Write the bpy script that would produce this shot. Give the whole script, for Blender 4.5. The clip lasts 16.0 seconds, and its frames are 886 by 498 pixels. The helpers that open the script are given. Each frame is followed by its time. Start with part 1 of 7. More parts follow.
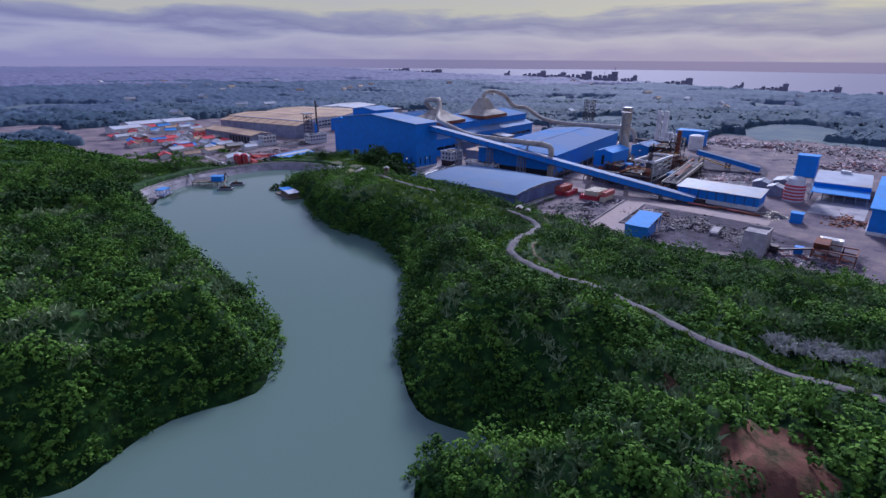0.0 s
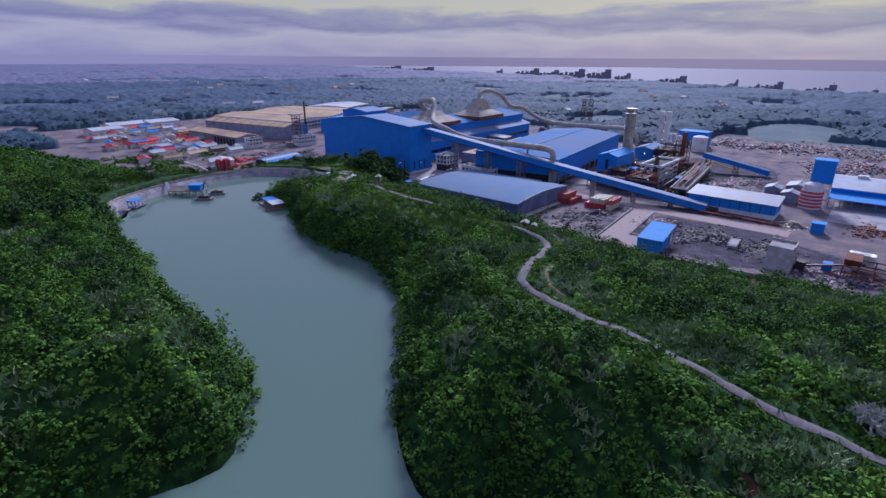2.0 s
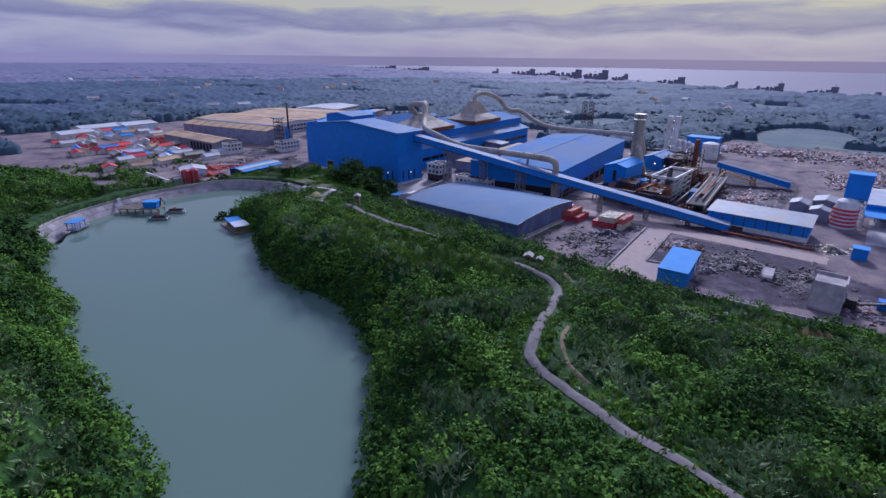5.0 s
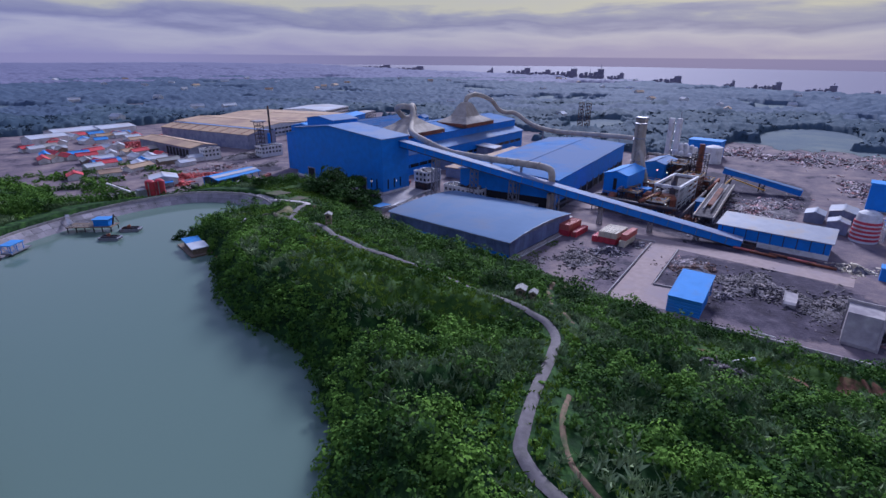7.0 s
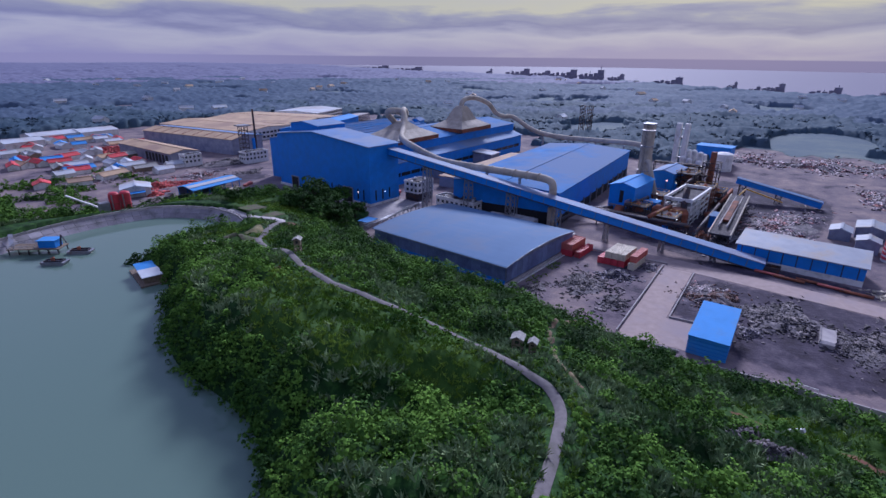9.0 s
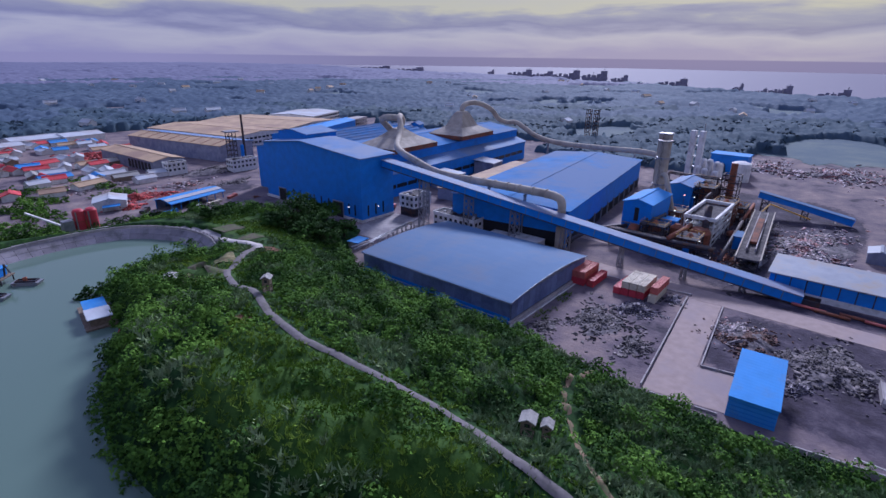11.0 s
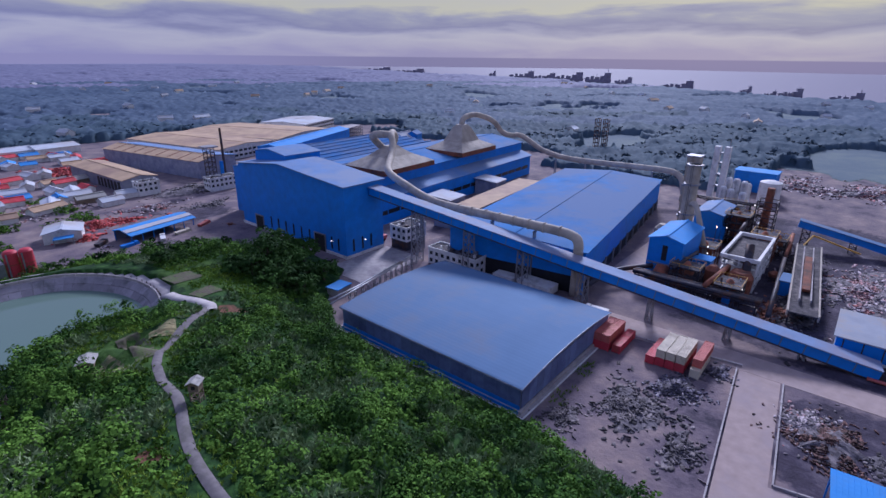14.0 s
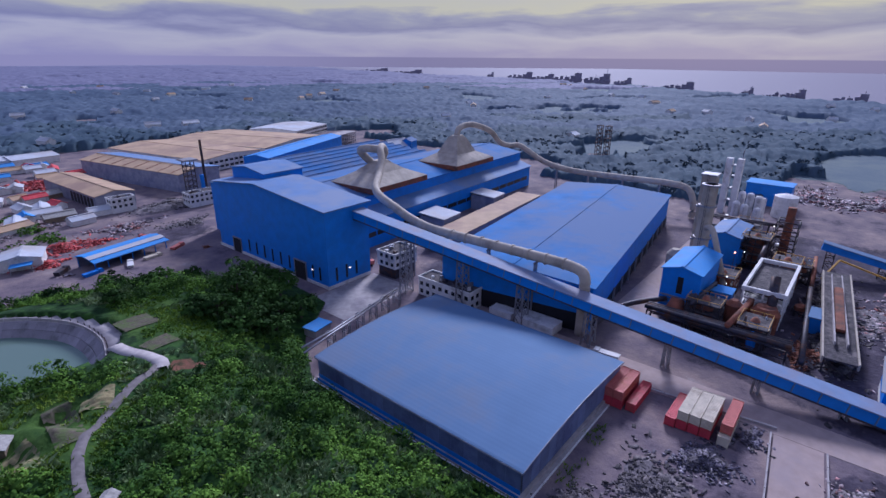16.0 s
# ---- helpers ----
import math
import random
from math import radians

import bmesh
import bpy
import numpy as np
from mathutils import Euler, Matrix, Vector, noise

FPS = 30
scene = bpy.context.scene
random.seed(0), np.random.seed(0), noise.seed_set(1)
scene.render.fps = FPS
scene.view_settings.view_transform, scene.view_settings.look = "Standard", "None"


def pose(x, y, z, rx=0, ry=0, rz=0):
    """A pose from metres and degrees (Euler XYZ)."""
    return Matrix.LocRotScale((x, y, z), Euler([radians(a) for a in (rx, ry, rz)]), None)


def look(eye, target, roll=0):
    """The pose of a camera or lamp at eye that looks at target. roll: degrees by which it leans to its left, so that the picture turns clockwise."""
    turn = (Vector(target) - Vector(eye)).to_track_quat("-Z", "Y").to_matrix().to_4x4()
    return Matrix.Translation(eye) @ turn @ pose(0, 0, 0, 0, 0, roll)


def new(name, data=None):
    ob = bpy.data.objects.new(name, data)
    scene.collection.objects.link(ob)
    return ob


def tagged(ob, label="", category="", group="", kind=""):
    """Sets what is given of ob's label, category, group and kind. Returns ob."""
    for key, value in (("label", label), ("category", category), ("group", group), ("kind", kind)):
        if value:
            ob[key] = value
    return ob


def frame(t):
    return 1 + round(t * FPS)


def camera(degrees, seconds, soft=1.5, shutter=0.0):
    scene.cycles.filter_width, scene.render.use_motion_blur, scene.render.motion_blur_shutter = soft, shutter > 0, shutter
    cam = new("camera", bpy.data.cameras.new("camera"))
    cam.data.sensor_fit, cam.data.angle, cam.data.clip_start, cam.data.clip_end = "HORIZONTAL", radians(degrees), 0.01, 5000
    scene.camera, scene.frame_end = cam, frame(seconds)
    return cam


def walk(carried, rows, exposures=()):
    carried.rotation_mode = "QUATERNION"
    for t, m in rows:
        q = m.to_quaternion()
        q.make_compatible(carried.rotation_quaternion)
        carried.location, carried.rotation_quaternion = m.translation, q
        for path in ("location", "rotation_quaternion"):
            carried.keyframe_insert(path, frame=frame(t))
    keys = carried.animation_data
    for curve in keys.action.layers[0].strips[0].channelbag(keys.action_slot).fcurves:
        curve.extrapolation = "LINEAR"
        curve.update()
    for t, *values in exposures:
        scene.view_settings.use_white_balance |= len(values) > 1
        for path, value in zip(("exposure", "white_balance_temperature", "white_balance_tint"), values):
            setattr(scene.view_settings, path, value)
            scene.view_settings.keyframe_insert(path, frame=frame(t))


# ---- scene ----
cam = camera(81.2, 16.0)
PATH = [
    (0, (6.22, 1.70, 73.15), (79.80, 65.92, 37.37), 0.40),
    (0.5, (9.21, 5.67, 73.31), (83.05, 69.47, 37.33), 0.50),
    (1, (12.59, 9.37, 73.61), (86.63, 72.86, 37.53), 0.40),
    (1.5, (16.00, 12.63, 73.76), (90.26, 75.81, 37.62), 0.40),
    (2, (19.95, 16.29, 73.83), (94.36, 79.31, 37.64), 0.40),
    (2.5, (23.74, 19.58, 73.87), (98.10, 82.60, 37.62), 0.50),
    (3, (28.04, 23.14, 73.87), (102.45, 86.12, 37.68), 0.50),
    (3.5, (32.15, 26.59, 73.88), (106.61, 89.46, 37.63), 0.50),
    (4, (36.68, 29.81, 73.88), (111.24, 92.57, 37.64), 0.60),
    (6.5, (61.16, 43.74, 74.24), (136.67, 105.41, 38.00), 0.50),
    (7, (66.60, 46.81, 74.35), (142.05, 108.48, 38.01), 0.50),
    (7.5, (71.58, 49.53, 74.35), (147.03, 111.20, 38.05), 0.60),
    (8, (76.88, 52.57, 74.58), (152.38, 114.14, 38.23), 0.60),
    (8.5, (81.86, 55.55, 74.64), (157.41, 117.11, 38.30), 0.60),
    (9, (87.14, 58.79, 74.66), (162.69, 120.36, 38.42), 0.60),
    (11.5, (111.67, 76.50, 76.91), (187.07, 138.33, 40.66), 0.70),
    (12, (116.80, 80.19, 77.65), (192.10, 142.13, 41.41), 0.60),
    (12.5, (121.49, 83.82, 78.44), (196.74, 145.81, 42.25), 0.70),
    (13, (126.28, 87.59, 79.18), (201.58, 149.57, 42.99), 0.70),
    (13.5, (130.94, 90.95, 79.90), (206.23, 152.88, 43.71), 0.60),
    (14, (135.93, 94.34, 80.76), (211.17, 156.33, 44.62), 0.60),
    (14.5, (140.52, 97.47, 81.63), (215.82, 159.40, 45.44), 0.50),
    (15, (145.36, 100.52, 82.64), (220.71, 162.46, 46.45), 0.50),
    (15.5, (150.04, 103.57, 83.61), (225.44, 165.40, 47.42), 0.40),
    (16, (154.91, 106.44, 84.47), (230.31, 168.32, 48.33), 0.40),
]
walk(cam, [(t, look(eye, target, roll)) for t, eye, target, roll in PATH], exposures=[(0.0, 0.2, 5130, 24)])

# ---- light ----
world = bpy.data.worlds.new("world")
scene.world = world
world.use_nodes = True
wn, wl = world.node_tree.nodes, world.node_tree.links
wn.clear()


def wnode(kind, **values):
    n = wn.new(kind)
    for k, v in values.items():
        n.inputs[k].default_value = v
    return n


def ramp_of(n, stops):
    els = n.color_ramp.elements
    while len(els) < len(stops):
        els.new(0.5)
    for e, (p, c) in zip(els, stops):
        e.position, e.color = p, (*c, 1)


w_co = wn.new("ShaderNodeTexCoord")
w_sep = wn.new("ShaderNodeSeparateXYZ")
wl.new(w_co.outputs["Generated"], w_sep.inputs[0])
w_map = wn.new("ShaderNodeMapping")
w_map.inputs["Scale"].default_value = (2.2, 2.2, 13.0)
wl.new(w_co.outputs["Generated"], w_map.inputs[0])
w_noise = wnode("ShaderNodeTexNoise", Scale=2.4, Detail=7.0, Roughness=0.52, Distortion=0.3)
wl.new(w_map.outputs[0], w_noise.inputs["Vector"])
# height over the horizon, ruffled by the clouds
w_ruf = wn.new("ShaderNodeMath")
w_ruf.operation = "MULTIPLY_ADD"
wl.new(w_noise.outputs[0], w_ruf.inputs[0])
w_ruf.inputs[1].default_value = 0.085
wl.new(w_sep.outputs["Z"], w_ruf.inputs[2])
w_sub = wn.new("ShaderNodeMath")
w_sub.operation = "SUBTRACT"
wl.new(w_ruf.outputs[0], w_sub.inputs[0])
w_sub.inputs[1].default_value = 0.0425
w_rng = wnode("ShaderNodeMapRange")
for k, v in (("From Min", -0.05), ("From Max", 0.45)):
    w_rng.inputs[k].default_value = v
wl.new(w_sub.outputs[0], w_rng.inputs["Value"])
w_ramp = wn.new("ShaderNodeValToRGB")
ramp_of(w_ramp, [(0.0, (0.33, 0.305, 0.40)), (0.10, (0.36, 0.33, 0.415)), (0.13, (0.44, 0.405, 0.435)), (0.165, (0.51, 0.475, 0.455)), (0.188, (0.39, 0.37, 0.41)), (0.210, (0.265, 0.255, 0.335)),
                 (0.235, (0.37, 0.355, 0.37)), (0.262, (0.61, 0.565, 0.36)), (0.42, (0.50, 0.48, 0.49)), (1.0, (0.33, 0.37, 0.51))])
wl.new(w_rng.outputs[0], w_ramp.inputs[0])
w_sky = wn.new("ShaderNodeTexSky")
w_sky.sky_type, w_sky.sun_disc, w_sky.sun_elevation, w_sky.sun_rotation = "NISHITA", False, radians(28), radians(75)
w_bg1 = wn.new("ShaderNodeBackground")
w_bg1.inputs["Strength"].default_value = 0.004
wl.new(w_sky.outputs[0], w_bg1.inputs["Color"])
w_bg2 = wn.new("ShaderNodeBackground")
w_bg2.inputs["Strength"].default_value = 0.74
# the sky is darker and more violet inland, paler and warmer over the sea
w_side = wn.new("ShaderNodeMath")
w_side.operation = "SUBTRACT"
wl.new(w_sep.outputs["X"], w_side.inputs[0])
wl.new(w_sep.outputs["Y"], w_side.inputs[1])
w_srng = wnode("ShaderNodeMapRange")
w_srng.inputs["From Min"].default_value, w_srng.inputs["From Max"].default_value = -0.8, 0.9
wl.new(w_side.outputs[0], w_srng.inputs["Value"])
w_tint = wn.new("ShaderNodeValToRGB")
ramp_of(w_tint, [(0.0, (0.90, 0.90, 0.99)), (1.0, (1.03, 0.985, 0.87))])
wl.new(w_srng.outputs[0], w_tint.inputs[0])
w_mul = wn.new("ShaderNodeMixRGB")
w_mul.blend_type = "MULTIPLY"
w_mul.inputs[0].default_value = 1.0
wl.new(w_ramp.outputs[0], w_mul.inputs[1])
wl.new(w_tint.outputs[0], w_mul.inputs[2])
# open sea below the horizon, beyond the modelled water; inland its colour is faded into haze
w_sea = wn.new("ShaderNodeMapRange")
w_sea.inputs["From Min"].default_value, w_sea.inputs["From Max"].default_value = -0.0008, 0.0008
wl.new(w_sep.outputs["Z"], w_sea.inputs["Value"])
w_mix = wn.new("ShaderNodeMixRGB")
wl.new(w_sea.outputs[0], w_mix.inputs[0])
w_far = wn.new("ShaderNodeValToRGB")
ramp_of(w_far, [(0.15, (0.32, 0.29, 0.40)), (0.5, (0.225, 0.205, 0.295))])
wl.new(w_srng.outputs[0], w_far.inputs[0])
wl.new(w_far.outputs[0], w_mix.inputs[1])
wl.new(w_mul.outputs[0], w_mix.inputs[2])
wl.new(w_mix.outputs[0], w_bg2.inputs["Color"])
w_add = wn.new("ShaderNodeAddShader")
wl.new(w_bg1.outputs[0], w_add.inputs[0])
wl.new(w_bg2.outputs[0], w_add.inputs[1])
wl.new(w_add.outputs[0], wn.new("ShaderNodeOutputWorld").inputs[0])

sun_data = bpy.data.lights.new("sun", "SUN")
sun_data.energy, sun_data.angle, sun_data.color = 3.2, radians(13), (1.0, 0.95, 0.88)
sun = new("sun", sun_data)
sun.matrix_world = look((0, 0, 100), (-60, -28, 58))


# ---- materials ----
def mat(name, base, rough=0.8, metal=0.0, var=0.25, scale=0.5, dirt=None, dirt_at=0.6, dirt_scale=0.08, bump=0.2, bump_scale=None, spec=0.4, island=0.0, rand=0.0):
    """A paint or mineral surface: base colour with fine grain, larger stains of a second colour, and relief."""
    m = bpy.data.materials.new(name)
    m.use_nodes = True
    nt = m.node_tree
    n, l = nt.nodes, nt.links
    bsdf = n["Principled BSDF"]
    bsdf.inputs["Roughness"].default_value = rough
    bsdf.inputs["Metallic"].default_value = metal
    bsdf.inputs["Specular IOR Level"].default_value = spec
    geo = n.new("ShaderNodeNewGeometry")
    fine = n.new("ShaderNodeTexNoise")
    fine.inputs["Scale"].default_value, fine.inputs["Detail"].default_value = scale, 6.0
    l.new(geo.outputs["Position"], fine.inputs["Vector"])
    ramp = n.new("ShaderNodeValToRGB")
    ramp_of(ramp, [(0.3, tuple(c * (1 - var) for c in base)), (0.7, tuple(min(1, c * (1 + var)) for c in base))])
    l.new(fine.outputs[0], ramp.inputs[0])
    col = ramp.outputs[0]
    if dirt:
        big = n.new("ShaderNodeTexNoise")
        big.inputs["Scale"].default_value, big.inputs["Detail"].default_value, big.inputs["Roughness"].default_value = dirt_scale, 8.0, 0.65
        l.new(geo.outputs["Position"], big.inputs["Vector"])
        edge = n.new("ShaderNodeMapRange")
        edge.inputs["From Min"].default_value, edge.inputs["From Max"].default_value = dirt_at - 0.08, dirt_at + 0.08
        l.new(big.outputs[0], edge.inputs["Value"])
        mix = n.new("ShaderNodeMixRGB")
        l.new(edge.outputs[0], mix.inputs[0])
        l.new(col, mix.inputs[1])
        mix.inputs[2].default_value = (*dirt, 1)
        col = mix.outputs[0]
    for amount, node, out in ((island, "ShaderNodeNewGeometry", "Random Per Island"), (rand, "ShaderNodeObjectInfo", "Random")):
        if amount:
            src = n.new(node)
            rng = n.new("ShaderNodeMapRange")
            rng.inputs["To Min"].default_value, rng.inputs["To Max"].default_value = 1 - amount, 1 + amount
            l.new(src.outputs[out], rng.inputs["Value"])
            mul = n.new("ShaderNodeMixRGB")
            mul.blend_type = "MULTIPLY"
            mul.inputs[0].default_value = 1.0
            l.new(col, mul.inputs[1])
            l.new(rng.outputs[0], mul.inputs[2])
            col = mul.outputs[0]
    l.new(col, bsdf.inputs["Base Color"])
    if bump:
        b = n.new("ShaderNodeBump")
        b.inputs["Strength"].default_value, b.inputs["Distance"].default_value = bump, 0.3
        rel = n.new("ShaderNodeTexNoise")
        rel.inputs["Scale"].default_value, rel.inputs["Detail"].default_value = bump_scale or scale * 2, 5.0
        l.new(geo.outputs["Position"], rel.inputs["Vector"])
        l.new(rel.outputs[0], b.inputs["Height"])
        l.new(b.outputs[0], bsdf.inputs["Normal"])
    return m


def ribbed(name, base, axis, **kw):
    """Profiled steel sheet: ribs across the given world axis."""
    m = mat(name, base, bump=0, **kw)
    n, l = m.node_tree.nodes, m.node_tree.links
    bsdf = n["Principled BSDF"]
    geo = n.new("ShaderNodeNewGeometry")
    wave = n.new("ShaderNodeTexWave")
    wave.bands_direction = axis
    wave.inputs["Scale"].default_value, wave.inputs["Distortion"].default_value = 0.25, 0.0
    l.new(geo.outputs["Position"], wave.inputs["Vector"])
    b = n.new("ShaderNodeBump")
    b.inputs["Strength"].default_value, b.inputs["Distance"].default_value = 0.12, 0.06
    l.new(wave.outputs[0], b.inputs["Height"])
    l.new(b.outputs[0], bsdf.inputs["Normal"])
    return m


def glow(name, colour, power):
    m = bpy.data.materials.new(name)
    m.use_nodes = True
    b = m.node_tree.nodes["Principled BSDF"]
    b.inputs["Emission Color"].default_value, b.inputs["Emission Strength"].default_value = (*colour, 1), power
    return m


def leaf_mat(name, dark, light, patch=0.4, wide=0.06, single=0.15):
    """Foliage: leaf by leaf, clump by clump and stand by stand between a dark and a light green."""
    m = bpy.data.materials.new(name)
    m.use_nodes = True
    n, l = m.node_tree.nodes, m.node_tree.links
    bsdf = n["Principled BSDF"]
    bsdf.inputs["Roughness"].default_value, bsdf.inputs["Specular IOR Level"].default_value = 0.8, 0.06
    geo = n.new("ShaderNodeNewGeometry")
    total = geo.outputs["Random Per Island"]
    for scale, weight, detail in ((None, single, 0), (patch, 0.6, 3.0), (wide, 1.0, 3.0)):
        mad = n.new("ShaderNodeMath")
        mad.operation = "MULTIPLY_ADD"
        mad.inputs[1].default_value = weight
        if scale is None:
            l.new(total, mad.inputs[0])
            mad.inputs[2].default_value = -single / 2
        else:
            t = n.new("ShaderNodeTexNoise")
            t.inputs["Scale"].default_value, t.inputs["Detail"].default_value = scale, detail
            l.new(geo.outputs["Position"], t.inputs["Vector"])
            l.new(t.outputs[0], mad.inputs[0])
            l.new(total, mad.inputs[2])
        total = mad.outputs[0]
    ramp = n.new("ShaderNodeValToRGB")
    mid = tuple(d * 0.62 + g * 0.38 for d, g in zip(dark, light))
    ramp_of(ramp, [(0.52, dark), (0.78, mid), (1.0, light)])
    l.new(total, ramp.inputs[0])
    l.new(ramp.outputs[0], bsdf.inputs["Base Color"])
    return m


M = {}
M["blue_wall"] = mat("blue_wall", (0.024, 0.20, 0.66), 0.6, var=0.10, scale=0.3, dirt=(0.03, 0.16, 0.5), dirt_at=0.62, dirt_scale=0.06, bump=0)
M["blue_wall_ribs"] = ribbed("blue_wall_ribs", (0.02, 0.20, 0.72), "X", rough=0.55, var=0.08, scale=0.3)
M["blue_roof"] = ribbed("blue_roof", (0.135, 0.235, 0.45), "X", rough=0.75, spec=0.2, var=0.10, scale=0.12, dirt=(0.21, 0.265, 0.40), dirt_at=0.53, dirt_scale=0.05)
M["blue_dusty"] = ribbed("blue_dusty", (0.05, 0.18, 0.45), "X", rough=0.85, spec=0.12, var=0.15, scale=0.1, dirt=(0.13, 0.195, 0.35), dirt_at=0.47, dirt_scale=0.022)
M["cover_sheet"] = ribbed("cover_sheet", (0.19, 0.26, 0.42), "Y", rough=0.7, spec=0.2, var=0.1, scale=0.2, dirt=(0.24, 0.24, 0.32), dirt_at=0.55, dirt_scale=0.08)
M["slate_roof"] = ribbed("slate_roof", (0.12, 0.20, 0.345), "X", rough=0.8, spec=0.15, var=0.06, scale=0.1, dirt=(0.15, 0.20, 0.30), dirt_at=0.56, dirt_scale=0.05)
M["blue_bright"] = ribbed("blue_bright", (0.07, 0.29, 0.70), "X", rough=0.75, spec=0.2, var=0.08, scale=0.2, dirt=(0.09, 0.25, 0.55), dirt_at=0.56, dirt_scale=0.1)
M["clad_blue"] = mat("clad_blue", (0.13, 0.165, 0.31), 0.5, var=0.15, scale=0.4, dirt=(0.08, 0.10, 0.22), dirt_at=0.55, dirt_scale=0.15, bump=0, rand=0.22)
M["grey_sheet"] = mat("grey_sheet", (0.24, 0.25, 0.33), 0.5, var=0.15, scale=0.4, dirt=(0.15, 0.16, 0.25), dirt_at=0.55, dirt_scale=0.15, bump=0, rand=0.15)
M["white"] = mat("white", (0.68, 0.66, 0.66), 0.7, var=0.1, scale=0.6, dirt=(0.4, 0.38, 0.36), dirt_at=0.6, dirt_scale=0.2, bump=0.05)
M["white_roof"] = ribbed("white_roof", (0.52, 0.54, 0.60), "X", rough=0.75, spec=0.2, var=0.1, scale=0.2, dirt=(0.45, 0.42, 0.42), dirt_at=0.55, dirt_scale=0.05)
M["grey_roof"] = ribbed("grey_roof", (0.30, 0.32, 0.38), "X", rough=0.6, var=0.12, scale=0.2, dirt=(0.34, 0.29, 0.25), dirt_at=0.58, dirt_scale=0.1)
M["tan_roof"] = ribbed("tan_roof", (0.47, 0.32, 0.20), "X", rough=0.8, var=0.15, scale=0.1, dirt=(0.34, 0.22, 0.16), dirt_at=0.55, dirt_scale=0.04)
M["beige"] = mat("beige", (0.42, 0.36, 0.30), 0.75, var=0.15, scale=0.3, dirt=(0.28, 0.24, 0.2), dirt_at=0.58, dirt_scale=0.12, bump=0.05)
M["concrete"] = mat("concrete", (0.40, 0.36, 0.36), 0.85, var=0.15, scale=0.5, dirt=(0.26, 0.23, 0.25), dirt_at=0.56, dirt_scale=0.12, bump=0.1)
M["road"] = mat("road", (0.36, 0.275, 0.255), 0.9, var=0.12, scale=0.4, dirt=(0.33, 0.265, 0.27), dirt_at=0.58, dirt_scale=0.07, bump=0.1)
M["path"] = mat("path", (0.165, 0.145, 0.15), 0.9, var=0.2, scale=0.9, dirt=(0.12, 0.11, 0.1), dirt_at=0.58, dirt_scale=0.25, bump=0.2)
M["dark_steel"] = mat("dark_steel", (0.05, 0.045, 0.06), 0.6, 0.4, var=0.3, scale=0.8, dirt=(0.12, 0.06, 0.04), dirt_at=0.58, dirt_scale=0.3, bump=0.05)
M["steel"] = mat("steel", (0.30, 0.30, 0.34), 0.5, 0.5, var=0.2, scale=0.6, dirt=(0.2, 0.15, 0.13), dirt_at=0.6, dirt_scale=0.3, bump=0.05)
M["rust"] = mat("rust", (0.24, 0.08, 0.045), 0.85, var=0.35, scale=0.6, dirt=(0.1, 0.05, 0.04), dirt_at=0.55, dirt_scale=0.3, bump=0.2, island=0.35)
M["red"] = mat("red", (0.52, 0.045, 0.07), 0.6, var=0.12, scale=0.6, dirt=(0.35, 0.07, 0.06), dirt_at=0.6, dirt_scale=0.2, bump=0)
M["orange"] = mat("orange", (0.50, 0.13, 0.11), 0.65, var=0.12, scale=0.6, dirt=(0.4, 0.1, 0.05), dirt_at=0.6, dirt_scale=0.2, bump=0)
M["cream"] = mat("cream", (0.60, 0.52, 0.40), 0.65, var=0.1, scale=0.6, dirt=(0.4, 0.32, 0.24), dirt_at=0.58, dirt_scale=0.2, bump=0)
M["yellow"] = mat("yellow", (0.55, 0.30, 0.05), 0.6, var=0.15, scale=0.6, bump=0)
M["wood"] = mat("wood", (0.20, 0.15, 0.11), 0.85, var=0.3, scale=1.2, bump=0.2)
M["thatch"] = mat("thatch", (0.36, 0.34, 0.32), 0.9, var=0.25, scale=1.5, bump=0.3)
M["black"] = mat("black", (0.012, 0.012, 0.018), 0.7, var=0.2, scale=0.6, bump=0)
M["glass"] = mat("glass", (0.02, 0.025, 0.035), 0.15, var=0.1, scale=0.5, bump=0, spec=0.6)
M["slag"] = mat("slag", (0.075, 0.065, 0.075), 0.9, var=0.5, scale=0.8, dirt=(0.2, 0.17, 0.17), dirt_at=0.58, dirt_scale=0.25, bump=0.5, island=0.6)
M["scrap"] = mat("scrap", (0.26, 0.22, 0.24), 0.8, var=0.4, scale=0.7, dirt=(0.25, 0.06, 0.05), dirt_at=0.57, dirt_scale=0.2, bump=0.3, island=0.75)
M["scrap_dark"] = mat("scrap_dark", (0.075, 0.065, 0.095), 0.75, var=0.4, scale=0.7, dirt=(0.36, 0.32, 0.36), dirt_at=0.60, dirt_scale=0.5, bump=0.3, island=0.8)
M["scrap_rust"] = mat("scrap_rust", (0.075, 0.038, 0.034), 0.85, var=0.4, scale=0.7, dirt=(0.16, 0.08, 0.07), dirt_at=0.58, dirt_scale=0.5, bump=0.3, island=0.7)
M["lamp"] = glow("lamp", (1.0, 0.85, 0.65), 1.6)
M["lamp_red"] = glow("lamp_red", (1.0, 0.35, 0.15), 5.0)
M["red_steel"] = mat("red_steel", (0.40, 0.05, 0.05), 0.75, var=0.2, scale=0.5, dirt=(0.25, 0.06, 0.05), dirt_at=0.58, dirt_scale=0.2, bump=0, island=0.4)
M["dam_slab"] = mat("dam_slab", (0.30, 0.27, 0.30), 0.9, var=0.15, scale=0.4, dirt=(0.17, 0.16, 0.17), dirt_at=0.56, dirt_scale=0.2, bump=0.1, rand=0.25)
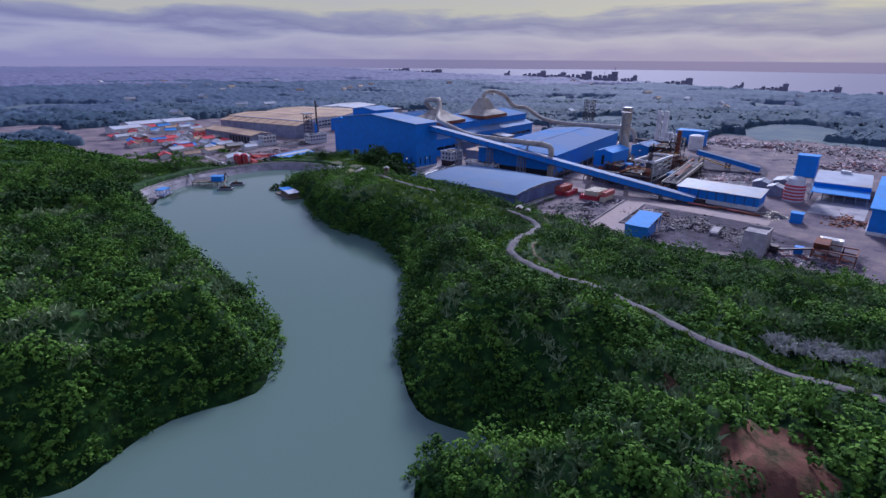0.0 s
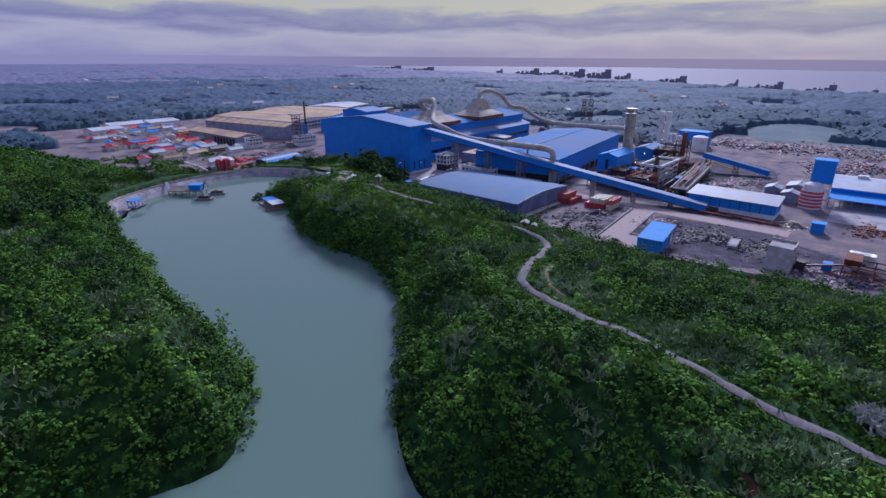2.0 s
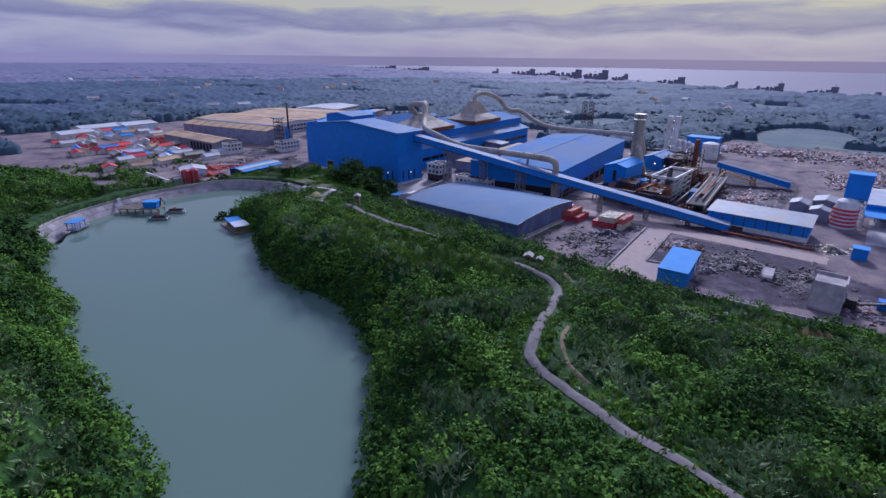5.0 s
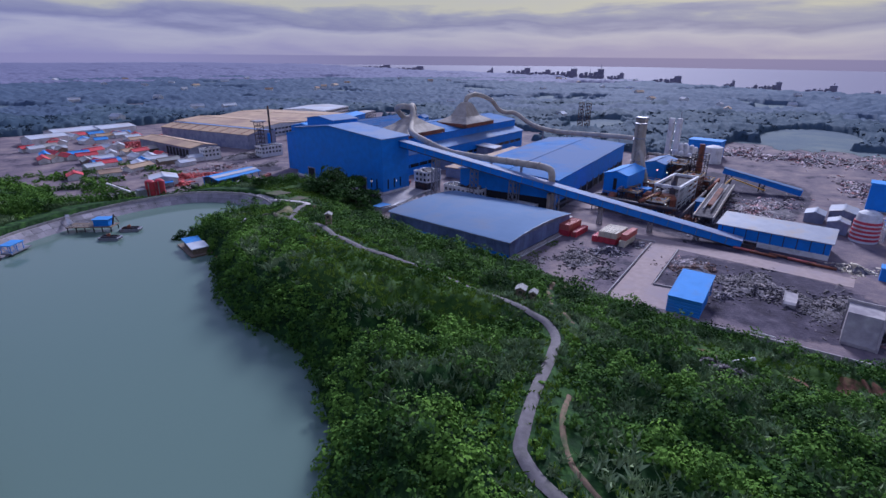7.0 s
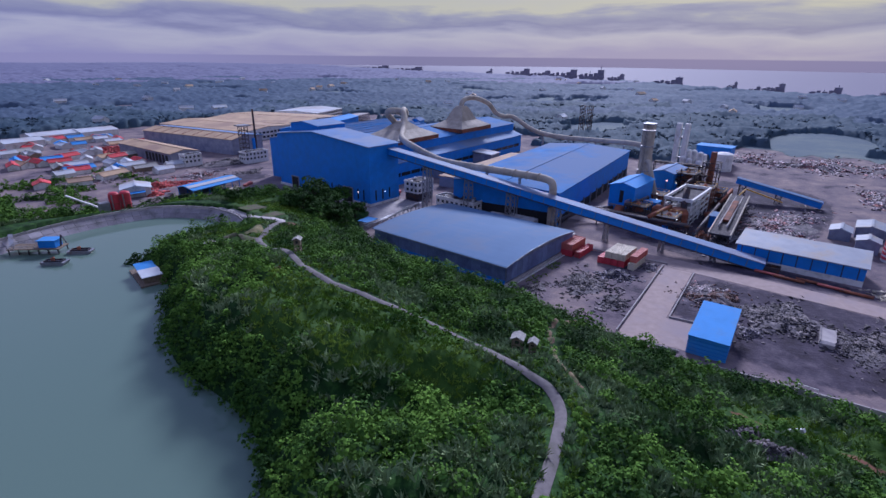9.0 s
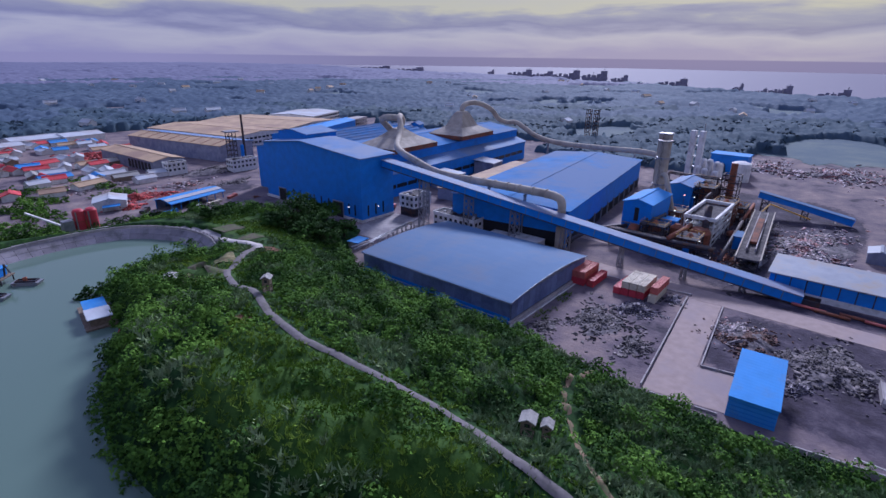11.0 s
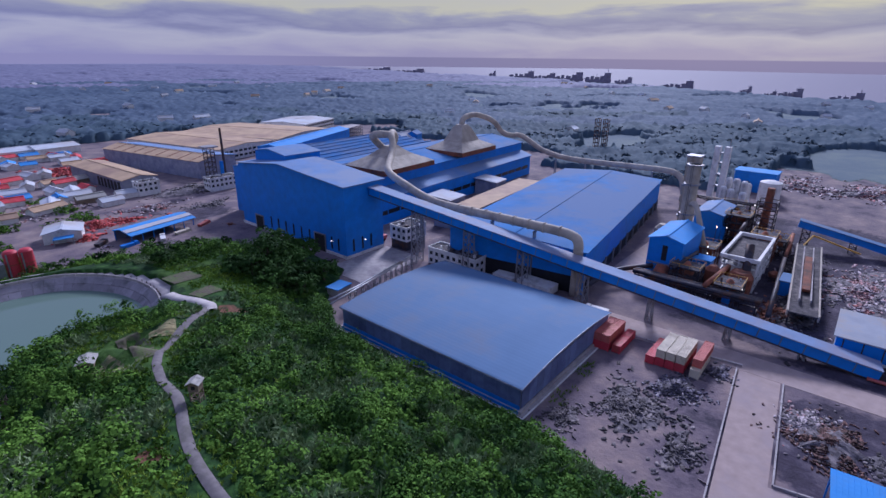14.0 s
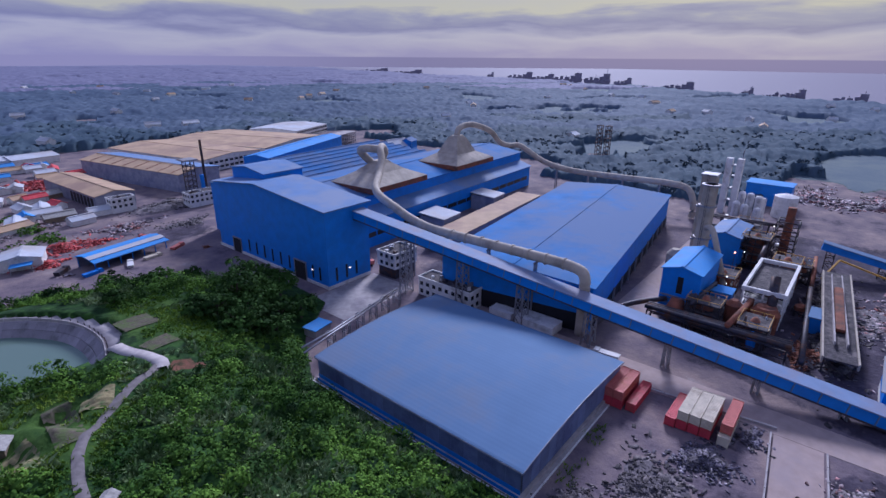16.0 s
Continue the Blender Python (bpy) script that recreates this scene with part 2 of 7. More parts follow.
M["plot_soil"] = mat("plot_soil", (0.10, 0.085, 0.06), 0.95, var=0.3, scale=1.0, dirt=(0.09, 0.12, 0.04), dirt_at=0.52, dirt_scale=0.4, bump=0.4)
M["plot_straw"] = mat("plot_straw", (0.24, 0.20, 0.10), 0.95, var=0.3, scale=1.0, dirt=(0.10, 0.14, 0.05), dirt_at=0.55, dirt_scale=0.4, bump=0.4)
# Hull colour paled towards violet, with the sea haze already in it.
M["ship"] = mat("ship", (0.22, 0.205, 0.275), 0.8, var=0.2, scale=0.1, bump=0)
M["leaf"] = leaf_mat("leaf", (0.018, 0.058, 0.011), (0.155, 0.29, 0.04))
M["leaf_dark"] = leaf_mat("leaf_dark", (0.008, 0.024, 0.008), (0.06, 0.13, 0.025))
M["grass"] = leaf_mat("grass", (0.06, 0.135, 0.014), (0.24, 0.34, 0.045), 0.25)
M["reed"] = leaf_mat("reed", (0.07, 0.125, 0.042), (0.32, 0.40, 0.205), 0.3)
M["plume"] = leaf_mat("plume", (0.25, 0.26, 0.22), (0.66, 0.64, 0.62), 0.2)
M["bark"] = mat("bark", (0.08, 0.06, 0.05), 0.9, var=0.3, scale=2.0, bump=0.3)
M["red_roof"] = mat("red_roof", (0.60, 0.07, 0.085), 0.7, var=0.15, scale=0.5, dirt=(0.42, 0.09, 0.08), dirt_at=0.58, dirt_scale=0.2, bump=0, spec=0.2)
# The next three woodland colours hold blue-violet haze, more of it farther out.
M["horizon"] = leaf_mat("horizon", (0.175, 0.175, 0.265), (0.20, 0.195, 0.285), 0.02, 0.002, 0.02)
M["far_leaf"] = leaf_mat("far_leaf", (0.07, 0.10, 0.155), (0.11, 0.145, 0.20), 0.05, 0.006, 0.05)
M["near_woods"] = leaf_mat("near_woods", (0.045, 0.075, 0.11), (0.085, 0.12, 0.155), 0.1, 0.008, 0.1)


def water_mat(name, base, rough, wave, strength):
    m = bpy.data.materials.new(name)
    m.use_nodes = True
    n, l = m.node_tree.nodes, m.node_tree.links
    b = n["Principled BSDF"]
    b.inputs["Base Color"].default_value, b.inputs["Roughness"].default_value, b.inputs["IOR"].default_value = (*base, 1), rough, 1.33
    geo = n.new("ShaderNodeNewGeometry")
    t = n.new("ShaderNodeTexNoise")
    t.inputs["Scale"].default_value, t.inputs["Detail"].default_value = wave, 4.0
    l.new(geo.outputs["Position"], t.inputs["Vector"])
    bump = n.new("ShaderNodeBump")
    bump.inputs["Strength"].default_value, bump.inputs["Distance"].default_value = strength, 0.1
    l.new(t.outputs[0], bump.inputs["Height"])
    l.new(bump.outputs[0], b.inputs["Normal"])
    return m


M["lake"] = water_mat("lake", (0.13, 0.19, 0.155), 0.08, 0.5, 0.06)
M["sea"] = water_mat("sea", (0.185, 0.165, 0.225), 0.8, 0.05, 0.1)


def ground_mat():
    """Three soils told apart by the sheet's own use layer: green land, works yard, bare earth; far layers tinted with
    haze.
    """
    m = bpy.data.materials.new("ground")
    m.use_nodes = True
    n, l = m.node_tree.nodes, m.node_tree.links
    b = n["Principled BSDF"]
    b.inputs["Roughness"].default_value, b.inputs["Specular IOR Level"].default_value = 0.92, 0.2
    geo = n.new("ShaderNodeNewGeometry")

    def noise_ramp(scale, stops, detail=8.0):
        t = n.new("ShaderNodeTexNoise")
        t.inputs["Scale"].default_value, t.inputs["Detail"].default_value, t.inputs["Roughness"].default_value = scale, detail, 0.65
        l.new(geo.outputs["Position"], t.inputs["Vector"])
        r = n.new("ShaderNodeValToRGB")
        ramp_of(r, stops)
        l.new(t.outputs[0], r.inputs[0])
        return r.outputs[0], t.outputs[0]

    green, tex = noise_ramp(0.35, [(0.35, (0.006, 0.022, 0.005)), (0.5, (0.016, 0.05, 0.010)), (0.68, (0.05, 0.12, 0.02))], 12.0)
    yard, _ = noise_ramp(0.06, [(0.33, (0.05, 0.042, 0.06)), (0.42, (0.14, 0.11, 0.135)), (0.50, (0.18, 0.14, 0.155)), (0.60, (0.25, 0.19, 0.185)), (0.75, (0.33, 0.28, 0.275))], 12.0)
    earth, _ = noise_ramp(0.09, [(0.3, (0.07, 0.03, 0.022)), (0.7, (0.24, 0.105, 0.07))])
    # Far land and the rim have bluish haze mixed into the soil colour.
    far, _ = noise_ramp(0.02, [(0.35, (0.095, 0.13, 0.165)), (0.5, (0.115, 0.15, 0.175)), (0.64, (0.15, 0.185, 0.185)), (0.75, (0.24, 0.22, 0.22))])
    rim_haze, _ = noise_ramp(0.003, [(0.35, (0.17, 0.17, 0.26)), (0.7, (0.20, 0.195, 0.285))])
    lawn, _ = noise_ramp(0.3, [(0.35, (0.02, 0.055, 0.008)), (0.65, (0.06, 0.12, 0.018))])
    slag, _ = noise_ramp(0.1, [(0.3, (0.02, 0.016, 0.025)), (0.52, (0.062, 0.05, 0.075)), (0.64, (0.12, 0.10, 0.125)), (0.74, (0.30, 0.27, 0.30))])
    col = green
    for name, other in (("lawn", lawn), ("yard", yard), ("slag", slag), ("earth", earth), ("far", far), ("horizon", rim_haze)):
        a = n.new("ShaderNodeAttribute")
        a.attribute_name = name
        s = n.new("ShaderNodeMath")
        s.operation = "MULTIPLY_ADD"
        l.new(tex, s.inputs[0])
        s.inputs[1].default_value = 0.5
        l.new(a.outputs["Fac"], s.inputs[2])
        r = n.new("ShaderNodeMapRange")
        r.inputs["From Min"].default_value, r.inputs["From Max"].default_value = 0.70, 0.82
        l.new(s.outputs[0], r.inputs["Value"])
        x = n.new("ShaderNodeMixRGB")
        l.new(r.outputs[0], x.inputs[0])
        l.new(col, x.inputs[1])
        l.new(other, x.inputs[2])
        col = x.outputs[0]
    l.new(col, b.inputs["Base Color"])
    bump = n.new("ShaderNodeBump")
    bump.inputs["Strength"].default_value, bump.inputs["Distance"].default_value = 0.5, 0.5
    fine = n.new("ShaderNodeTexNoise")
    fine.inputs["Scale"].default_value, fine.inputs["Detail"].default_value = 0.8, 6.0
    l.new(geo.outputs["Position"], fine.inputs["Vector"])
    l.new(fine.outputs[0], bump.inputs["Height"])
    l.new(bump.outputs[0], b.inputs["Normal"])
    return m


M["ground"] = ground_mat()

# ---- the lie of the land ----
WATER = 9.5
LAKE = np.array([(12, 93), (20, 90), (27, 92.7), (37, 95), (51.6, 91), (59.7, 99.4), (67, 112), (69, 135), (72.3, 175), (78, 190), (79.3, 225), (90, 251), (101, 270), (117, 278),
                 (139, 286), (158, 287), (174, 281), (185, 266), (187, 253), (180, 247), (161, 246), (152, 240), (143, 209), (134, 192), (126, 167), (126, 139), (117.5, 120), (110, 108), (91, 89.5),
                 (78, 77), (69, 63), (69.6, 54.5), (72, 45.6), (67, 36), (56, 50.5), (45, 36), (20, 20), (-15, 35), (-25, 75), (0, 92)], float)


def rounded(poly, n=3):
    """A closed outline with its corners rounded off."""
    out = []
    for i in range(len(poly)):
        a, b, c, d = poly[i - 1], poly[i], poly[(i + 1) % len(poly)], poly[(i + 2) % len(poly)]
        for k in range(n):
            t = k / n
            out.append(0.5 * (2 * b + (c - a) * t + (2 * a - 5 * b + 4 * c - d) * t * t + (3 * b - a - 3 * c + d) * t ** 3))
    return np.array(out)


LAKE = rounded(LAKE)
PLAIN = np.array([(232, -600), (228, 10), (222, 45), (219, 75), (220.5, 105), (226.6, 143), (226.6, 212), (239, 232), (260, 248), (262, 288), (240, 300), (222, 312), (205, 322), (165, 328), (146, 334),
                  (140, 360), (150, 410), (120, 470), (60, 700), (-300, 1200), (-3000, 6000), (6000, 6000), (6000, -600)], float)
COAST = [(-5200, 1500), (100, 1500), (240, 1550), (800, 1935), (1404, 2170), (2000, 2300), (3100, 2650), (5200, 3600)]


def signed(poly, x, y):
    """Distance to a polygon's edge, less than nothing inside it."""
    best = np.full(x.shape, 1e18)
    inside = np.zeros(x.shape, bool)
    for (ax, ay), (bx, by) in zip(poly, np.roll(poly, -1, 0)):
        ex, ey = bx - ax, by - ay
        t = np.clip(((x - ax) * ex + (y - ay) * ey) / (ex * ex + ey * ey), 0, 1)
        best = np.minimum(best, (x - ax - t * ex) ** 2 + (y - ay - t * ey) ** 2)
        if ay != by:
            inside ^= ((ay > y) != (by > y)) & (x < (bx - ax) * (y - ay) / (by - ay) + ax)
    d = np.sqrt(best)
    return np.where(inside, -d, d)


def step(a, b, v):
    t = np.clip((v - a) / (b - a), 0, 1)
    return t * t * (3 - 2 * t)


def soft_min(a, b, k):
    h = np.clip(0.5 + 0.5 * (b - a) / k, 0, 1)
    return b + (a - b) * h - k * h * (1 - h)


rng = np.random.default_rng(7)
WAVES = [(rng.uniform(0, 6.28), rng.uniform(0, 6.28), 0.5 ** (i // 4), 2 ** (i // 4) * rng.uniform(0.8, 1.25)) for i in range(16)]


def rolling(x, y, size):
    """Smooth uneven ground, about -1 to 1."""
    s = 0
    for a, p, amp, f in WAVES:
        s = s + amp * np.sin((x * np.cos(a) + y * np.sin(a)) * f * 6.28 / size + p + 1.3 * np.sin((x * np.sin(a) - y * np.cos(a)) * f * 4.1 / size + 2 * p))
    return s / 3.2


def line_gap(line, x, y):
    best = np.full(x.shape, 1e18)
    for (ax, ay), (bx, by) in zip(line, line[1:]):
        ex, ey = bx - ax, by - ay
        t = np.clip(((x - ax) * ex + (y - ay) * ey) / (ex * ex + ey * ey), 0, 1)
        best = np.minimum(best, (x - ax - t * ex) ** 2 + (y - ay - t * ey) ** 2)
    return np.sqrt(best)


TRACK = [(95, -40), (97, 20), (107, 55), (118, 74.5), (146, 84), (160, 94), (162.5, 120), (159.8, 160), (168, 192), (192, 225)]
DAM_LINE = [(84, 258), (97, 273), (113, 283), (137, 291), (159, 292.5), (177, 287), (188.5, 271), (191, 255), (188.5, 243)]


def land(x, y):
    """Height of the ground at arrays x, y, with the masks of use: yard, bare earth, far land."""
    x, y = np.asarray(x, float), np.asarray(y, float)
    d, e = signed(LAKE, x, y), signed(PLAIN, x, y)
    low = -2.0 * step(300, 400, y - 0.25 * (x - 200))
    east = ((x - 40) * 200 - (y - 60) * 110) > 0
    top_e = np.interp(y, [-60, 40, 80, 130, 178, 205, 228, 260], [30, 28, 25.5, 22.5, 21.5, 17.5, 14.5, 14])
    top_w = np.interp(y, [40, 110, 180, 235, 262, 295, 330, 420], [24, 27, 25, 21, 15, 14.5, 19, 22])
    top = np.where(east, top_e, top_w)
    slope = np.where(y > 235, 0.42, np.interp(y, [-50, 60, 150, 235], [0.23, 0.25, 0.36, 0.42]))
    hill = soft_min(low + slope * np.maximum(e, 0), top + 1.6 * rolling(x, y, 60) * step(6, 25, d) * (y < 262), 3.0)
    gt = np.clip(((x - 121) * 33 + (y - 132) * -38) / (33 * 33 + 38 * 38), 0, 1)
    gully = np.hypot(x - 121 - 33 * gt, y - 132 + 38 * gt)
    trk = 1 - np.exp(-line_gap(TRACK, x, y) ** 2 / 90)
    hill = hill + 2.1 * trk * rolling(x + 77, y, 19) * step(4, 12, d) * step(3, 14, e) * (y < 225) - (12.5 - 8 * gt) * np.exp(-(gully / 7.5) ** 2) + (2.0 + 1.6 * trk) * np.exp(-(((x - 149) / 15) ** 2 + ((y - 144) / 28) ** 2))
    hill = hill + 4.6 * np.exp(-(((x - 160) / 13) ** 2 + ((y - 94) / 16) ** 2))
    bank = WATER - 0.8 + 1.25 * np.maximum(d, 0)
    z = np.where(e <= 0, low, soft_min(hill, bank, 2.0))
    z = np.where(d < 0, WATER - np.minimum(0.8 + 0.6 * -d, 6), z)
    z = np.where((line_gap([(90, 265), *DAM_LINE[1:-1], (190, 250)], x, y) < 9.5) & (d < 7.5), np.minimum(z, 6.9), z)
    r = step(500, 900, np.hypot(x - 150, y - 150))
    z = z + r * (3.5 * rolling(x, y, 700) + 1.5)
    sea = x - np.interp(y, [c[0] for c in COAST], [c[1] for c in COAST])
    z = np.where(sea > 0, z - np.minimum(sea * 0.2, 25) - 6 * step(0, 20, sea), z)
    yard = 1 - step(-2.5, 2.5, e)
    # far also sets where the haze-tinted ground colour begins
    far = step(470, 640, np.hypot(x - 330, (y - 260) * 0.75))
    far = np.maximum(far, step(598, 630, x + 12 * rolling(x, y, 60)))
    yard = yard * (1 - far)
    earth = np.where((np.hypot((x - 67.5) * 0.66, y - 4) < 6.4) | (np.hypot((x - 200) * 0.55, y - 225.5) < 3.2) | (np.hypot(x - 77, y - 18.5) < 2.0) | (np.hypot(x - 112, y - 318) < 10) | (line_gap([(192, 68), (192, 50), (193, 43), (201, 36)], x, y) < 1.5) | (np.hypot(x - 191.5, (y - 46) * 0.6) < 3.0) | (np.hypot((x - 199.5) * 0.6, y - 38.5) < 2.4) | (np.hypot(x - 204, (y - 32.5) * 0.6) < 2.4) | (np.hypot(x - 183, (y - 61) * 0.6) < 2.0) | (np.hypot(x - 156, (y - 168) * 0.8) < 2.6), 0.55, 0.0)
    tips = ((262, 62, 26, 34), (252, 20, 20, 26), (385, 82, 60, 20), (372, 128, 56, 24), (330, 112, 22, 14), (315, 225, 14, 26), (285, 430, 30, 20), (262, 372, 22, 18), (275, 118, 5, 8), (345, 100, 45, 18), (430, 110, 45, 40), (302, 72, 8, 30), (252, 62, 28, 20), (318, 118, 14, 18), (262, 90, 17, 8))
    slag = yard * np.clip(sum(0.68 * np.exp(-(((x - a) / b) ** 4 + ((y - c) / e_) ** 4)) for a, c, b, e_ in tips), 0, 0.62)
    return z, yard, earth, far, slag


def meadow(x, y):
    """Where grass stands instead of bushes: the ridge's flat tops and clearings."""
    a = 0
    for mx, my, sx, sy, w in ((147, 140, 13, 26, 1.0), (178, 13, 20, 11, 1.1), (206, 250, 13, 21, 1.0), (170, 216, 12, 17, 1.35), (196, 50, 9, 20, 1.25), (152, 110, 7, 8, 0.8)):
        a = a + w * np.exp(-(((x - mx) / sx) ** 2 + ((y - my) / sy) ** 2))
    return a + 0.16 * rolling(x, y, 22)


def height(x, y):
    return float(land(np.array([x]), np.array([y]))[0][0])


# ---- building blocks ----
def finish(name, bm, material, smooth=False):
    me = bpy.data.meshes.new(name)
    bm.normal_update()
    bm.to_mesh(me)
    bm.free()
    for m in material if isinstance(material, (list, tuple)) else [material]:
        me.materials.append(m if not isinstance(m, str) else M[m])
    if smooth:
        me.polygons.foreach_set("use_smooth", [True] * len(me.polygons))
    return me


def part(name, bm, material, parent, label="", smooth=False):
    ob = new(name, finish(name, bm, material, smooth))
    ob.parent = parent
    return tagged(ob, label)


def thing(name, label, category, x=0, y=0, z=0, turn=0, group="", kind=""):
    ob = new(name)
    ob.empty_display_size = 0.5
    ob.matrix_world = pose(x, y, z, 0, 0, turn)
    return tagged(ob, label, category, group, kind)


def solo(name, bm, material, label, category, x=0, y=0, z=0, turn=0, group="", kind="", smooth=False):
    ob = new(name, finish(name, bm, material, smooth))
    ob.matrix_world = pose(x, y, z, 0, 0, turn)
    return tagged(ob, label, category, group, kind)


def box(bm, x0, y0, z0, x1, y1, z1, mi=0):
    v = [bm.verts.new((x, y, z)) for z in (z0, z1) for x, y in ((x0, y0), (x1, y0), (x1, y1), (x0, y1))]
    for q in ((3, 2, 1, 0), (4, 5, 6, 7), (0, 1, 5, 4), (1, 2, 6, 5), (2, 3, 7, 6), (3, 0, 4, 7)):
        bm.faces.new([v[i] for i in q]).material_index = mi
    return bm


def a_box(*a):
    return box(bmesh.new(), *a)


def beam(bm, a, b, w, h=None, mi=0):
    """A bar of w by h from a to b."""
    a, b, h = Vector(a), Vector(b), h or w
    d = (b - a).normalized()
    side = d.cross(Vector((0, 0, 1)))
    side = (side if side.length > 1e-4 else Vector((1, 0, 0))).normalized()
    up = side.cross(d)
    v = [bm.verts.new(p + side * sx * w / 2 + up * sy * h / 2) for p in (a, b) for sx, sy in ((-1, -1), (1, -1), (1, 1), (-1, 1))]
    for q in ((3, 2, 1, 0), (4, 5, 6, 7), (0, 1, 5, 4), (1, 2, 6, 5), (2, 3, 7, 6), (3, 0, 4, 7)):
        bm.faces.new([v[i] for i in q]).material_index = mi
    return bm


def tube(bm, rings, n=16, caps=True, mi=0):
    """A round body through rings of (centre, radius); the rings stand square to the way along it."""
    pts = [Vector(c) for c, _ in rings]
    loops = []
    for i, (c, r) in enumerate(rings):
        d = (pts[min(i + 1, len(pts) - 1)] - pts[max(i - 1, 0)])
        d = d.normalized() if d.length > 1e-6 else Vector((0, 0, 1))
        u = d.cross(Vector((0, 0, 1)))
        u = u.normalized() if u.length > 1e-3 else Vector((1, 0, 0))
        w = u.cross(d)
        loops.append([bm.verts.new(pts[i] + (u * math.cos(6.2832 * k / n) + w * math.sin(6.2832 * k / n)) * r) for k in range(n)])
    for a, b in zip(loops, loops[1:]):
        for k in range(n):
            bm.faces.new((a[k], a[(k + 1) % n], b[(k + 1) % n], b[k])).material_index = mi
    if caps:
        bm.faces.new(loops[0][::-1]).material_index = mi
        bm.faces.new(loops[-1]).material_index = mi
    return bm


def drum(bm, x, y, z0, z1, r, r1=None, n=20, mi=0):
    return tube(bm, [((x, y, z0), r), ((x, y, z1), r if r1 is None else r1)], n, mi=mi)


def prism(bm, outline, a, b, axis="x", mi=0):
    """An outline of (across, up) pulled from a to b along an axis."""
    def at(p, s):
        return (s, p[0], p[1]) if axis == "x" else (p[0], s, p[1])
    va = [bm.verts.new(at(p, a)) for p in outline]
    vb = [bm.verts.new(at(p, b)) for p in outline]
    n = len(outline)
    for i in range(n):
        bm.faces.new((va[i], va[(i + 1) % n], vb[(i + 1) % n], vb[i])).material_index = mi
    bm.faces.new(va[::-1]).material_index = mi
    bm.faces.new(vb).material_index = mi
    bmesh.ops.recalc_face_normals(bm, faces=bm.faces)
    return bm


def gable_shed(ob, lx, ly, eave, ridge, wall, roof, along="x", over=0.6, at=0.5, wall_label="", roof_label="", walls=True, base=0.0):
    """Walls and a two-sided sheet roof, 0..lx by 0..ly, the ridge along one axis."""
    if along == "x":
        across, length = ly, lx
    else:
        across, length = lx, ly
    m = across * at
    if walls:
        part("wall", prism(bmesh.new(), [(0, base), (across, base), (across, eave), (m, ridge), (0, eave)], 0, length, along), wall, ob, wall_label)
    s1, s2 = (ridge - eave) / m, (ridge - eave) / (across - m)
    t = 0.35
    part("roof", prism(bmesh.new(), [(-over, eave - over * s1 + 0.05), (m, ridge + 0.05), (across + over, eave - over * s2 + 0.05), (across + over, eave - over * s2 + t), (m, ridge + t + 0.1), (-over, eave - over * s1 + t)],
                       -over, length + over, along), roof, ob, roof_label)
    cap = bmesh.new()
    if along == "x":
        box(cap, -over, m - 0.5, ridge + t + 0.05, length + over, m + 0.5, ridge + t + 0.3)
    else:
        box(cap, m - 0.5, -over, ridge + t + 0.05, m + 0.5, length + over, ridge + t + 0.3)
    part("ridge_cap", cap, roof, ob)


def curve_points(pts, n=6):
    """A smooth line through the points."""
    out = []
    p = [pts[0], *pts, pts[-1]]
    for i in range(1, len(p) - 2):
        a, b, c, d = (np.array(q, float) for q in p[i - 1:i + 3])
        for k in range(n):
            t = k / n
            out.append(0.5 * (2 * b + (c - a) * t + (2 * a - 5 * b + 4 * c - d) * t * t + (3 * b - a - 3 * c + d) * t ** 3))
    return np.array([*out, np.array(pts[-1], float)])


def raw(name, verts, faces, material, smooth=False):
    """A mesh from arrays: faces all of one size."""
    me = bpy.data.meshes.new(name)
    k = faces.shape[1]
    me.vertices.add(len(verts))
    me.vertices.foreach_set("co", np.ascontiguousarray(verts, np.float32).ravel())
    me.loops.add(faces.size)
    me.loops.foreach_set("vertex_index", np.ascontiguousarray(faces, np.int32).ravel())
    me.polygons.add(len(faces))
    me.polygons.foreach_set("loop_start", np.arange(0, faces.size, k, dtype=np.int32))
    me.polygons.foreach_set("loop_total", np.full(len(faces), k, np.int32))
    me.update(calc_edges=True)
    me.materials.append(M[material])
    if smooth:
        me.polygons.foreach_set("use_smooth", [True] * len(faces))
    return me


# ---- ground, water ----
def spread(inner0, inner1, step_in, outer0, outer1):
    mid = np.arange(inner0, inner1 + 0.1, step_in)
    lo, v, s = [], inner0, step_in
    while v > outer0:
        s *= 1.18
        v -= s
        lo.append(v)
    hi, v, s = [], mid[-1], step_in
    while v < outer1:
        s *= 1.18
        v += s
        hi.append(v)
    return np.array([*lo[::-1], *mid, *hi])


gx, gy = spread(-40, 440, 2.0, -5200, 5200), spread(-60, 340, 2.0, -5200, 5200)
GX, GY = np.meshgrid(gx, gy)
gz, g_yard, g_earth, g_far, g_slag = land(GX.ravel(), GY.ravel())
nx, ny = len(gx), len(gy)
idx = np.arange(nx * ny).reshape(ny, nx)
quads = np.stack([idx[:-1, :-1], idx[:-1, 1:], idx[1:, 1:], idx[1:, :-1]], -1).reshape(-1, 4)
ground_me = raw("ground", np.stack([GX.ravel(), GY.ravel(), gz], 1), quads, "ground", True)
# The horizon layer brings in the violet haze colour with distance.
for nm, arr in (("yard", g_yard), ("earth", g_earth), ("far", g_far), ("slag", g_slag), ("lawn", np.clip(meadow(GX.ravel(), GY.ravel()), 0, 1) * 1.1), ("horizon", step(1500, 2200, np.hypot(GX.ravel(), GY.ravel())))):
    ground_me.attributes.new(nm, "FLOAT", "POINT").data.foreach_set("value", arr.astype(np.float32))
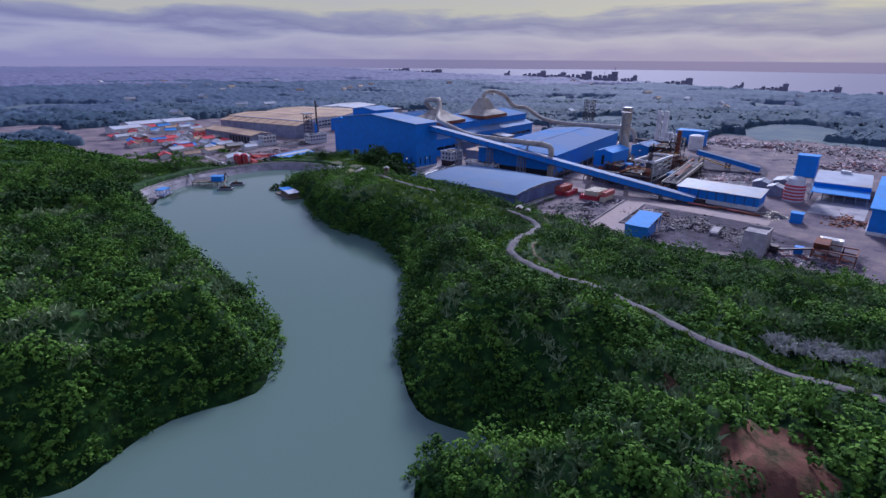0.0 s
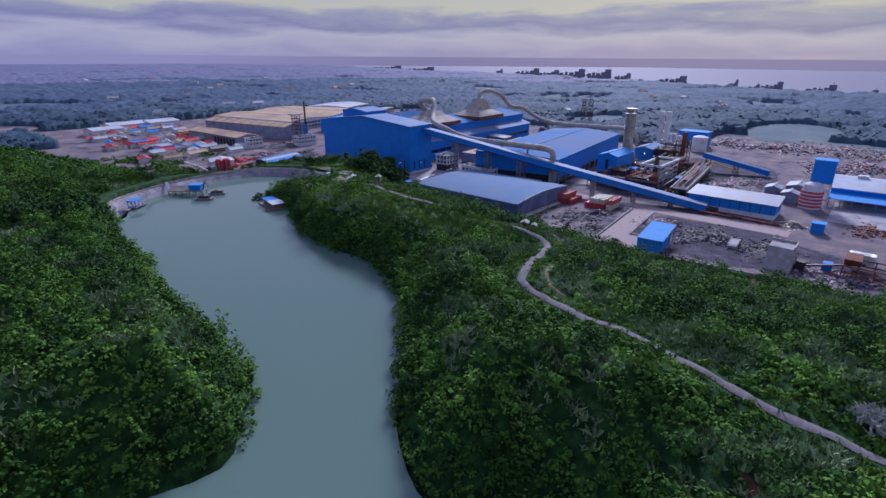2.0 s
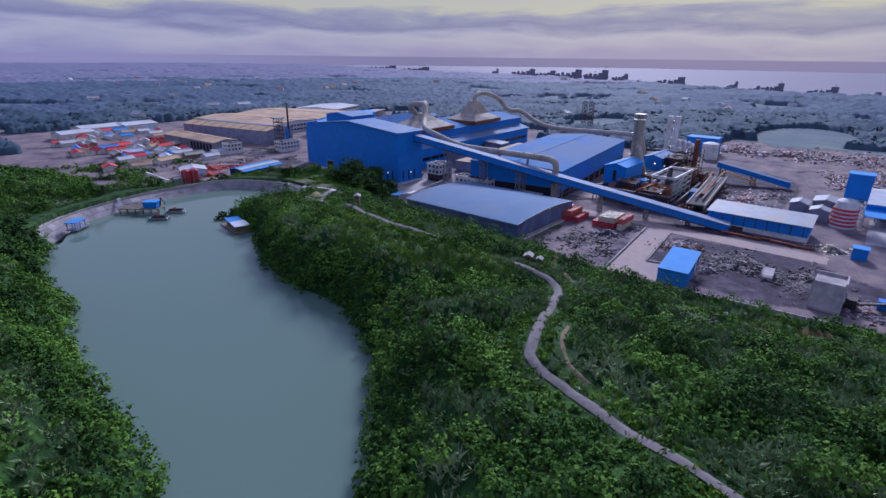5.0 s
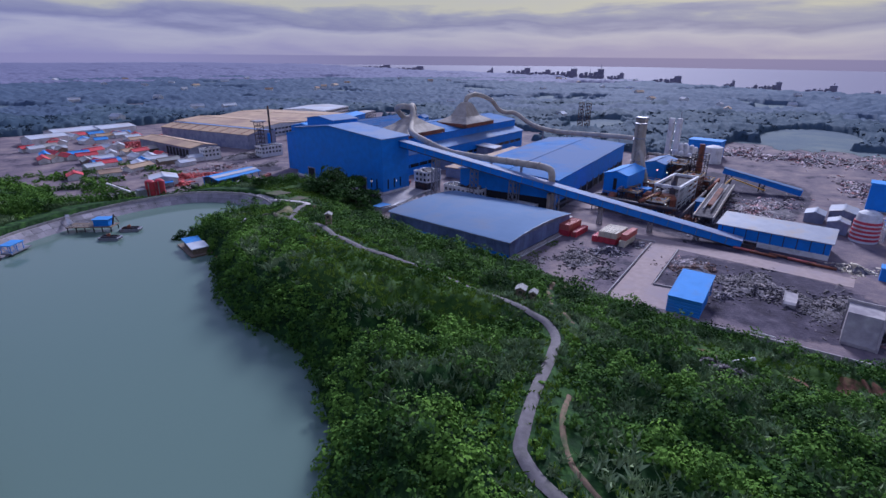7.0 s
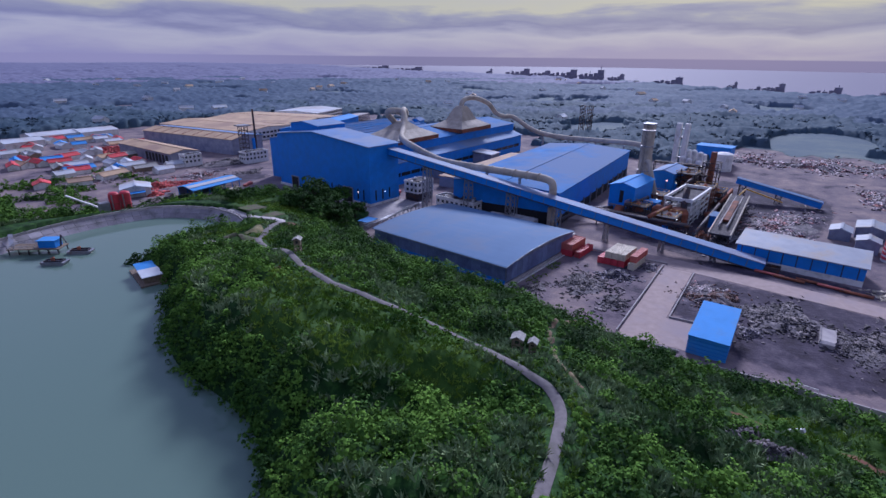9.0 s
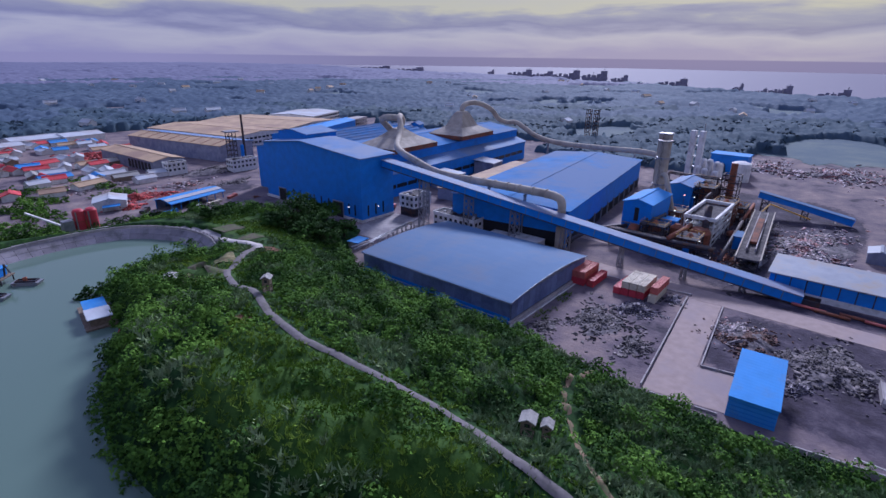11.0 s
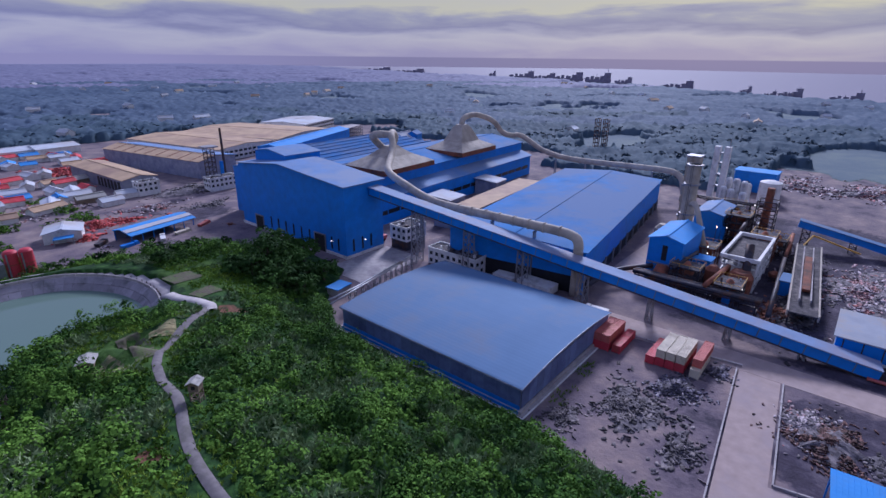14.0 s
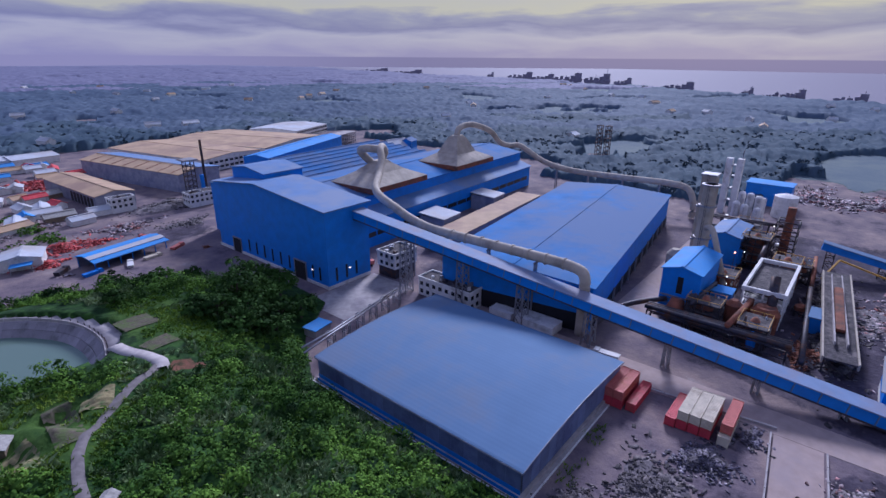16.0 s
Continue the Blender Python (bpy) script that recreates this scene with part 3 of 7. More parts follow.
ground = tagged(new("ground", ground_me), "hilly green land with a grey works yard and a haze-tinted far plain", "ground", kind="structure")

bm = bmesh.new()
c = LAKE.mean(0)
bm.faces.new([bm.verts.new((x + (x - c[0]) * 0.02 + (3 if x > c[0] else -3), y + (3 if y > c[1] else -3), WATER)) for x, y in LAKE])
bmesh.ops.triangulate(bm, faces=bm.faces)
solo("water", bm, "lake", "still grey-green water of the reservoir", "water", kind="structure")
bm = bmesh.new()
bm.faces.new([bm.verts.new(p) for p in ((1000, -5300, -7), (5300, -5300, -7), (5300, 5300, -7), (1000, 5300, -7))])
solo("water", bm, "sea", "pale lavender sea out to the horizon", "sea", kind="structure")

# ---- footpath ----
PATHWAY = [(93, -40), (93, -5), (94.2, 8), (95.6, 18), (98.3, 30), (102.8, 45), (108.8, 58),(112.3, 66), (114.8, 72.3), (119, 75), (134, 80.6), (146, 84.6), (155.5, 88.8), (159.3, 93), (159.9, 98), (160.4, 104), (163, 113), (163.2, 121), (161.5, 130), (160.5, 140), (159.3, 149),
           (159.8, 160), (162.5, 171), (166, 181), (168.5, 195), (173, 207), (183.5, 218), (192, 225), (194.6, 228)]


def ribbon(line, width, lift, name, material, label, category, level=False):
    pts = curve_points(line, 8)
    d = np.gradient(pts, axis=0)
    d /= np.linalg.norm(d, axis=1)[:, None]
    nrm = np.stack([-d[:, 1], d[:, 0]], 1)
    rows = []
    for s in (-0.5, -0.17, 0.17, 0.5):
        w = width * s * (1 + 0.05 * np.sin(np.arange(len(pts)) * 0.6 + s * 9))
        p = pts + nrm * w[:, None]
        rows.append(np.column_stack([p, land(p[:, 0], p[:, 1])[0] + lift - (0.22 if abs(s) == 0.5 else 0)]))
    if level:
        top = np.max([r[:, 2] for r in rows], 0)
        top = np.maximum(top, np.convolve(np.pad(top, 8, "edge"), np.ones(17) / 17, "valid"))
        for r, drop in zip(rows, (1.6, 0, 0, 1.6)):
            r[:, 2] = top - drop
        rows[1][:, :2] = rows[0][:, :2] * 0.96 + rows[3][:, :2] * 0.04
        rows[2][:, :2] = rows[0][:, :2] * 0.04 + rows[3][:, :2] * 0.96
    v = np.stack(rows, 1).reshape(-1, 3)
    n = len(pts)
    f = np.array([(i * 4 + k, i * 4 + k + 1, i * 4 + k + 5, i * 4 + k + 4) for i in range(n - 1) for k in range(3)])
    return tagged(new(name, raw(name, v, f, material, True)), label, category, kind="structure")


ribbon(PATHWAY, 1.9, 0.34, "path", "path", "narrow grey gravel track winding over the green ridge", "path")

M["trail"] = mat("trail", (0.20, 0.13, 0.085), 0.95, var=0.25, scale=0.9, dirt=(0.10, 0.12, 0.05), dirt_at=0.56, dirt_scale=0.5, bump=0.3)
TRAILS = [[(219.5, 115), (211, 115), (203.5, 114), (196, 111.7), (188, 107), (181, 102.6), (173, 97), (166.5, 92), (164.8, 88.4)], [(135, 75.6), (130, 74), (125, 72), (120.8, 69.3), (117.8, 66.5), (115.3, 62)]]
for trail_line, trail_width in zip(TRAILS, (1.3, 0.9)):
    ribbon(trail_line, trail_width, 0.2, "path", "trail", "narrow trodden brown earth trail through the scrub", "path")

# ---- roads and slabs of the works ----
def slab(name, material, label, category, rects, top=0.08):
    bm = bmesh.new()
    for x0, y0, x1, y1 in rects:
        box(bm, x0, y0, -0.4, x1, y1, top)
    return solo(name, bm, material, label, category, kind="structure")


slab("road", "road", "dusty pinkish concrete works road", "road", [(284, 40, 294, 215)])
bm = bmesh.new()
for zz in (0.084, -0.4):
    bm.faces.new([bm.verts.new((x, y, zz)) for x, y in ((283.9, 109), (221.7, 102.9), (224.4, 84), (242.2, 85.7), (240.6, 95.1), (283.9, 99))][::1 if zz > 0 else -1])
solo("road", bm, "road", "pale concrete cross road between two scrap yards", "road", kind="structure")
slab("pavement", "concrete", "pale concrete apron before the tall blue hall", "pavement", [(255, 232, 290, 254.6)], 0.075)
slab("pavement", "concrete", "light concrete floor of the open hangar yard", "pavement", [(325, 6, 372, 30)], 0.07)
slab("pavement", "road", "brown loading floor beside the blue hall", "pavement", [(318, 150, 333, 166), (333, 154, 440, 166)], 0.065)


def low_wall(points, h=0.9, w=0.5, material="concrete", label="low concrete yard wall with joints", z=0.0):
    ob = thing("yard_wall", label, "wall", kind="structure")
    for a, b in zip(points, points[1:]):
        a, b = np.array(a, float), np.array(b, float)
        n = max(1, round(np.linalg.norm(b - a) / 5))
        for k in range(n):
            p, q = a + (b - a) * (k + 0.02) / n, a + (b - a) * (k + 0.98) / n
            part("wall_panel", beam(bmesh.new(), (*p, z + h / 2 - 0.2), (*q, z + h / 2 - 0.2), w, h + 0.4), material, ob)
    return ob


low_wall([(282, 139.5), (286, 108.6)], 0.8)
low_wall([(283.6, 109.6), (252, 106.5), (222.5, 103.6)], 0.8, 0.35)
low_wall([(283.6, 98.4), (241.3, 94.4), (242.9, 86.2)], 0.6, 0.35)
low_wall([(220.9, 101), (222.6, 86)], 0.5, 0.35, label="low pale kerb wall at the end of the cross road")
low_wall([(219, 78), (223, 50), (226, 20), (229, -20)], 1.4, 0.4, label="long low grey boundary wall under the green slope")

# ---- warehouse ----
wh = thing("warehouse", "low grey warehouse with a wide slate-blue sheet roof", "warehouse", 228, 145.6)
N = 14
arc = [(51 * k / N, 7.2 + 1.8 * (1 - (2 * k / N - 1) ** 2)) for k in range(N + 1)]
roof_line = [(-0.6, 7.05), *arc, (51.6, 7.05)]
part("roof", prism(bmesh.new(), [(x, z + 0.35) for x, z in roof_line][::-1] + roof_line, -0.6, 65.6, "y"), "slate_roof", wh, "smooth slate-blue curved sheet roof")
part("gable", prism(bmesh.new(), [(0.3, 6.0), (50.7, 6.0), *[(min(max(x, 0.3), 50.7), z - 0.05) for x, z in arc[::-1]]], 0.2, 0.5, "y"), "grey_sheet", wh)
part("gable", prism(bmesh.new(), [(0.3, 6.0), (50.7, 6.0), *[(min(max(x, 0.3), 50.7), z - 0.05) for x, z in arc[::-1]]], 64.5, 64.8, "y"), "grey_sheet", wh)
for k in range(11):
    for xx in (0.6, 50.4):
        part("post", a_box(xx - 0.2, 0.4 + 6.42 * k - 0.2, 0, xx + 0.2, 0.4 + 6.42 * k + 0.2, 7), "steel", wh)
part("plinth", box(box(box(box(bmesh.new(), -0.6, -0.6, -1.5, 0.1, 65.6, 0.9), 50.9, -0.6, -1.5, 51.6, 65.6, 0.9), 0.1, -0.6, -1.5, 50.9, 0.1, 0.9), 0.1, 64.9, -1.5, 50.9, 65.6, 0.9), "concrete", wh, "pale concrete plinth")
part("skirt", box(box(bmesh.new(), -0.68, 0.1, 0.05, -0.61, 65, 1.0), -0.16, 0.1, 0.92, -0.02, 65, 2.1), "blue_wall", wh, "blue painted skirting sheet")
sheet_y = finish("wall_sheet", a_box(-0.1, 0.03, 0, 0.05, 3.58, 5.2), "clad_blue")
sheet_x = finish("wall_sheet", a_box(0.03, -0.1, 0, 3.58, 0.05, 6.0), "clad_blue")
for k in range(18):
    for xx in (0.0, 50.95):
        o = new("wall_sheet", sheet_y)
        o.parent, o.location = wh, (xx, 0.1 + 3.6 * k, 2.1)
for k in range(14):
    for yy in (0.0, 64.95):
        o = new("wall_sheet", sheet_x)
        o.parent, o.location = wh, (0.3 + 3.6 * k, yy, 1.3)

for x0 in (-0.75, 51.58):
    part("eave_trim", a_box(x0, -0.6, 6.95, x0 + 0.17, 65.6, 7.3), "grey_sheet", wh, "dull grey eave gutter")
for name_, rect in (("drain_kerb", (-1.75, -1.9, -0.6, -1.4, 67, 0.28)), ("drain_kerb", (-1.39, -1.9, -0.6, 52, -1.55, 0.28))):
    part(name_, a_box(*rect), "white", wh, "pale concrete drain kerb")
part("drain_bed", box(a_box(-1.39, -1.5, -0.6, -0.62, 66.9, 0.1), -0.6, -1.5, -0.6, 52, -0.62, 0.1), "concrete", wh)
for end in (-0.72, 65.6):
    part("verge_trim", prism(bmesh.new(), [(x, z + 0.42) for x, z in roof_line][::-1] + roof_line, end, end + 0.12, "y"), "grey_sheet", wh, "dull grey verge strip")

# ---- tall furnace hall ----
hall = thing("furnace_hall", "tall bright blue steel furnace hall with pale roof", "factory hall", 267.5, 255.3)
part("wall", prism(bmesh.new(), [(0, -2.5), (80, -2.5), (80, 30.8), (45, 34.6), (0, 31)], 0, 21.5, "x"), "blue_wall", hall, "bright blue sheet wall")
part("roof", prism(bmesh.new(), [(-0.9, 30.95), (45, 34.7), (80.8, 30.8), (80.8, 31.15), (45, 35.1), (-0.9, 31.35)], -0.9, 22.5, "x"), "blue_roof", hall, "pale grey-blue sheet roof")
part("plinth", box(box(bmesh.new(), -0.25, 0, -2.5, 0, 81, 1.3), -0.25, -0.25, -2.5, 21.5, 0, 1.3), "white", hall, "whitewashed concrete plinth")
mon = part("roof_monitor", prism(bmesh.new(), [(52, 31.5), (78, 31), (78, 36.2), (66, 38.0), (52, 36.4)], 9, 29, "x"), "blue_wall", hall)
part("monitor_roof", prism(bmesh.new(), [(51.2, 36.3), (66, 38.05), (78.8, 36.1), (78.8, 36.4), (66, 38.4), (51.2, 36.6)], 8.3, 29.6, "x"), "blue_roof", mon)
for y0, w, hgt in ((62, 6, 6.5), (14, 7, 7.5)):
    # Black slab on the solid wall stands in for the unlit inside.
    d = part("doorway", a_box(-0.32, y0, -0.3, -0.02, y0 + w, hgt), "black", hall, "black slab for the shade inside an open door")
    part("door_frame", box(box(box(bmesh.new(), -0.42, y0 - 0.5, -0.3, -0.05, y0 - 0.05, hgt + 0.5), -0.42, y0 + w + 0.05, -0.3, -0.05, y0 + w + 0.5, hgt + 0.5), -0.42, y0 - 0.05, hgt + 0.05, -0.05, y0 + w + 0.05, hgt + 0.6), "steel", d)
slot = finish("window", a_box(-0.16, -0.45, 0, -0.03, 0.45, 5.5), "glass")
for y0 in (55, 49, 43, 37, 31, 25, 9.5, 5):
    o = new("window", slot)
    o.parent, o.location = hall, (0, y0, 2.6)
slot2 = finish("window", a_box(-0.45, -0.16, 0, 0.45, -0.03, 5.5), "glass")
for x0 in (4, 9, 14):
    o = new("window", slot2)
    o.parent, o.location = hall, (x0, 0, 2.6)
lampb = part("wall_lamp", beam(bmesh.new(), (9.5, -0.1, 6.8), (9.5, -1.2, 7.1), 0.25), "steel", hall)
part("bulb", a_box(9.25, -1.6, 6.7, 9.75, -1.2, 7.0), "lamp", lampb, "lit white floodlight")
lampb = part("wall_lamp", beam(bmesh.new(), (-0.1, 8, 6.8), (-1.2, 8, 7.1), 0.25), "steel", hall)
part("bulb", a_box(-1.6, 7.75, 6.7, -1.2, 8.25, 7.0), "lamp", lampb, "lit white floodlight")
annex = thing("side_annex", "lower blue annex at the end of the tall hall", "annex", 279, 335.6)
gable_shed(annex, 24, 26, 24, 26, "blue_wall", "blue_roof", along="x", base=-3)
# Shade of the annex interior, put in as a black slab.
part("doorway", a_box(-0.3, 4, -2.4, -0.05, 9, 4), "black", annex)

# ---- long smelter hall with dust hoods ----
smelt = thing("smelter_hall", "very long dusty blue smelter hall with beige dust hoods", "factory hall", 289.3, 286, 0, 3.5)
gable_shed(smelt, 184, 52, 22, 25.5, "blue_wall", "blue_dusty", along="x", over=0.9, base=-2)
aisle = part("side_aisle", prism(bmesh.new(), [(-9, -1), (-0.05, -1), (-0.05, 16.2), (-9, 13.4)], 14, 182, "x"), "blue_wall", smelt)
part("aisle_roof", prism(bmesh.new(), [(-9.8, 13.3), (-0.04, 16.4), (-0.04, 16.8), (-9.8, 13.7)], 13, 183, "x"), "blue_roof", aisle, "pale strip of lower sheet roof")
louvre = finish("louvre", a_box(0, -0.18, 0, 8.6, -0.02, 2.2), "glass")
for k in range(17):
    o = new("louvre", louvre)
    o.parent, o.location = smelt, (16 + 9.6 * k, -9.02, 5)


def hood(x, y, top, bl, bw, name_label):
    ob = thing("dust_hood", name_label, "dust hood", x, y, 24.2, 3.5)
    part("kerb_frame", box(bmesh.new(), -bl / 2, -bw / 2, -1, bl / 2, bw / 2, 1.6), "rust", ob, "rust-red roof kerb")
    bm = bmesh.new()
    rings = []
    for s, z in ((1.0, 1.6), (0.94, 2.2), (0.5, 6.0), (0.24, top - 28.5), (0.16, top - 27)):
        rings.append([bm.verts.new((sx * bl / 2 * s, sy * bw / 2 * s, z)) for sx, sy in ((-1, -1), (1, -1), (1, 1), (-1, 1))])
    for a, b in zip(rings, rings[1:]):
        for i in range(4):
            bm.faces.new((a[i], a[(i + 1) % 4], b[(i + 1) % 4], b[i]))
    bm.faces.new(rings[-1])
    part("funnel", bm, "beige", ob, "dusty beige sheet funnel")
    return ob


h1 = hood(338, 299, 38, 42, 29, "dusty beige dust hood with a looped duct")
h2 = hood(407, 303, 43, 40, 29, "dusty beige dust hood with a bent duct")


def duct(name, pts, r, material, label, category, parent=None, n=14):
    line = curve_points(pts, 6)
    bm = tube(bmesh.new(), [(tuple(p), r) for p in line], n)
    if parent:
        return part(name, bm, material, parent, label, True)
    return solo(name, bm, material, label, category, smooth=True)


ducts = thing("dust_duct", "long beige dust duct from the hood down to the filters", "duct")
duct("pipe_run", [(338, 299, 33), (341, 298, 39), (337, 296, 42.5), (331, 291, 42), (327, 286, 38), (319, 280, 33), (305, 267, 30), (299.5, 249, 26.6), (297.4, 237, 24.3), (297.8, 226, 22.8), (298.6, 200, 22.6), (298.9, 178, 22.6), (298.5, 169.5, 22.2), (298.3, 166.6, 20.2), (298.3, 166.2, 14), (298.3, 166.2, 0)], 1.75, "beige", "", "", ducts)
duct("pipe_run", [(336, 302, 33), (329, 303, 40), (328, 298, 42.3), (332, 292.5, 42)], 1.9, "beige", "", "", ducts)
for y in (240, 222, 203, 184):
    z = float(np.interp(y, [169, 226, 237, 249], [22.4, 22.8, 24.3, 26.6]))
    x = 298.2
    part("trestle", beam(beam(beam(bmesh.new(), (x - 1.3, y, 0), (x - 0.6, y, z - 1.7), 0.5), (x + 1.3, y, 0), (x + 0.6, y, z - 1.7), 0.5), (x - 1.2, y, z - 2), (x + 1.2, y, z - 2), 0.5), "steel", ducts)
for i in range(9):
    y = 174 + i * 6.5
    part("flange", tube(bmesh.new(), [((298.7 if y < 210 else 298.1, y - 0.2, 22.65), 2.0), ((298.7 if y < 210 else 298.1, y + 0.2, 22.65), 2.0)], 14), "beige", ducts)
ducts2 = thing("dust_duct", "beige dust duct bending over the long hall roof", "duct")
duct("pipe_run", [(407, 303, 38), (409, 303, 44), (420, 301, 45.5), (432, 296, 41), (441, 294, 33), (450, 292, 30), (458, 288, 29), (462, 272, 20), (461.5, 250, 17), (461, 215, 17.5), (461, 190, 18), (461, 180, 16), (460, 176, 8), (460, 176, 1)], 1.75, "beige", "", "", ducts2)
for y in (262, 240, 218, 196):
    part("trestle", beam(beam(bmesh.new(), (460, y, 0), (461, y, 16), 0.5), (463, y, 0), (462, y, 16), 0.5), "steel", ducts2)

# ---- broad low blue hall ----
flat = thing("casting_hall", "broad blue hall with a dust-covered blue roof", "factory hall", 300.2, 164, 0, 8)
gable_shed(flat, 140, 56, 16.3, 18.2, "blue_wall", "blue_dusty", along="x", over=0.8)
# Black sheets over the closed wall give the ground floor its shade.
part("base_opening", a_box(-0.1, 1, 0, -0.02, 56, 6.5), "black", flat, "black sheet for the shade of the open ground floor")
part("base_opening", a_box(2, -0.1, 0, 140, -0.02, 4.5), "black", flat, "black sheet for the shade of the open ground floor")
col = finish("column", a_box(-0.3, -0.3, 0, 0.3, 0.3, 6.5), "steel")
for k in range(12):
    o = new("column", col)
    o.parent, o.location = flat, (4 + 12 * k, -0.6, -0.5)
court = thing("court_sheds", "low dusty sheds in the court between the blue halls", "sheds", 330, 232, 0, 6)
part("roof", a_box(0, 12, 6.2, 100, 27, 6.7), "tan_roof", court)
part("wall", a_box(0.5, 12.5, 0, 99.5, 26.5, 6.2), "grey_sheet", court)
part("roof", prism(bmesh.new(), [(28, 8.6), (44, 9.8), (44, 10.2), (28, 9.0)], 18, 34, "x"), "white_roof", court)
part("wall", a_box(18.5, 28.5, 0, 33.5, 43.5, 8.6), "grey_sheet", court)
part("roof", prism(bmesh.new(), [(28, 8.6), (44, 9.8), (44, 10.2), (28, 9.0)], 70, 84, "x"), "white_roof", court)
part("wall", a_box(70.5, 28.5, 0, 83.5, 43.5, 8.6), "grey_sheet", court)

# ---- white plant offices under the conveyor ----
def office(x, y, lx, ly, z0, h, label, turn=0):
    ob = thing("plant_office", label, "office", x, y, 0, turn)
    part("wall", a_box(0, 0, z0, lx, ly, h), "white", ob, "white rendered wall")
    part("parapet", box(box(box(box(bmesh.new(), -0.2, -0.2, h, lx + 0.2, 0.2, h + 0.8), -0.2, ly - 0.2, h, lx + 0.2, ly + 0.2, h + 0.8), -0.2, 0.2, h, 0.2, ly - 0.2, h + 0.8), lx - 0.2, 0.2, h, lx + 0.2, ly - 0.2, h + 0.8), "white", ob)
    part("roof", a_box(0.2, 0.2, h + 0.02, lx - 0.2, ly - 0.2, h + 0.2), "slag", ob, "dark dusty flat roof")
    w = finish("window", a_box(-0.06, 0, 0, 0.04, 1.5, 1.5), "glass")
    wx = finish("window", a_box(0, -0.06, 0, 1.5, 0.04, 1.5), "glass")
    for zz in np.arange(max(z0, 0) + 1, h - 1.6, 3.1):
        for k in range(int(ly // 3)):
            o = new("window", w)
            o.parent, o.location = ob, (0, 0.8 + 3 * k, zz)
        for k in range(int(lx // 3)):
            o = new("window", wx)
            o.parent, o.location = ob, (0.8 + 3 * k, 0, zz)
    rngl = random.Random(int(x * 7 + y))
    for k in range(int(lx * ly / 18)):
        bx, by = rngl.uniform(1, lx - 2), rngl.uniform(1, ly - 2)
        part("roof_unit", a_box(bx, by, h + 0.15, bx + rngl.uniform(0.6, 1.6), by + rngl.uniform(0.6, 1.6), h + rngl.uniform(0.8, 1.7)), rngl.choice(["steel", "dark_steel", "white"]), ob)
    return ob


office(291, 243, 13, 10, 4.2, 10, "white two-storey plant office on a dark undercroft")
part("undercroft", a_box(291.4, 243.4, 0, 303.6, 252.6, 4.2), "dark_steel", thing("undercroft", "dark steel undercroft with stored parts", "plant frame"))
office(287.5, 203, 8, 24, 0, 6.6, "long white plant building with a cluttered flat roof")
part("body", box(a_box(290, 172, 0.4, 297, 186, 3.4), 291, 188, 0.4, 296, 197, 2.6), "white", thing("plant_cabin", "low pale switch cabins beneath the conveyor", "cabin"))

# ---- conveyor gallery ----
conv = thing("conveyor_gallery", "long sloping blue conveyor gallery on steel legs", "conveyor")
CA, CB = Vector((283.2, 254.8, 27.4)), Vector((304.2, 79.0, 1.8))
cd = CB - CA
for k in range(30):
    a, b = CA + cd * (k / 30 + 0.0004), CA + cd * ((k + 1) / 30 - 0.0012)
    part("side_panel", beam(bmesh.new(), a, b, 5.2, 3.2), "blue_wall", conv)
part("roof", beam(bmesh.new(), CA + Vector((0, 0, 1.72)), CB + Vector((0, 0, 1.78)), 6.3, 0.3), "cover_sheet", conv, "pale blue cover sheet")
for k in range(1, 30):
    p = CA + cd * (k / 30)
    part("rib", beam(bmesh.new(), p - cd.normalized() * 0.14, p + cd.normalized() * 0.14, 5.32, 3.26), "slate_roof", conv)
part("underside", beam(bmesh.new(), CA - Vector((0, 0, 1.75)), CB - Vector((0, 0, 1.85)), 5.4, 0.4), "dark_steel", conv)
for s in (0.13, 0.27, 0.4, 0.53, 0.66, 0.79, 0.9):
    p = CA + cd * s
    bm = bmesh.new()
    hz = p.z - 2
    w = 1.7 if s < 0.6 else 0.9
    for sx in (-w, w):
        for sy in (-w * 0.7, w * 0.7):
            beam(bm, (p.x + sx * 1.25, p.y + sy * 1.25, -0.2), (p.x + sx, p.y + sy, hz), 0.38)
    n = max(2, int(hz / 3))
    for i in range(n):
        z0, z1 = hz * i / n, hz * (i + 1) / n
        for sy in (-w * 0.75, w * 0.75):
            beam(bm, (p.x - w * 1.1, p.y + sy, z0), (p.x + w * 1.1, p.y + sy, z1), 0.2)
            beam(bm, (p.x + w * 1.1, p.y + sy, z0), (p.x - w * 1.1, p.y + sy, z1), 0.2)
        for sx in (-w * 1.1, w * 1.1):
            beam(bm, (p.x + sx, p.y - w * 0.75, z0), (p.x + sx, p.y + w * 0.75, z1), 0.2)
    part("lattice_leg", bm, "steel", conv)
part("tail_frame", a_box(302.2, 74, 0, 302.7, 79, 2.4), "dark_steel", conv)
part("tail_frame", a_box(306, 74, 0, 306.5, 79, 2.4), "dark_steel", conv)

# ---- kiln works ----
kb = thing("kiln_house", "blue steel kiln house with a gabled roof", "factory building", 331, 140)
gable_shed(kb, 26, 12.5, 17, 18.6, "blue_wall", "blue_bright", along="x")
# Another black slab in place of the kiln house's dark inside.
part("doorway", a_box(-0.1, 5.3, 9, -0.02, 7.2, 15), "black", kb)
part("louvre", a_box(-0.25, 0.5, 7.2, -0.02, 12, 7.8), "steel", kb)
for z in (1.5, 3, 4.5, 6):
    part("slat", a_box(-0.22, 0.4, z, -0.02, 12.1, z + 0.5), "slate_roof", kb)
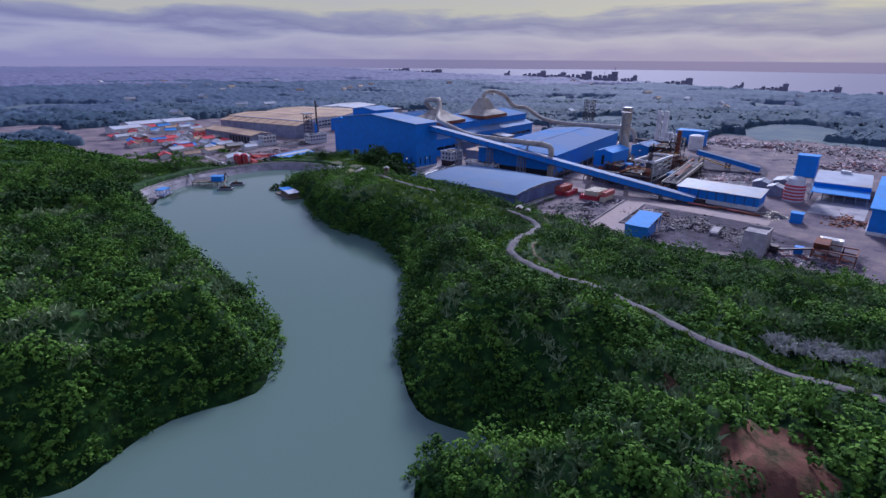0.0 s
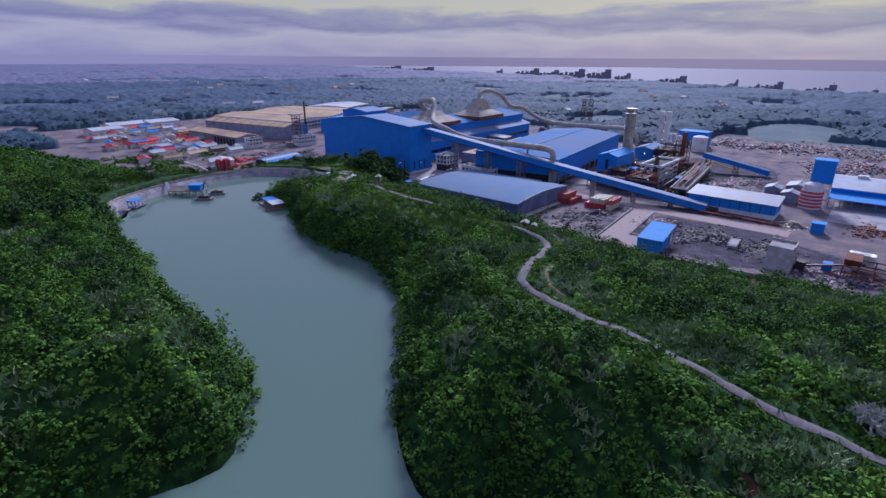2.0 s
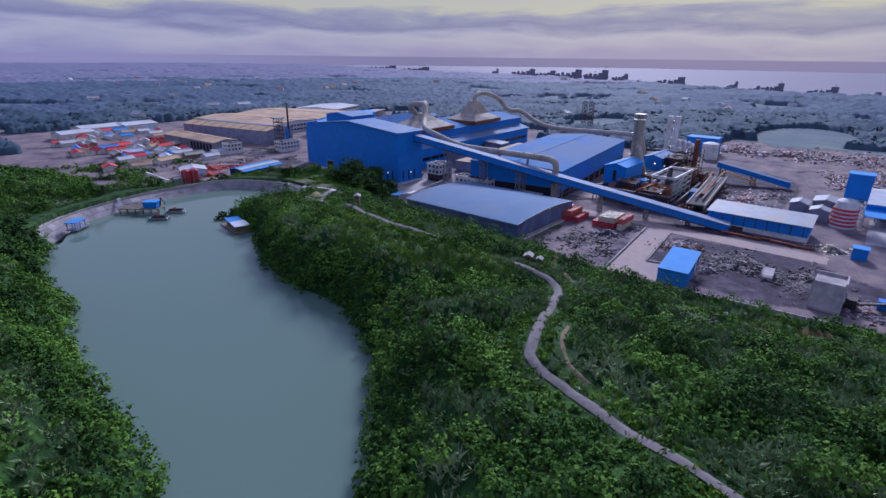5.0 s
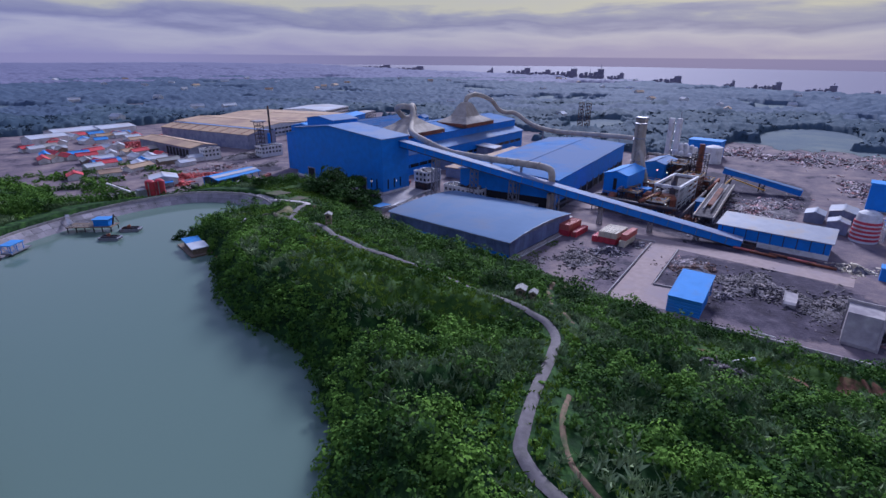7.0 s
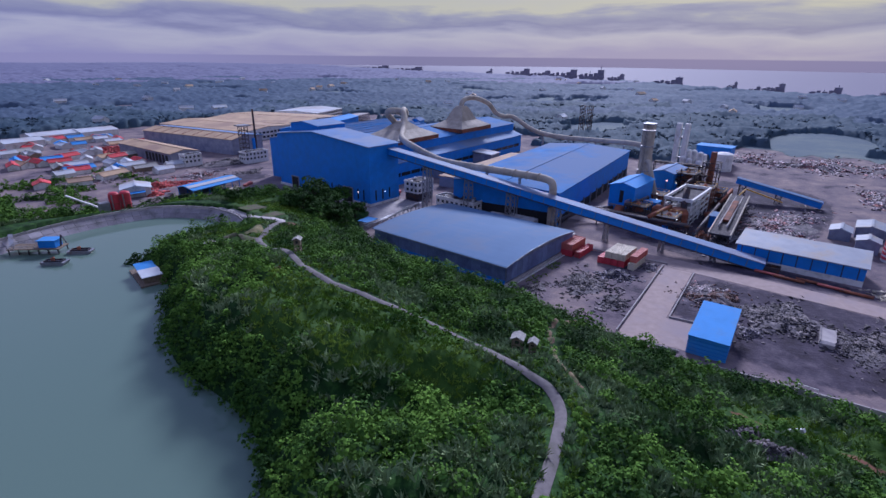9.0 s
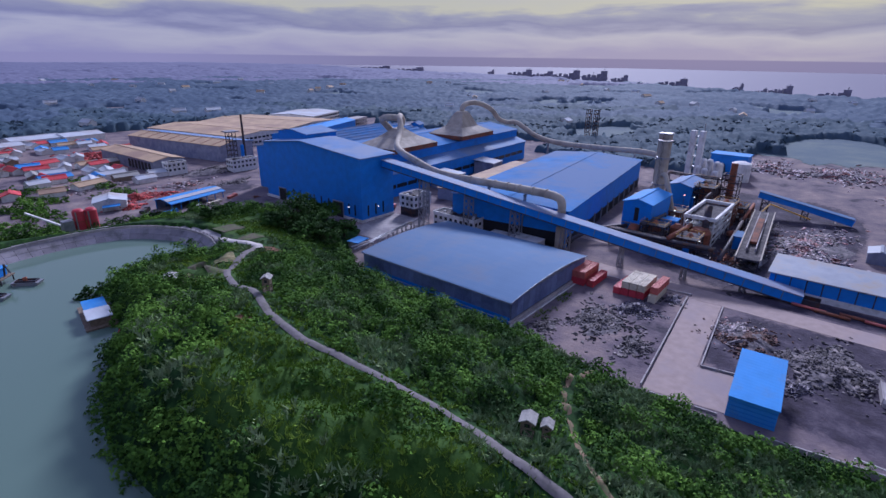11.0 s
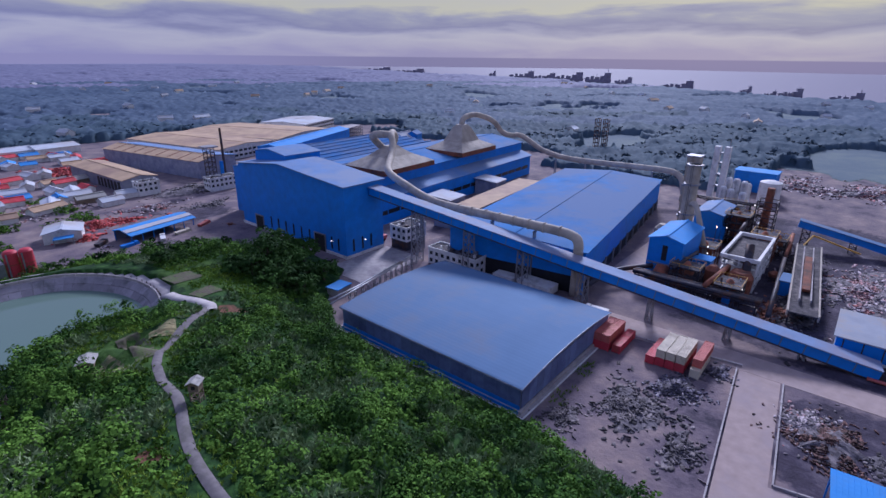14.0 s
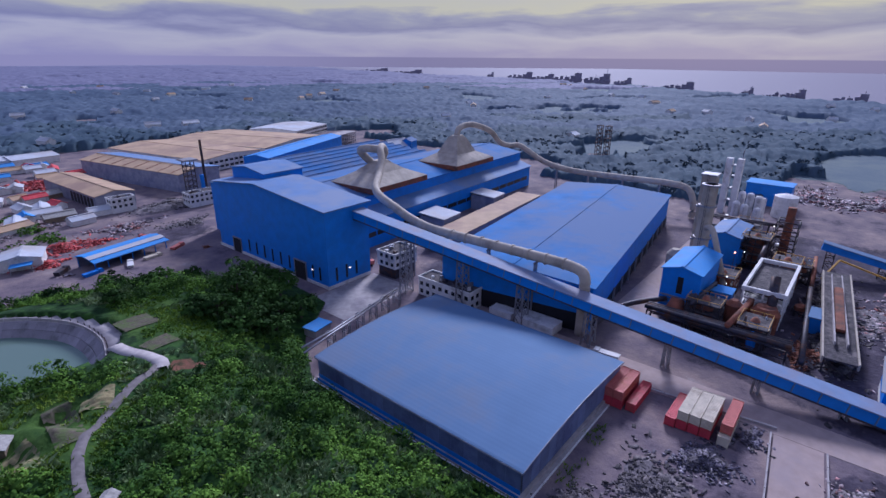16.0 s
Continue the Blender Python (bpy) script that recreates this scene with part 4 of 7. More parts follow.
part("furnace_nose", tube(bmesh.new(), [((327, 146, 1), 2.6), ((329, 146, 4), 3.0), ((330.8, 146, 7), 2.2)], 14), "rust", thing("furnace_nose", "rust-red furnace snout before the kiln house", "furnace"), smooth=True)


def stack(x, y, h, r, label, material="beige", square=False):
    ob = thing("chimney", label, "chimney", x, y)
    if square:
        part("shaft", a_box(-r, -r, 0, r, r, h), material, ob)
        for z in (h * 0.35, h * 0.68, h - 0.6):
            part("band", a_box(-r - 0.4, -r - 0.4, z, r + 0.4, r + 0.4, z + 0.7), "steel", ob)
    else:
        part("shaft", drum(bmesh.new(), 0, 0, 0, h, r, r * 0.9), material, ob, smooth=False)
        for z in (h * 0.45, h * 0.78, h - 0.5):
            part("band", drum(bmesh.new(), 0, 0, z, z + 0.6, r + 0.5), "steel", ob)
        # The shaft is closed; a black disc paints the shade down the flue.
        part("mouth", drum(bmesh.new(), 0, 0, h, h + 0.1, r * 0.8), "black", ob)
    part("ladder", beam(beam(bmesh.new(), (-r - 0.5, -0.3, 0), (-r - 0.5, -0.3, h), 0.12), (-r - 0.5, 0.3, 0), (-r - 0.5, 0.3, h), 0.12), "dark_steel", ob)
    return ob


stack(371, 150.5, 39.5, 2.9, "beige round filter stack with a dark mouth")
stack(379, 153, 42, 2.6, "tall beige square preheater tower", square=True)
for i, (x, y, h) in enumerate(((362, 157, 14), (366, 147, 10), (372, 144, 8))):
    part("vessel", tube(bmesh.new(), [((0, 0, 0), 1.2), ((0, 0, 2.5), 3.2), ((0, 0, h - 2), 3.2), ((0, 0, h), 1.5)], 16), "beige", thing("dust_filter", "dusty beige filter vessel with a hopper base", "filter", x, y, 0, group="filters"), smooth=False)
duct("dust_pipe", [(371, 150, 22), (364, 146, 24), (360, 142, 17), (358.5, 138, 6), (358.5, 138, 0)], 1.1, "beige", "beige downcomer pipe beside the kiln house", "pipe")
tw = thing("air_plant", "white twin oxygen columns among white tanks", "air plant", 486, 164)
for yy in (-2.8, 2.8):
    part("column", a_box(-2, yy - 1.6, 0, 2, yy + 1.6, 32), "white", tw)
for z in (8, 15, 22, 28):
    part("walkway", a_box(-2.4, -1.15, z, 2.4, 1.15, z + 0.5), "steel", tw)
part("mast", drum(bmesh.new(), 0, -3.4, 32, 37, 0.25), "steel", tw)
for i in range(9):
    x, y, hh, r = 468 + (i % 3) * 6.5, 146 + (i // 3) * 5.2 + (i % 2), 9 + (i * 5 % 7), 1.9
    t_ = thing("white_tank", "slim white process tank with a domed top", "tank", x, y, 0, group="process tanks")
    part("shell", tube(bmesh.new(), [((0, 0, 0), r), ((0, 0, hh), r), ((0, 0, hh + 0.9), r * 0.75), ((0, 0, hh + 1.3), 0.2)], 14), "white", t_, smooth=False)
    part("ladder", beam(beam(bmesh.new(), (-r - 0.2, -0.2, 0), (-r - 0.2, -0.2, hh), 0.1), (-r - 0.2, 0.2, 0), (-r - 0.2, 0.2, hh), 0.1), "steel", t_)
t_ = thing("storage_tank", "broad white cylindrical storage tank", "tank", 499, 137)
part("shell", tube(bmesh.new(), [((0, 0, 0), 6), ((0, 0, 12), 6), ((0, 0, 13), 3), ((0, 0, 13.3), 0.3)], 24), "white", t_)
bb = thing("compressor_house", "blue compressor house with a flat pale roof", "factory building", 519, 137)
part("wall", a_box(0, 0, 0, 14, 24, 13), "blue_wall", bb)
part("roof", a_box(-0.6, -0.6, 13, 14.6, 24.6, 13.5), "blue_bright", bb)
bb = thing("blue_plant_house", "blue plant house behind the beige stacks", "factory building", 392, 140)
gable_shed(bb, 24, 12, 14, 15.5, "blue_wall", "blue_roof", along="x")


def scaffold(bm, x0, y0, x1, y1, z0, z1, sx, sy, sz, w=0.35):
    xs, ys, zs = np.linspace(x0, x1, sx + 1), np.linspace(y0, y1, sy + 1), np.linspace(z0, z1, sz + 1)
    for x in xs:
        for y in ys:
            if x in (x0, x1) or y in (y0, y1):
                beam(bm, (x, y, z0), (x, y, z1), w)
    for z in zs[1:]:
        for y in (y0, y1):
            beam(bm, (x0, y, z), (x1, y, z), w)
        for x in (x0, x1):
            beam(bm, (x, y0, z), (x, y1, z), w)
    for a, b in zip(zs, zs[1:]):
        beam(bm, (x0, y0, a), (x0, y1, b), w * 0.6)
        beam(bm, (x0, y0, a), (x1, y0, b), w * 0.6)
    return bm


def deck_frame(x0, y0, x1, y1, h, floors, material, label):
    """An open process structure: posts, floors with gratings, hand rails, a vessel and pipes inside."""
    ob = thing("process_structure", label, "plant frame", x0, y0, 0, group="process structures")
    lx, ly = x1 - x0, y1 - y0
    part("frame", scaffold(bmesh.new(), 0, 0, lx, ly, 0, h, max(1, round(lx / 5)), max(1, round(ly / 5)), floors, 0.4), material, ob)
    for k in range(1, floors + 1):
        z = h * k / floors
        part("deck", a_box(-0.3, -0.3, z + 0.21, lx + 0.3, ly + 0.3, z + 0.4), "slag", ob)
        rl = bmesh.new()
        for a, b in (((-0.2, -0.2), (lx + 0.2, -0.2)), ((lx + 0.2, -0.2), (lx + 0.2, ly + 0.2)), ((lx + 0.2, ly + 0.2), (-0.2, ly + 0.2)), ((-0.2, ly + 0.2), (-0.2, -0.2))):
            beam(rl, (*a, z + 1.5), (*b, z + 1.5), 0.14)
            for s_ in (0.0, 0.33, 0.67):
                p = (a[0] + (b[0] - a[0]) * s_, a[1] + (b[1] - a[1]) * s_)
                beam(rl, (*p, z + 0.4), (*p, z + 1.5), 0.12)
        part("hand_rail", rl, "yellow" if k == floors else material, ob)
    part("vessel", tube(bmesh.new(), [((lx / 2, ly / 2, 0.3), 1.0), ((lx / 2, ly / 2, 2), min(lx, ly) * 0.32), ((lx / 2, ly / 2, h * 0.85), min(lx, ly) * 0.32), ((lx / 2, ly / 2, h + 1.6), 0.6)], 14), "rust", ob, "rusty upright vessel", True)
    part("riser", tube(bmesh.new(), [((lx * 0.2, ly * 0.8, 0), 0.4), ((lx * 0.2, ly * 0.8, h + 2.5), 0.4)], 8), "dark_steel", ob, smooth=True)
    part("riser", tube(bmesh.new(), [((lx * 0.85, ly * 0.2, 0), 0.3), ((lx * 0.85, ly * 0.2, h + 1.2), 0.3)], 8), "steel", ob, smooth=True)
    return ob


deck_frame(322, 118, 332, 126, 8, 2, "dark_steel", "blackened two-floor process structure with a rusty vessel")
deck_frame(325, 132, 333, 142, 10, 3, "dark_steel", "blackened three-floor process structure with a rusty vessel")
deck_frame(380, 117, 390, 126, 11, 3, "rust", "rust-red process structure beside the white furnace frame")
deck_frame(393, 114, 402, 121, 7, 2, "dark_steel", "low dark process structure by the ramp")
deck_frame(396, 130, 405, 140, 14, 4, "dark_steel", "tall dark process structure with floors and rails")
deck_frame(424, 138, 433, 148, 12, 3, "white", "pale painted process structure by the air plant")
deck_frame(356, 134, 366, 144, 9, 2, "rust", "rust-red process structure between the blue cabins")
for k, (a, b, z, r, m_) in enumerate((((316, 108), (378, 112), 4.5, 0.8, "dark_steel"), ((318, 128), (342, 126), 8.5, 0.9, "rust"), ((376, 130), (418, 132), 12, 0.9, "dark_steel"), ((330, 145), (392, 150), 7, 0.7, "steel"), ((380, 112), (416, 114), 5, 0.7, "rust"), ((322, 140), (345, 138), 10.5, 0.6, "dark_steel"), ((404, 150), (446, 156), 9, 0.7, "white"))):
    po = thing("overhead_pipe", {"dark_steel": "black overhead pipe on trestle legs", "rust": "rusty overhead pipe on trestle legs", "steel": "grey overhead pipe on trestle legs", "white": "white overhead pipe on trestle legs"}[m_], "pipe", group="overhead pipes")
    part("pipe", tube(bmesh.new(), [((*a, z), r), (((a[0] + b[0]) / 2, (a[1] + b[1]) / 2, z), r), ((*b, z), r)], 12), m_, po, smooth=True)
    part("elbow", tube(bmesh.new(), [((*b, z + r * 0.6), r * 1.1), ((b[0] + 0.4, b[1], z - 1), r * 1.05), ((b[0] + 0.6, b[1], 0), r)], 12), m_, po, smooth=True)
    for s_ in (0.1, 0.4, 0.7):
        x, y = a[0] + (b[0] - a[0]) * s_, a[1] + (b[1] - a[1]) * s_
        part("trestle", beam(beam(beam(bmesh.new(), (x, y - 0.8, 0), (x, y - 0.5, z - r), 0.3), (x, y + 0.8, 0), (x, y + 0.5, z - r), 0.3), (x, y - 0.9, z - r - 0.1), (x, y + 0.9, z - r - 0.1), 0.3), "dark_steel", po)

wf = thing("reduction_furnace", "rust-streaked furnace block inside a white steel frame", "furnace")
part("frame", scaffold(bmesh.new(), 343, 117, 376, 129, 0, 12, 4, 2, 4, 0.5), "white", wf, "white painted steel frame")
part("rail", box(box(box(box(bmesh.new(), 342.4, 116.4, 11.6, 376.6, 117.4, 13), 342.4, 128.6, 11.6, 376.6, 129.6, 13), 342.4, 117.4, 11.6, 343.4, 128.6, 13), 375.6, 117.4, 11.6, 376.6, 128.6, 13), "white", wf)
part("platform", a_box(343.4, 117.4, 10.6, 375.6, 128.6, 11.2), "slag", wf)
for z in (3.4, 6.6):
    part("deck", a_box(344, 118, z, 372, 128, z + 0.3), "white", wf)
part("vessel", tube(bmesh.new(), [((339, 121, 0), 4), ((339, 121, 7), 4.4), ((339, 121, 9), 3)], 18), "rust", wf, "rust-brown furnace vessel")
part("offgas_stack", tube(bmesh.new(), [((340, 119.6, 6), 1.5), ((344, 120.4, 12), 1.5), ((347, 121, 17), 1.5)], 14), "dark_steel", wf, "black sloping offgas pipe", True)
part("vessel", tube(bmesh.new(), [((337, 130, 0), 2.8), ((337, 130, 8), 2.8), ((337, 130, 9.5), 1.2)], 16), "rust", wf)
ch = thing("lattice_stack", "dark rusty stack held in a lattice tower", "chimney")
part("shaft", drum(bmesh.new(), 416, 126.5, 0, 25, 1.9, 1.6), "rust", ch)
part("lattice", scaffold(bmesh.new(), 412, 122.5, 420, 130.5, 0, 19, 1, 1, 5, 0.4), "dark_steel", ch)
cab = thing("control_cabin", "blue control cabin on dark steel legs", "cabin", 341, 132)
part("body", a_box(0, 0, 2, 6, 6, 9), "blue_wall", cab)
part("roof", a_box(-0.4, -0.4, 9, 6.4, 6.4, 9.4), "blue_bright", cab)
part("legs", scaffold(bmesh.new(), 0.2, 0.2, 5.8, 5.8, -0.2, 2, 1, 1, 1), "dark_steel", cab)
sb = thing("switch_house", "small blue switch house with a grey roof", "cabin", 348, 103.5)
part("body", a_box(0, 0, 0, 9, 6, 5.5), "blue_wall", sb)
part("roof", a_box(-0.4, -0.4, 5.5, 9.4, 6.4, 5.9), "slate_roof", sb)
pr = thing("pipe_rack", "dark steel pipe rack carrying black pipes", "pipe rack")
part("frame", scaffold(bmesh.new(), 318, 112, 323, 152, 0, 6, 1, 6, 2, 0.4), "dark_steel", pr)
for k, r in ((0, 0.8), (1.9, 0.6), (3.4, 0.5)):
    part("pipe", tube(bmesh.new(), [((319 + k, 111, 6.6 + r * 0.3), r), ((319 + k, 153, 6.6 + r * 0.3), r)], 10), "dark_steel", pr, smooth=True)
pr2 = thing("pipe_bridge", "long dark pipe bridge between the kiln works and the air plant", "pipe rack")
for z in (10, 15):
    part("pipe", tube(bmesh.new(), [((420, 128, z), 0.8), ((420, 160, z), 0.8)], 10), "dark_steel", pr2, smooth=True)
part("frame", scaffold(bmesh.new(), 418.6, 134, 421.4, 160, 0, 15, 1, 4, 3, 0.4), "dark_steel", pr2)
duct("black_duct", [(300, 163, 3.5), (318, 160, 5), (331, 150, 6)], 0.9, "dark_steel", "black ground duct leading to the kiln house", "pipe")
rs = random.Random(3)
for k in range(26):
    x, y = rs.uniform(318, 430), rs.uniform(112, 160)
    if 330 < x < 380 and 116 < y < 154:
        x = rs.uniform(381, 432)
    kind = rs.choice(["rust", "dark_steel", "steel", "blue_wall", "white"])
    ob = thing("plant_vessel", {"rust": "rusty process drum on legs", "dark_steel": "blackened process drum on legs", "steel": "grey process drum on legs", "blue_wall": "blue painted process drum on legs", "white": "pale process drum on legs"}[kind], "vessel", x, y, 0, rs.uniform(0, 90), group="plant vessels")
    r, hh = rs.uniform(1, 2.2), rs.uniform(3, 8)
    part("shell", tube(bmesh.new(), [((0, 0, 1), r * 0.6), ((0, 0, 2), r), ((0, 0, hh), r), ((0, 0, hh + 0.7), r * 0.4)], 12), kind, ob)
    part("legs", scaffold(bmesh.new(), -r, -r, r, r, -0.1, 1.8, 1, 1, 1, 0.25), "dark_steel", ob)
for x, y, z in ((352, 136, 11), (353, 136, 8), (346, 138, 6), (372, 138, 14), (410, 131, 17), (388, 137, 10), (326, 118, 7)):
    l_ = thing("plant_lamp", "small lit lamp on the plant frame", "lamp", x, y, 0, group="plant lamps")
    part("post", beam(bmesh.new(), (0, 0, -0.1), (0, 0, z), 0.15), "dark_steel", l_)
    part("bulb", a_box(-0.22, -0.22, z, 0.22, 0.22, z + 0.35), "lamp" if y < 138 else "lamp_red", l_)

# ---- trestle ramp, second conveyor ----
rp = thing("charging_ramp", "brown steel charging ramp on trestle legs", "ramp", 323, 95.5, 0, 5)
part("deck", prism(bmesh.new(), [(0, 4.6), (72, 6.6), (72, 7.2), (0, 5.2)], 0, 8, "y"), "slag", rp)
part("rail", box(box(bmesh.new(), 8, 2.2, 6.0, 70, 2.6, 7.3), 8, 5.4, 6.0, 70, 5.8, 7.3), "concrete", rp)
part("tilting_tray", prism(bmesh.new(), [(18, 6.2), (52, 7.4), (52, 8.6), (18, 7.2)], 2.8, 5.2, "y"), "rust", rp, "rusty orange tray")
part("side_beam", prism(prism(bmesh.new(), [(0, 3.6), (72, 5.6), (72, 7.6), (0, 5.6)], -0.5, 0, "y"), [(0, 3.6), (72, 5.6), (72, 7.6), (0, 5.6)], 8, 8.5, "y"), "beige", rp)
for k in range(9):
    part("leg", scaffold(bmesh.new(), 1 + 8.6 * k, 0.3, 2.4 + 8.6 * k, 7.7, -0.2, 4.4 + 0.2 * k, 1, 1, 1, 0.4), "dark_steel", rp)
c2 = thing("feed_conveyor", "short blue inclined feed conveyor", "conveyor")
part("gallery", beam(bmesh.new(), (420, 113, 10), (421, 92, 6.5), 4, 3), "blue_wall", c2)
part("gallery", beam(bmesh.new(), (421, 92, 6.5), (421, 71, 2.2), 4, 3), "blue_wall", c2)
part("roof", beam(bmesh.new(), (420, 113, 11.7), (421, 71, 4.2), 4.6, 0.3), "slate_roof", c2)
part("trestle", scaffold(bmesh.new(), 418.6, 108, 421.4, 111, 0, 8.4, 1, 1, 3), "dark_steel", c2)
part("trestle", scaffold(bmesh.new(), 419.4, 90, 422.4, 92.6, 0, 5, 1, 1, 2), "dark_steel", c2)
part("jib", beam(beam(bmesh.new(), (410, 106, 9), (412, 88, 4), 0.6), (410, 106, 9), (400, 110, 3), 0.6), "yellow", thing("loader_jib", "yellow steel loading jib", "crane", 0, 0, -1.2))

# ---- blue long shed and the buildings past it ----
ls = thing("long_shed", "long blue store shed with a pale sloping roof", "shed", 309, 49.5)
part("wall", prism(bmesh.new(), [(0, 2.2), (16, 2.2), (16, 8.6), (0, 7)], 0, 40.5, "y"), "blue_wall", ls)
part("plinth", a_box(0, 0, -0.3, 16, 40.5, 2.2), "white", ls, "white plinth wall")
part("roof", prism(bmesh.new(), [(-0.8, 6.95), (16.8, 8.75), (16.8, 9.1), (-0.8, 7.3)], -0.8, 41.3, "y"), "grey_roof", ls, "dull patched sheet roof")
rib = finish("wall_post", a_box(-0.12, -0.15, 2.2, -0.02, 0.15, 6.9), "dark_steel")
for k in range(9):
    o = new("wall_post", rib)
    o.parent, o.location = ls, (0, 2 + 4.6 * k, 0)
for k in range(5):
    ob = thing("steel_pipe", "long rusty steel pipe lying by the road", "pipe", 299.5 + 1.1 * (k % 3), 46 + 6.5 * k, 0.55, 0, group="pipes by the road")
    part("barrel", tube(bmesh.new(), [((0, 0, 0), 0.5), ((0.3, 9.5, 0.05), 0.5)], 10), ["rust", "orange", "rust"][k % 3], ob, smooth=True)
si = thing("batch_silo", "red and white banded batching silo", "silo", 349, 40)
part("shell", tube(bmesh.new(), [((0, 0, 0), 5.2), ((0, 0, 8), 4.9), ((0, 0, 12.5), 4.2), ((0, 0, 13.5), 2.5)], 24), "white", si, "white shell")
for z in (1.0, 2.8, 4.6, 6.4, 8.2):
    part("band", drum(bmesh.new(), 0, 0, z, z + 1.0, 5.32 - z * 0.02, 5.3 - z * 0.03, 24), "red", si, "red painted band")
tb = thing("batch_tower", "blue clad tower over the batching silo", "tower", 352, 33)
part("cladding", a_box(0, 0, 13, 8, 9.5, 24.5), "blue_wall", tb)
part("roof", a_box(-0.4, -0.4, 24.5, 8.4, 9.9, 25), "blue_bright", tb)
part("legs", scaffold(bmesh.new(), 0.3, 0.3, 7.7, 9.2, -0.2, 13, 1, 1, 3, 0.6), "white", tb)
hg = thing("open_hangar", "open hangar with a pale blue vaulted roof", "hangar", 370, 8, 0, 3)
part("roof", prism(bmesh.new(), [(0, 8.2), (22, 11.5), (44, 8.2), (44, 8.6), (22, 11.9), (0, 8.6)], -0.5, 26, "y"), "white_roof", hg)
part("front_sheet", a_box(-0.2, -0.5, 5.8, 0.1, 26, 8.2), "blue_wall", hg)
part("awning", prism(bmesh.new(), [(-12, 4.6), (-0.2, 5.9), (-0.2, 6.2), (-12, 4.9)], -0.5, 26, "y"), "blue_bright", hg)
part("back_wall", a_box(43.6, -0.5, 0, 44, 26, 8.2), "blue_wall", hg)
part("roof_vent", a_box(20, 10, 11.7, 24, 15, 13), "white", hg)
for k in range(6):
    part("post", a_box(-11.8, 5 * k, 0, -11.4, 5 * k + 0.4, 4.7), "steel", hg)
    part("post", a_box(-0.1, 5 * k, 0, 0.3, 5 * k + 0.4, 8), "steel", hg)
gb = thing("blue_store", "large plain blue store building", "factory building", 300, -75, 0, 0)
part("wall", a_box(0, 0, 0, 90, 79, 12), "blue_wall", gb)
part("roof", prism(bmesh.new(), [(-1, 12), (45, 14.5), (91, 12), (91, 12.4), (45, 15), (-1, 12.4)], -1, 80, "y"), "blue_bright", gb)
part("plinth", a_box(-0.3, -0.3, -0.3, 90.3, 79.3, 1.6), "white", gb)
bx = thing("site_cabin", "small blue site cabin", "cabin", 298, 28.5)
part("body", a_box(0, 0, 0, 5, 5, 4.6), "blue_wall", bx)
part("roof", a_box(-0.3, -0.3, 4.6, 5.3, 5.3, 4.9), "blue_bright", bx)
for x, y, lx, ly, h in ((352, 46, 8, 8, 5), (376, 44, 14, 11, 4.6), (366, 56, 10, 8, 4)):
    ob = thing("yard_shed", "small pale shed with a sheet roof", "shed", x, y, group="yard sheds")
    gable_shed(ob, lx, ly, h, h + 1.2, "grey_sheet", "grey_roof", along="x", over=0.4)

# ---- near yard: hopper block, plant, small shed ----
hb = thing("hopper_block", "bare concrete hopper block", "concrete block", 235, 33)
part("body", prism(bmesh.new(), [(0, -0.3), (11, -0.3), (11, 8.6), (3.2, 8.6), (0, 0.8)], 0, 8, "y"), "concrete", hb)
part("side_wall", box(prism(bmesh.new(), [(-0.3, -0.3), (11, -0.3), (11, 9.6), (2.8, 9.6), (-0.3, 1.2)], -0.5, 0, "y"), 11, -0.5, -0.3, 11.4, 8.5, 9.6), "concrete", hb)
sh = thing("open_shed", "small bright blue shed with slatted sides", "shed", 224.7, 75.0, 0, 4.6)
part("roof", prism(bmesh.new(), [(-0.9, 5.5), (21, 7.0), (21, 7.25), (-0.9, 5.75)], -0.2, 9.9, "y"), "blue_bright", sh, "bright blue sheet roof")
for k in range(1, 11):
    part("roof_seam", prism(bmesh.new(), [(-0.9, 5.76), (21, 7.26), (21, 7.30), (-0.9, 5.80)], -0.2 + 0.918 * k - 0.03, -0.2 + 0.918 * k + 0.03, "y"), "blue_bright", sh)
for xx in (0.1, 6.8, 13.5, 20):
    for yy in (0.1, 9.4):
        part("post", a_box(xx, yy, -0.6, xx + 0.3, yy + 0.3, 5.4 + xx * 0.066), "blue_wall", sh)
slat_m = finish("slat", a_box(-0.16, 0, 0, 0.08, 9.8, 0.78), "blue_bright")
slat_w = finish("slat", a_box(0.02, 0, 0, 0.08, 9.8, 0.30), "blue_wall")
for k in range(5):
    for mesh, dz in ((slat_m, 0), (slat_w, 0.79)):
        o = new("slat", mesh)
        o.parent, o.location = sh, (0, 0, 0.05 + k * 1.09 + dz)
slat_s = finish("slat", a_box(0.45, -0.06, 0, 13.4, 0.06, 0.8), "blue_wall")
for k in range(4):
    for yy in (0.06, 9.75):
        o = new("slat", slat_s)
        o.parent, o.location = sh, (0, yy, 0.6 + k * 1.12)
part("stored_goods", a_box(3, 2, -0.3, 11, 8, 2.6), "dark_steel", sh, "dark stored machine parts")
cw = thing("crusher_plant", "rusty crusher plant with a white cabin", "crusher")
part("cabin", a_box(256, 9.3, 2.4, 260, 17, 6.4), "white", cw)
part("frame", scaffold(bmesh.new(), 245, 4, 256, 18, 0, 4.4, 3, 3, 2, 0.4), "rust", cw)
part("hopper", prism(bmesh.new(), [(247, 4.4), (253, 4.4), (255, 7), (245, 7)], 13, 18, "y"), "rust", cw)
part("belt", beam(bmesh.new(), (242, 34, 1.2), (249, 12, 5), 1.2, 0.5), "dark_steel", cw)
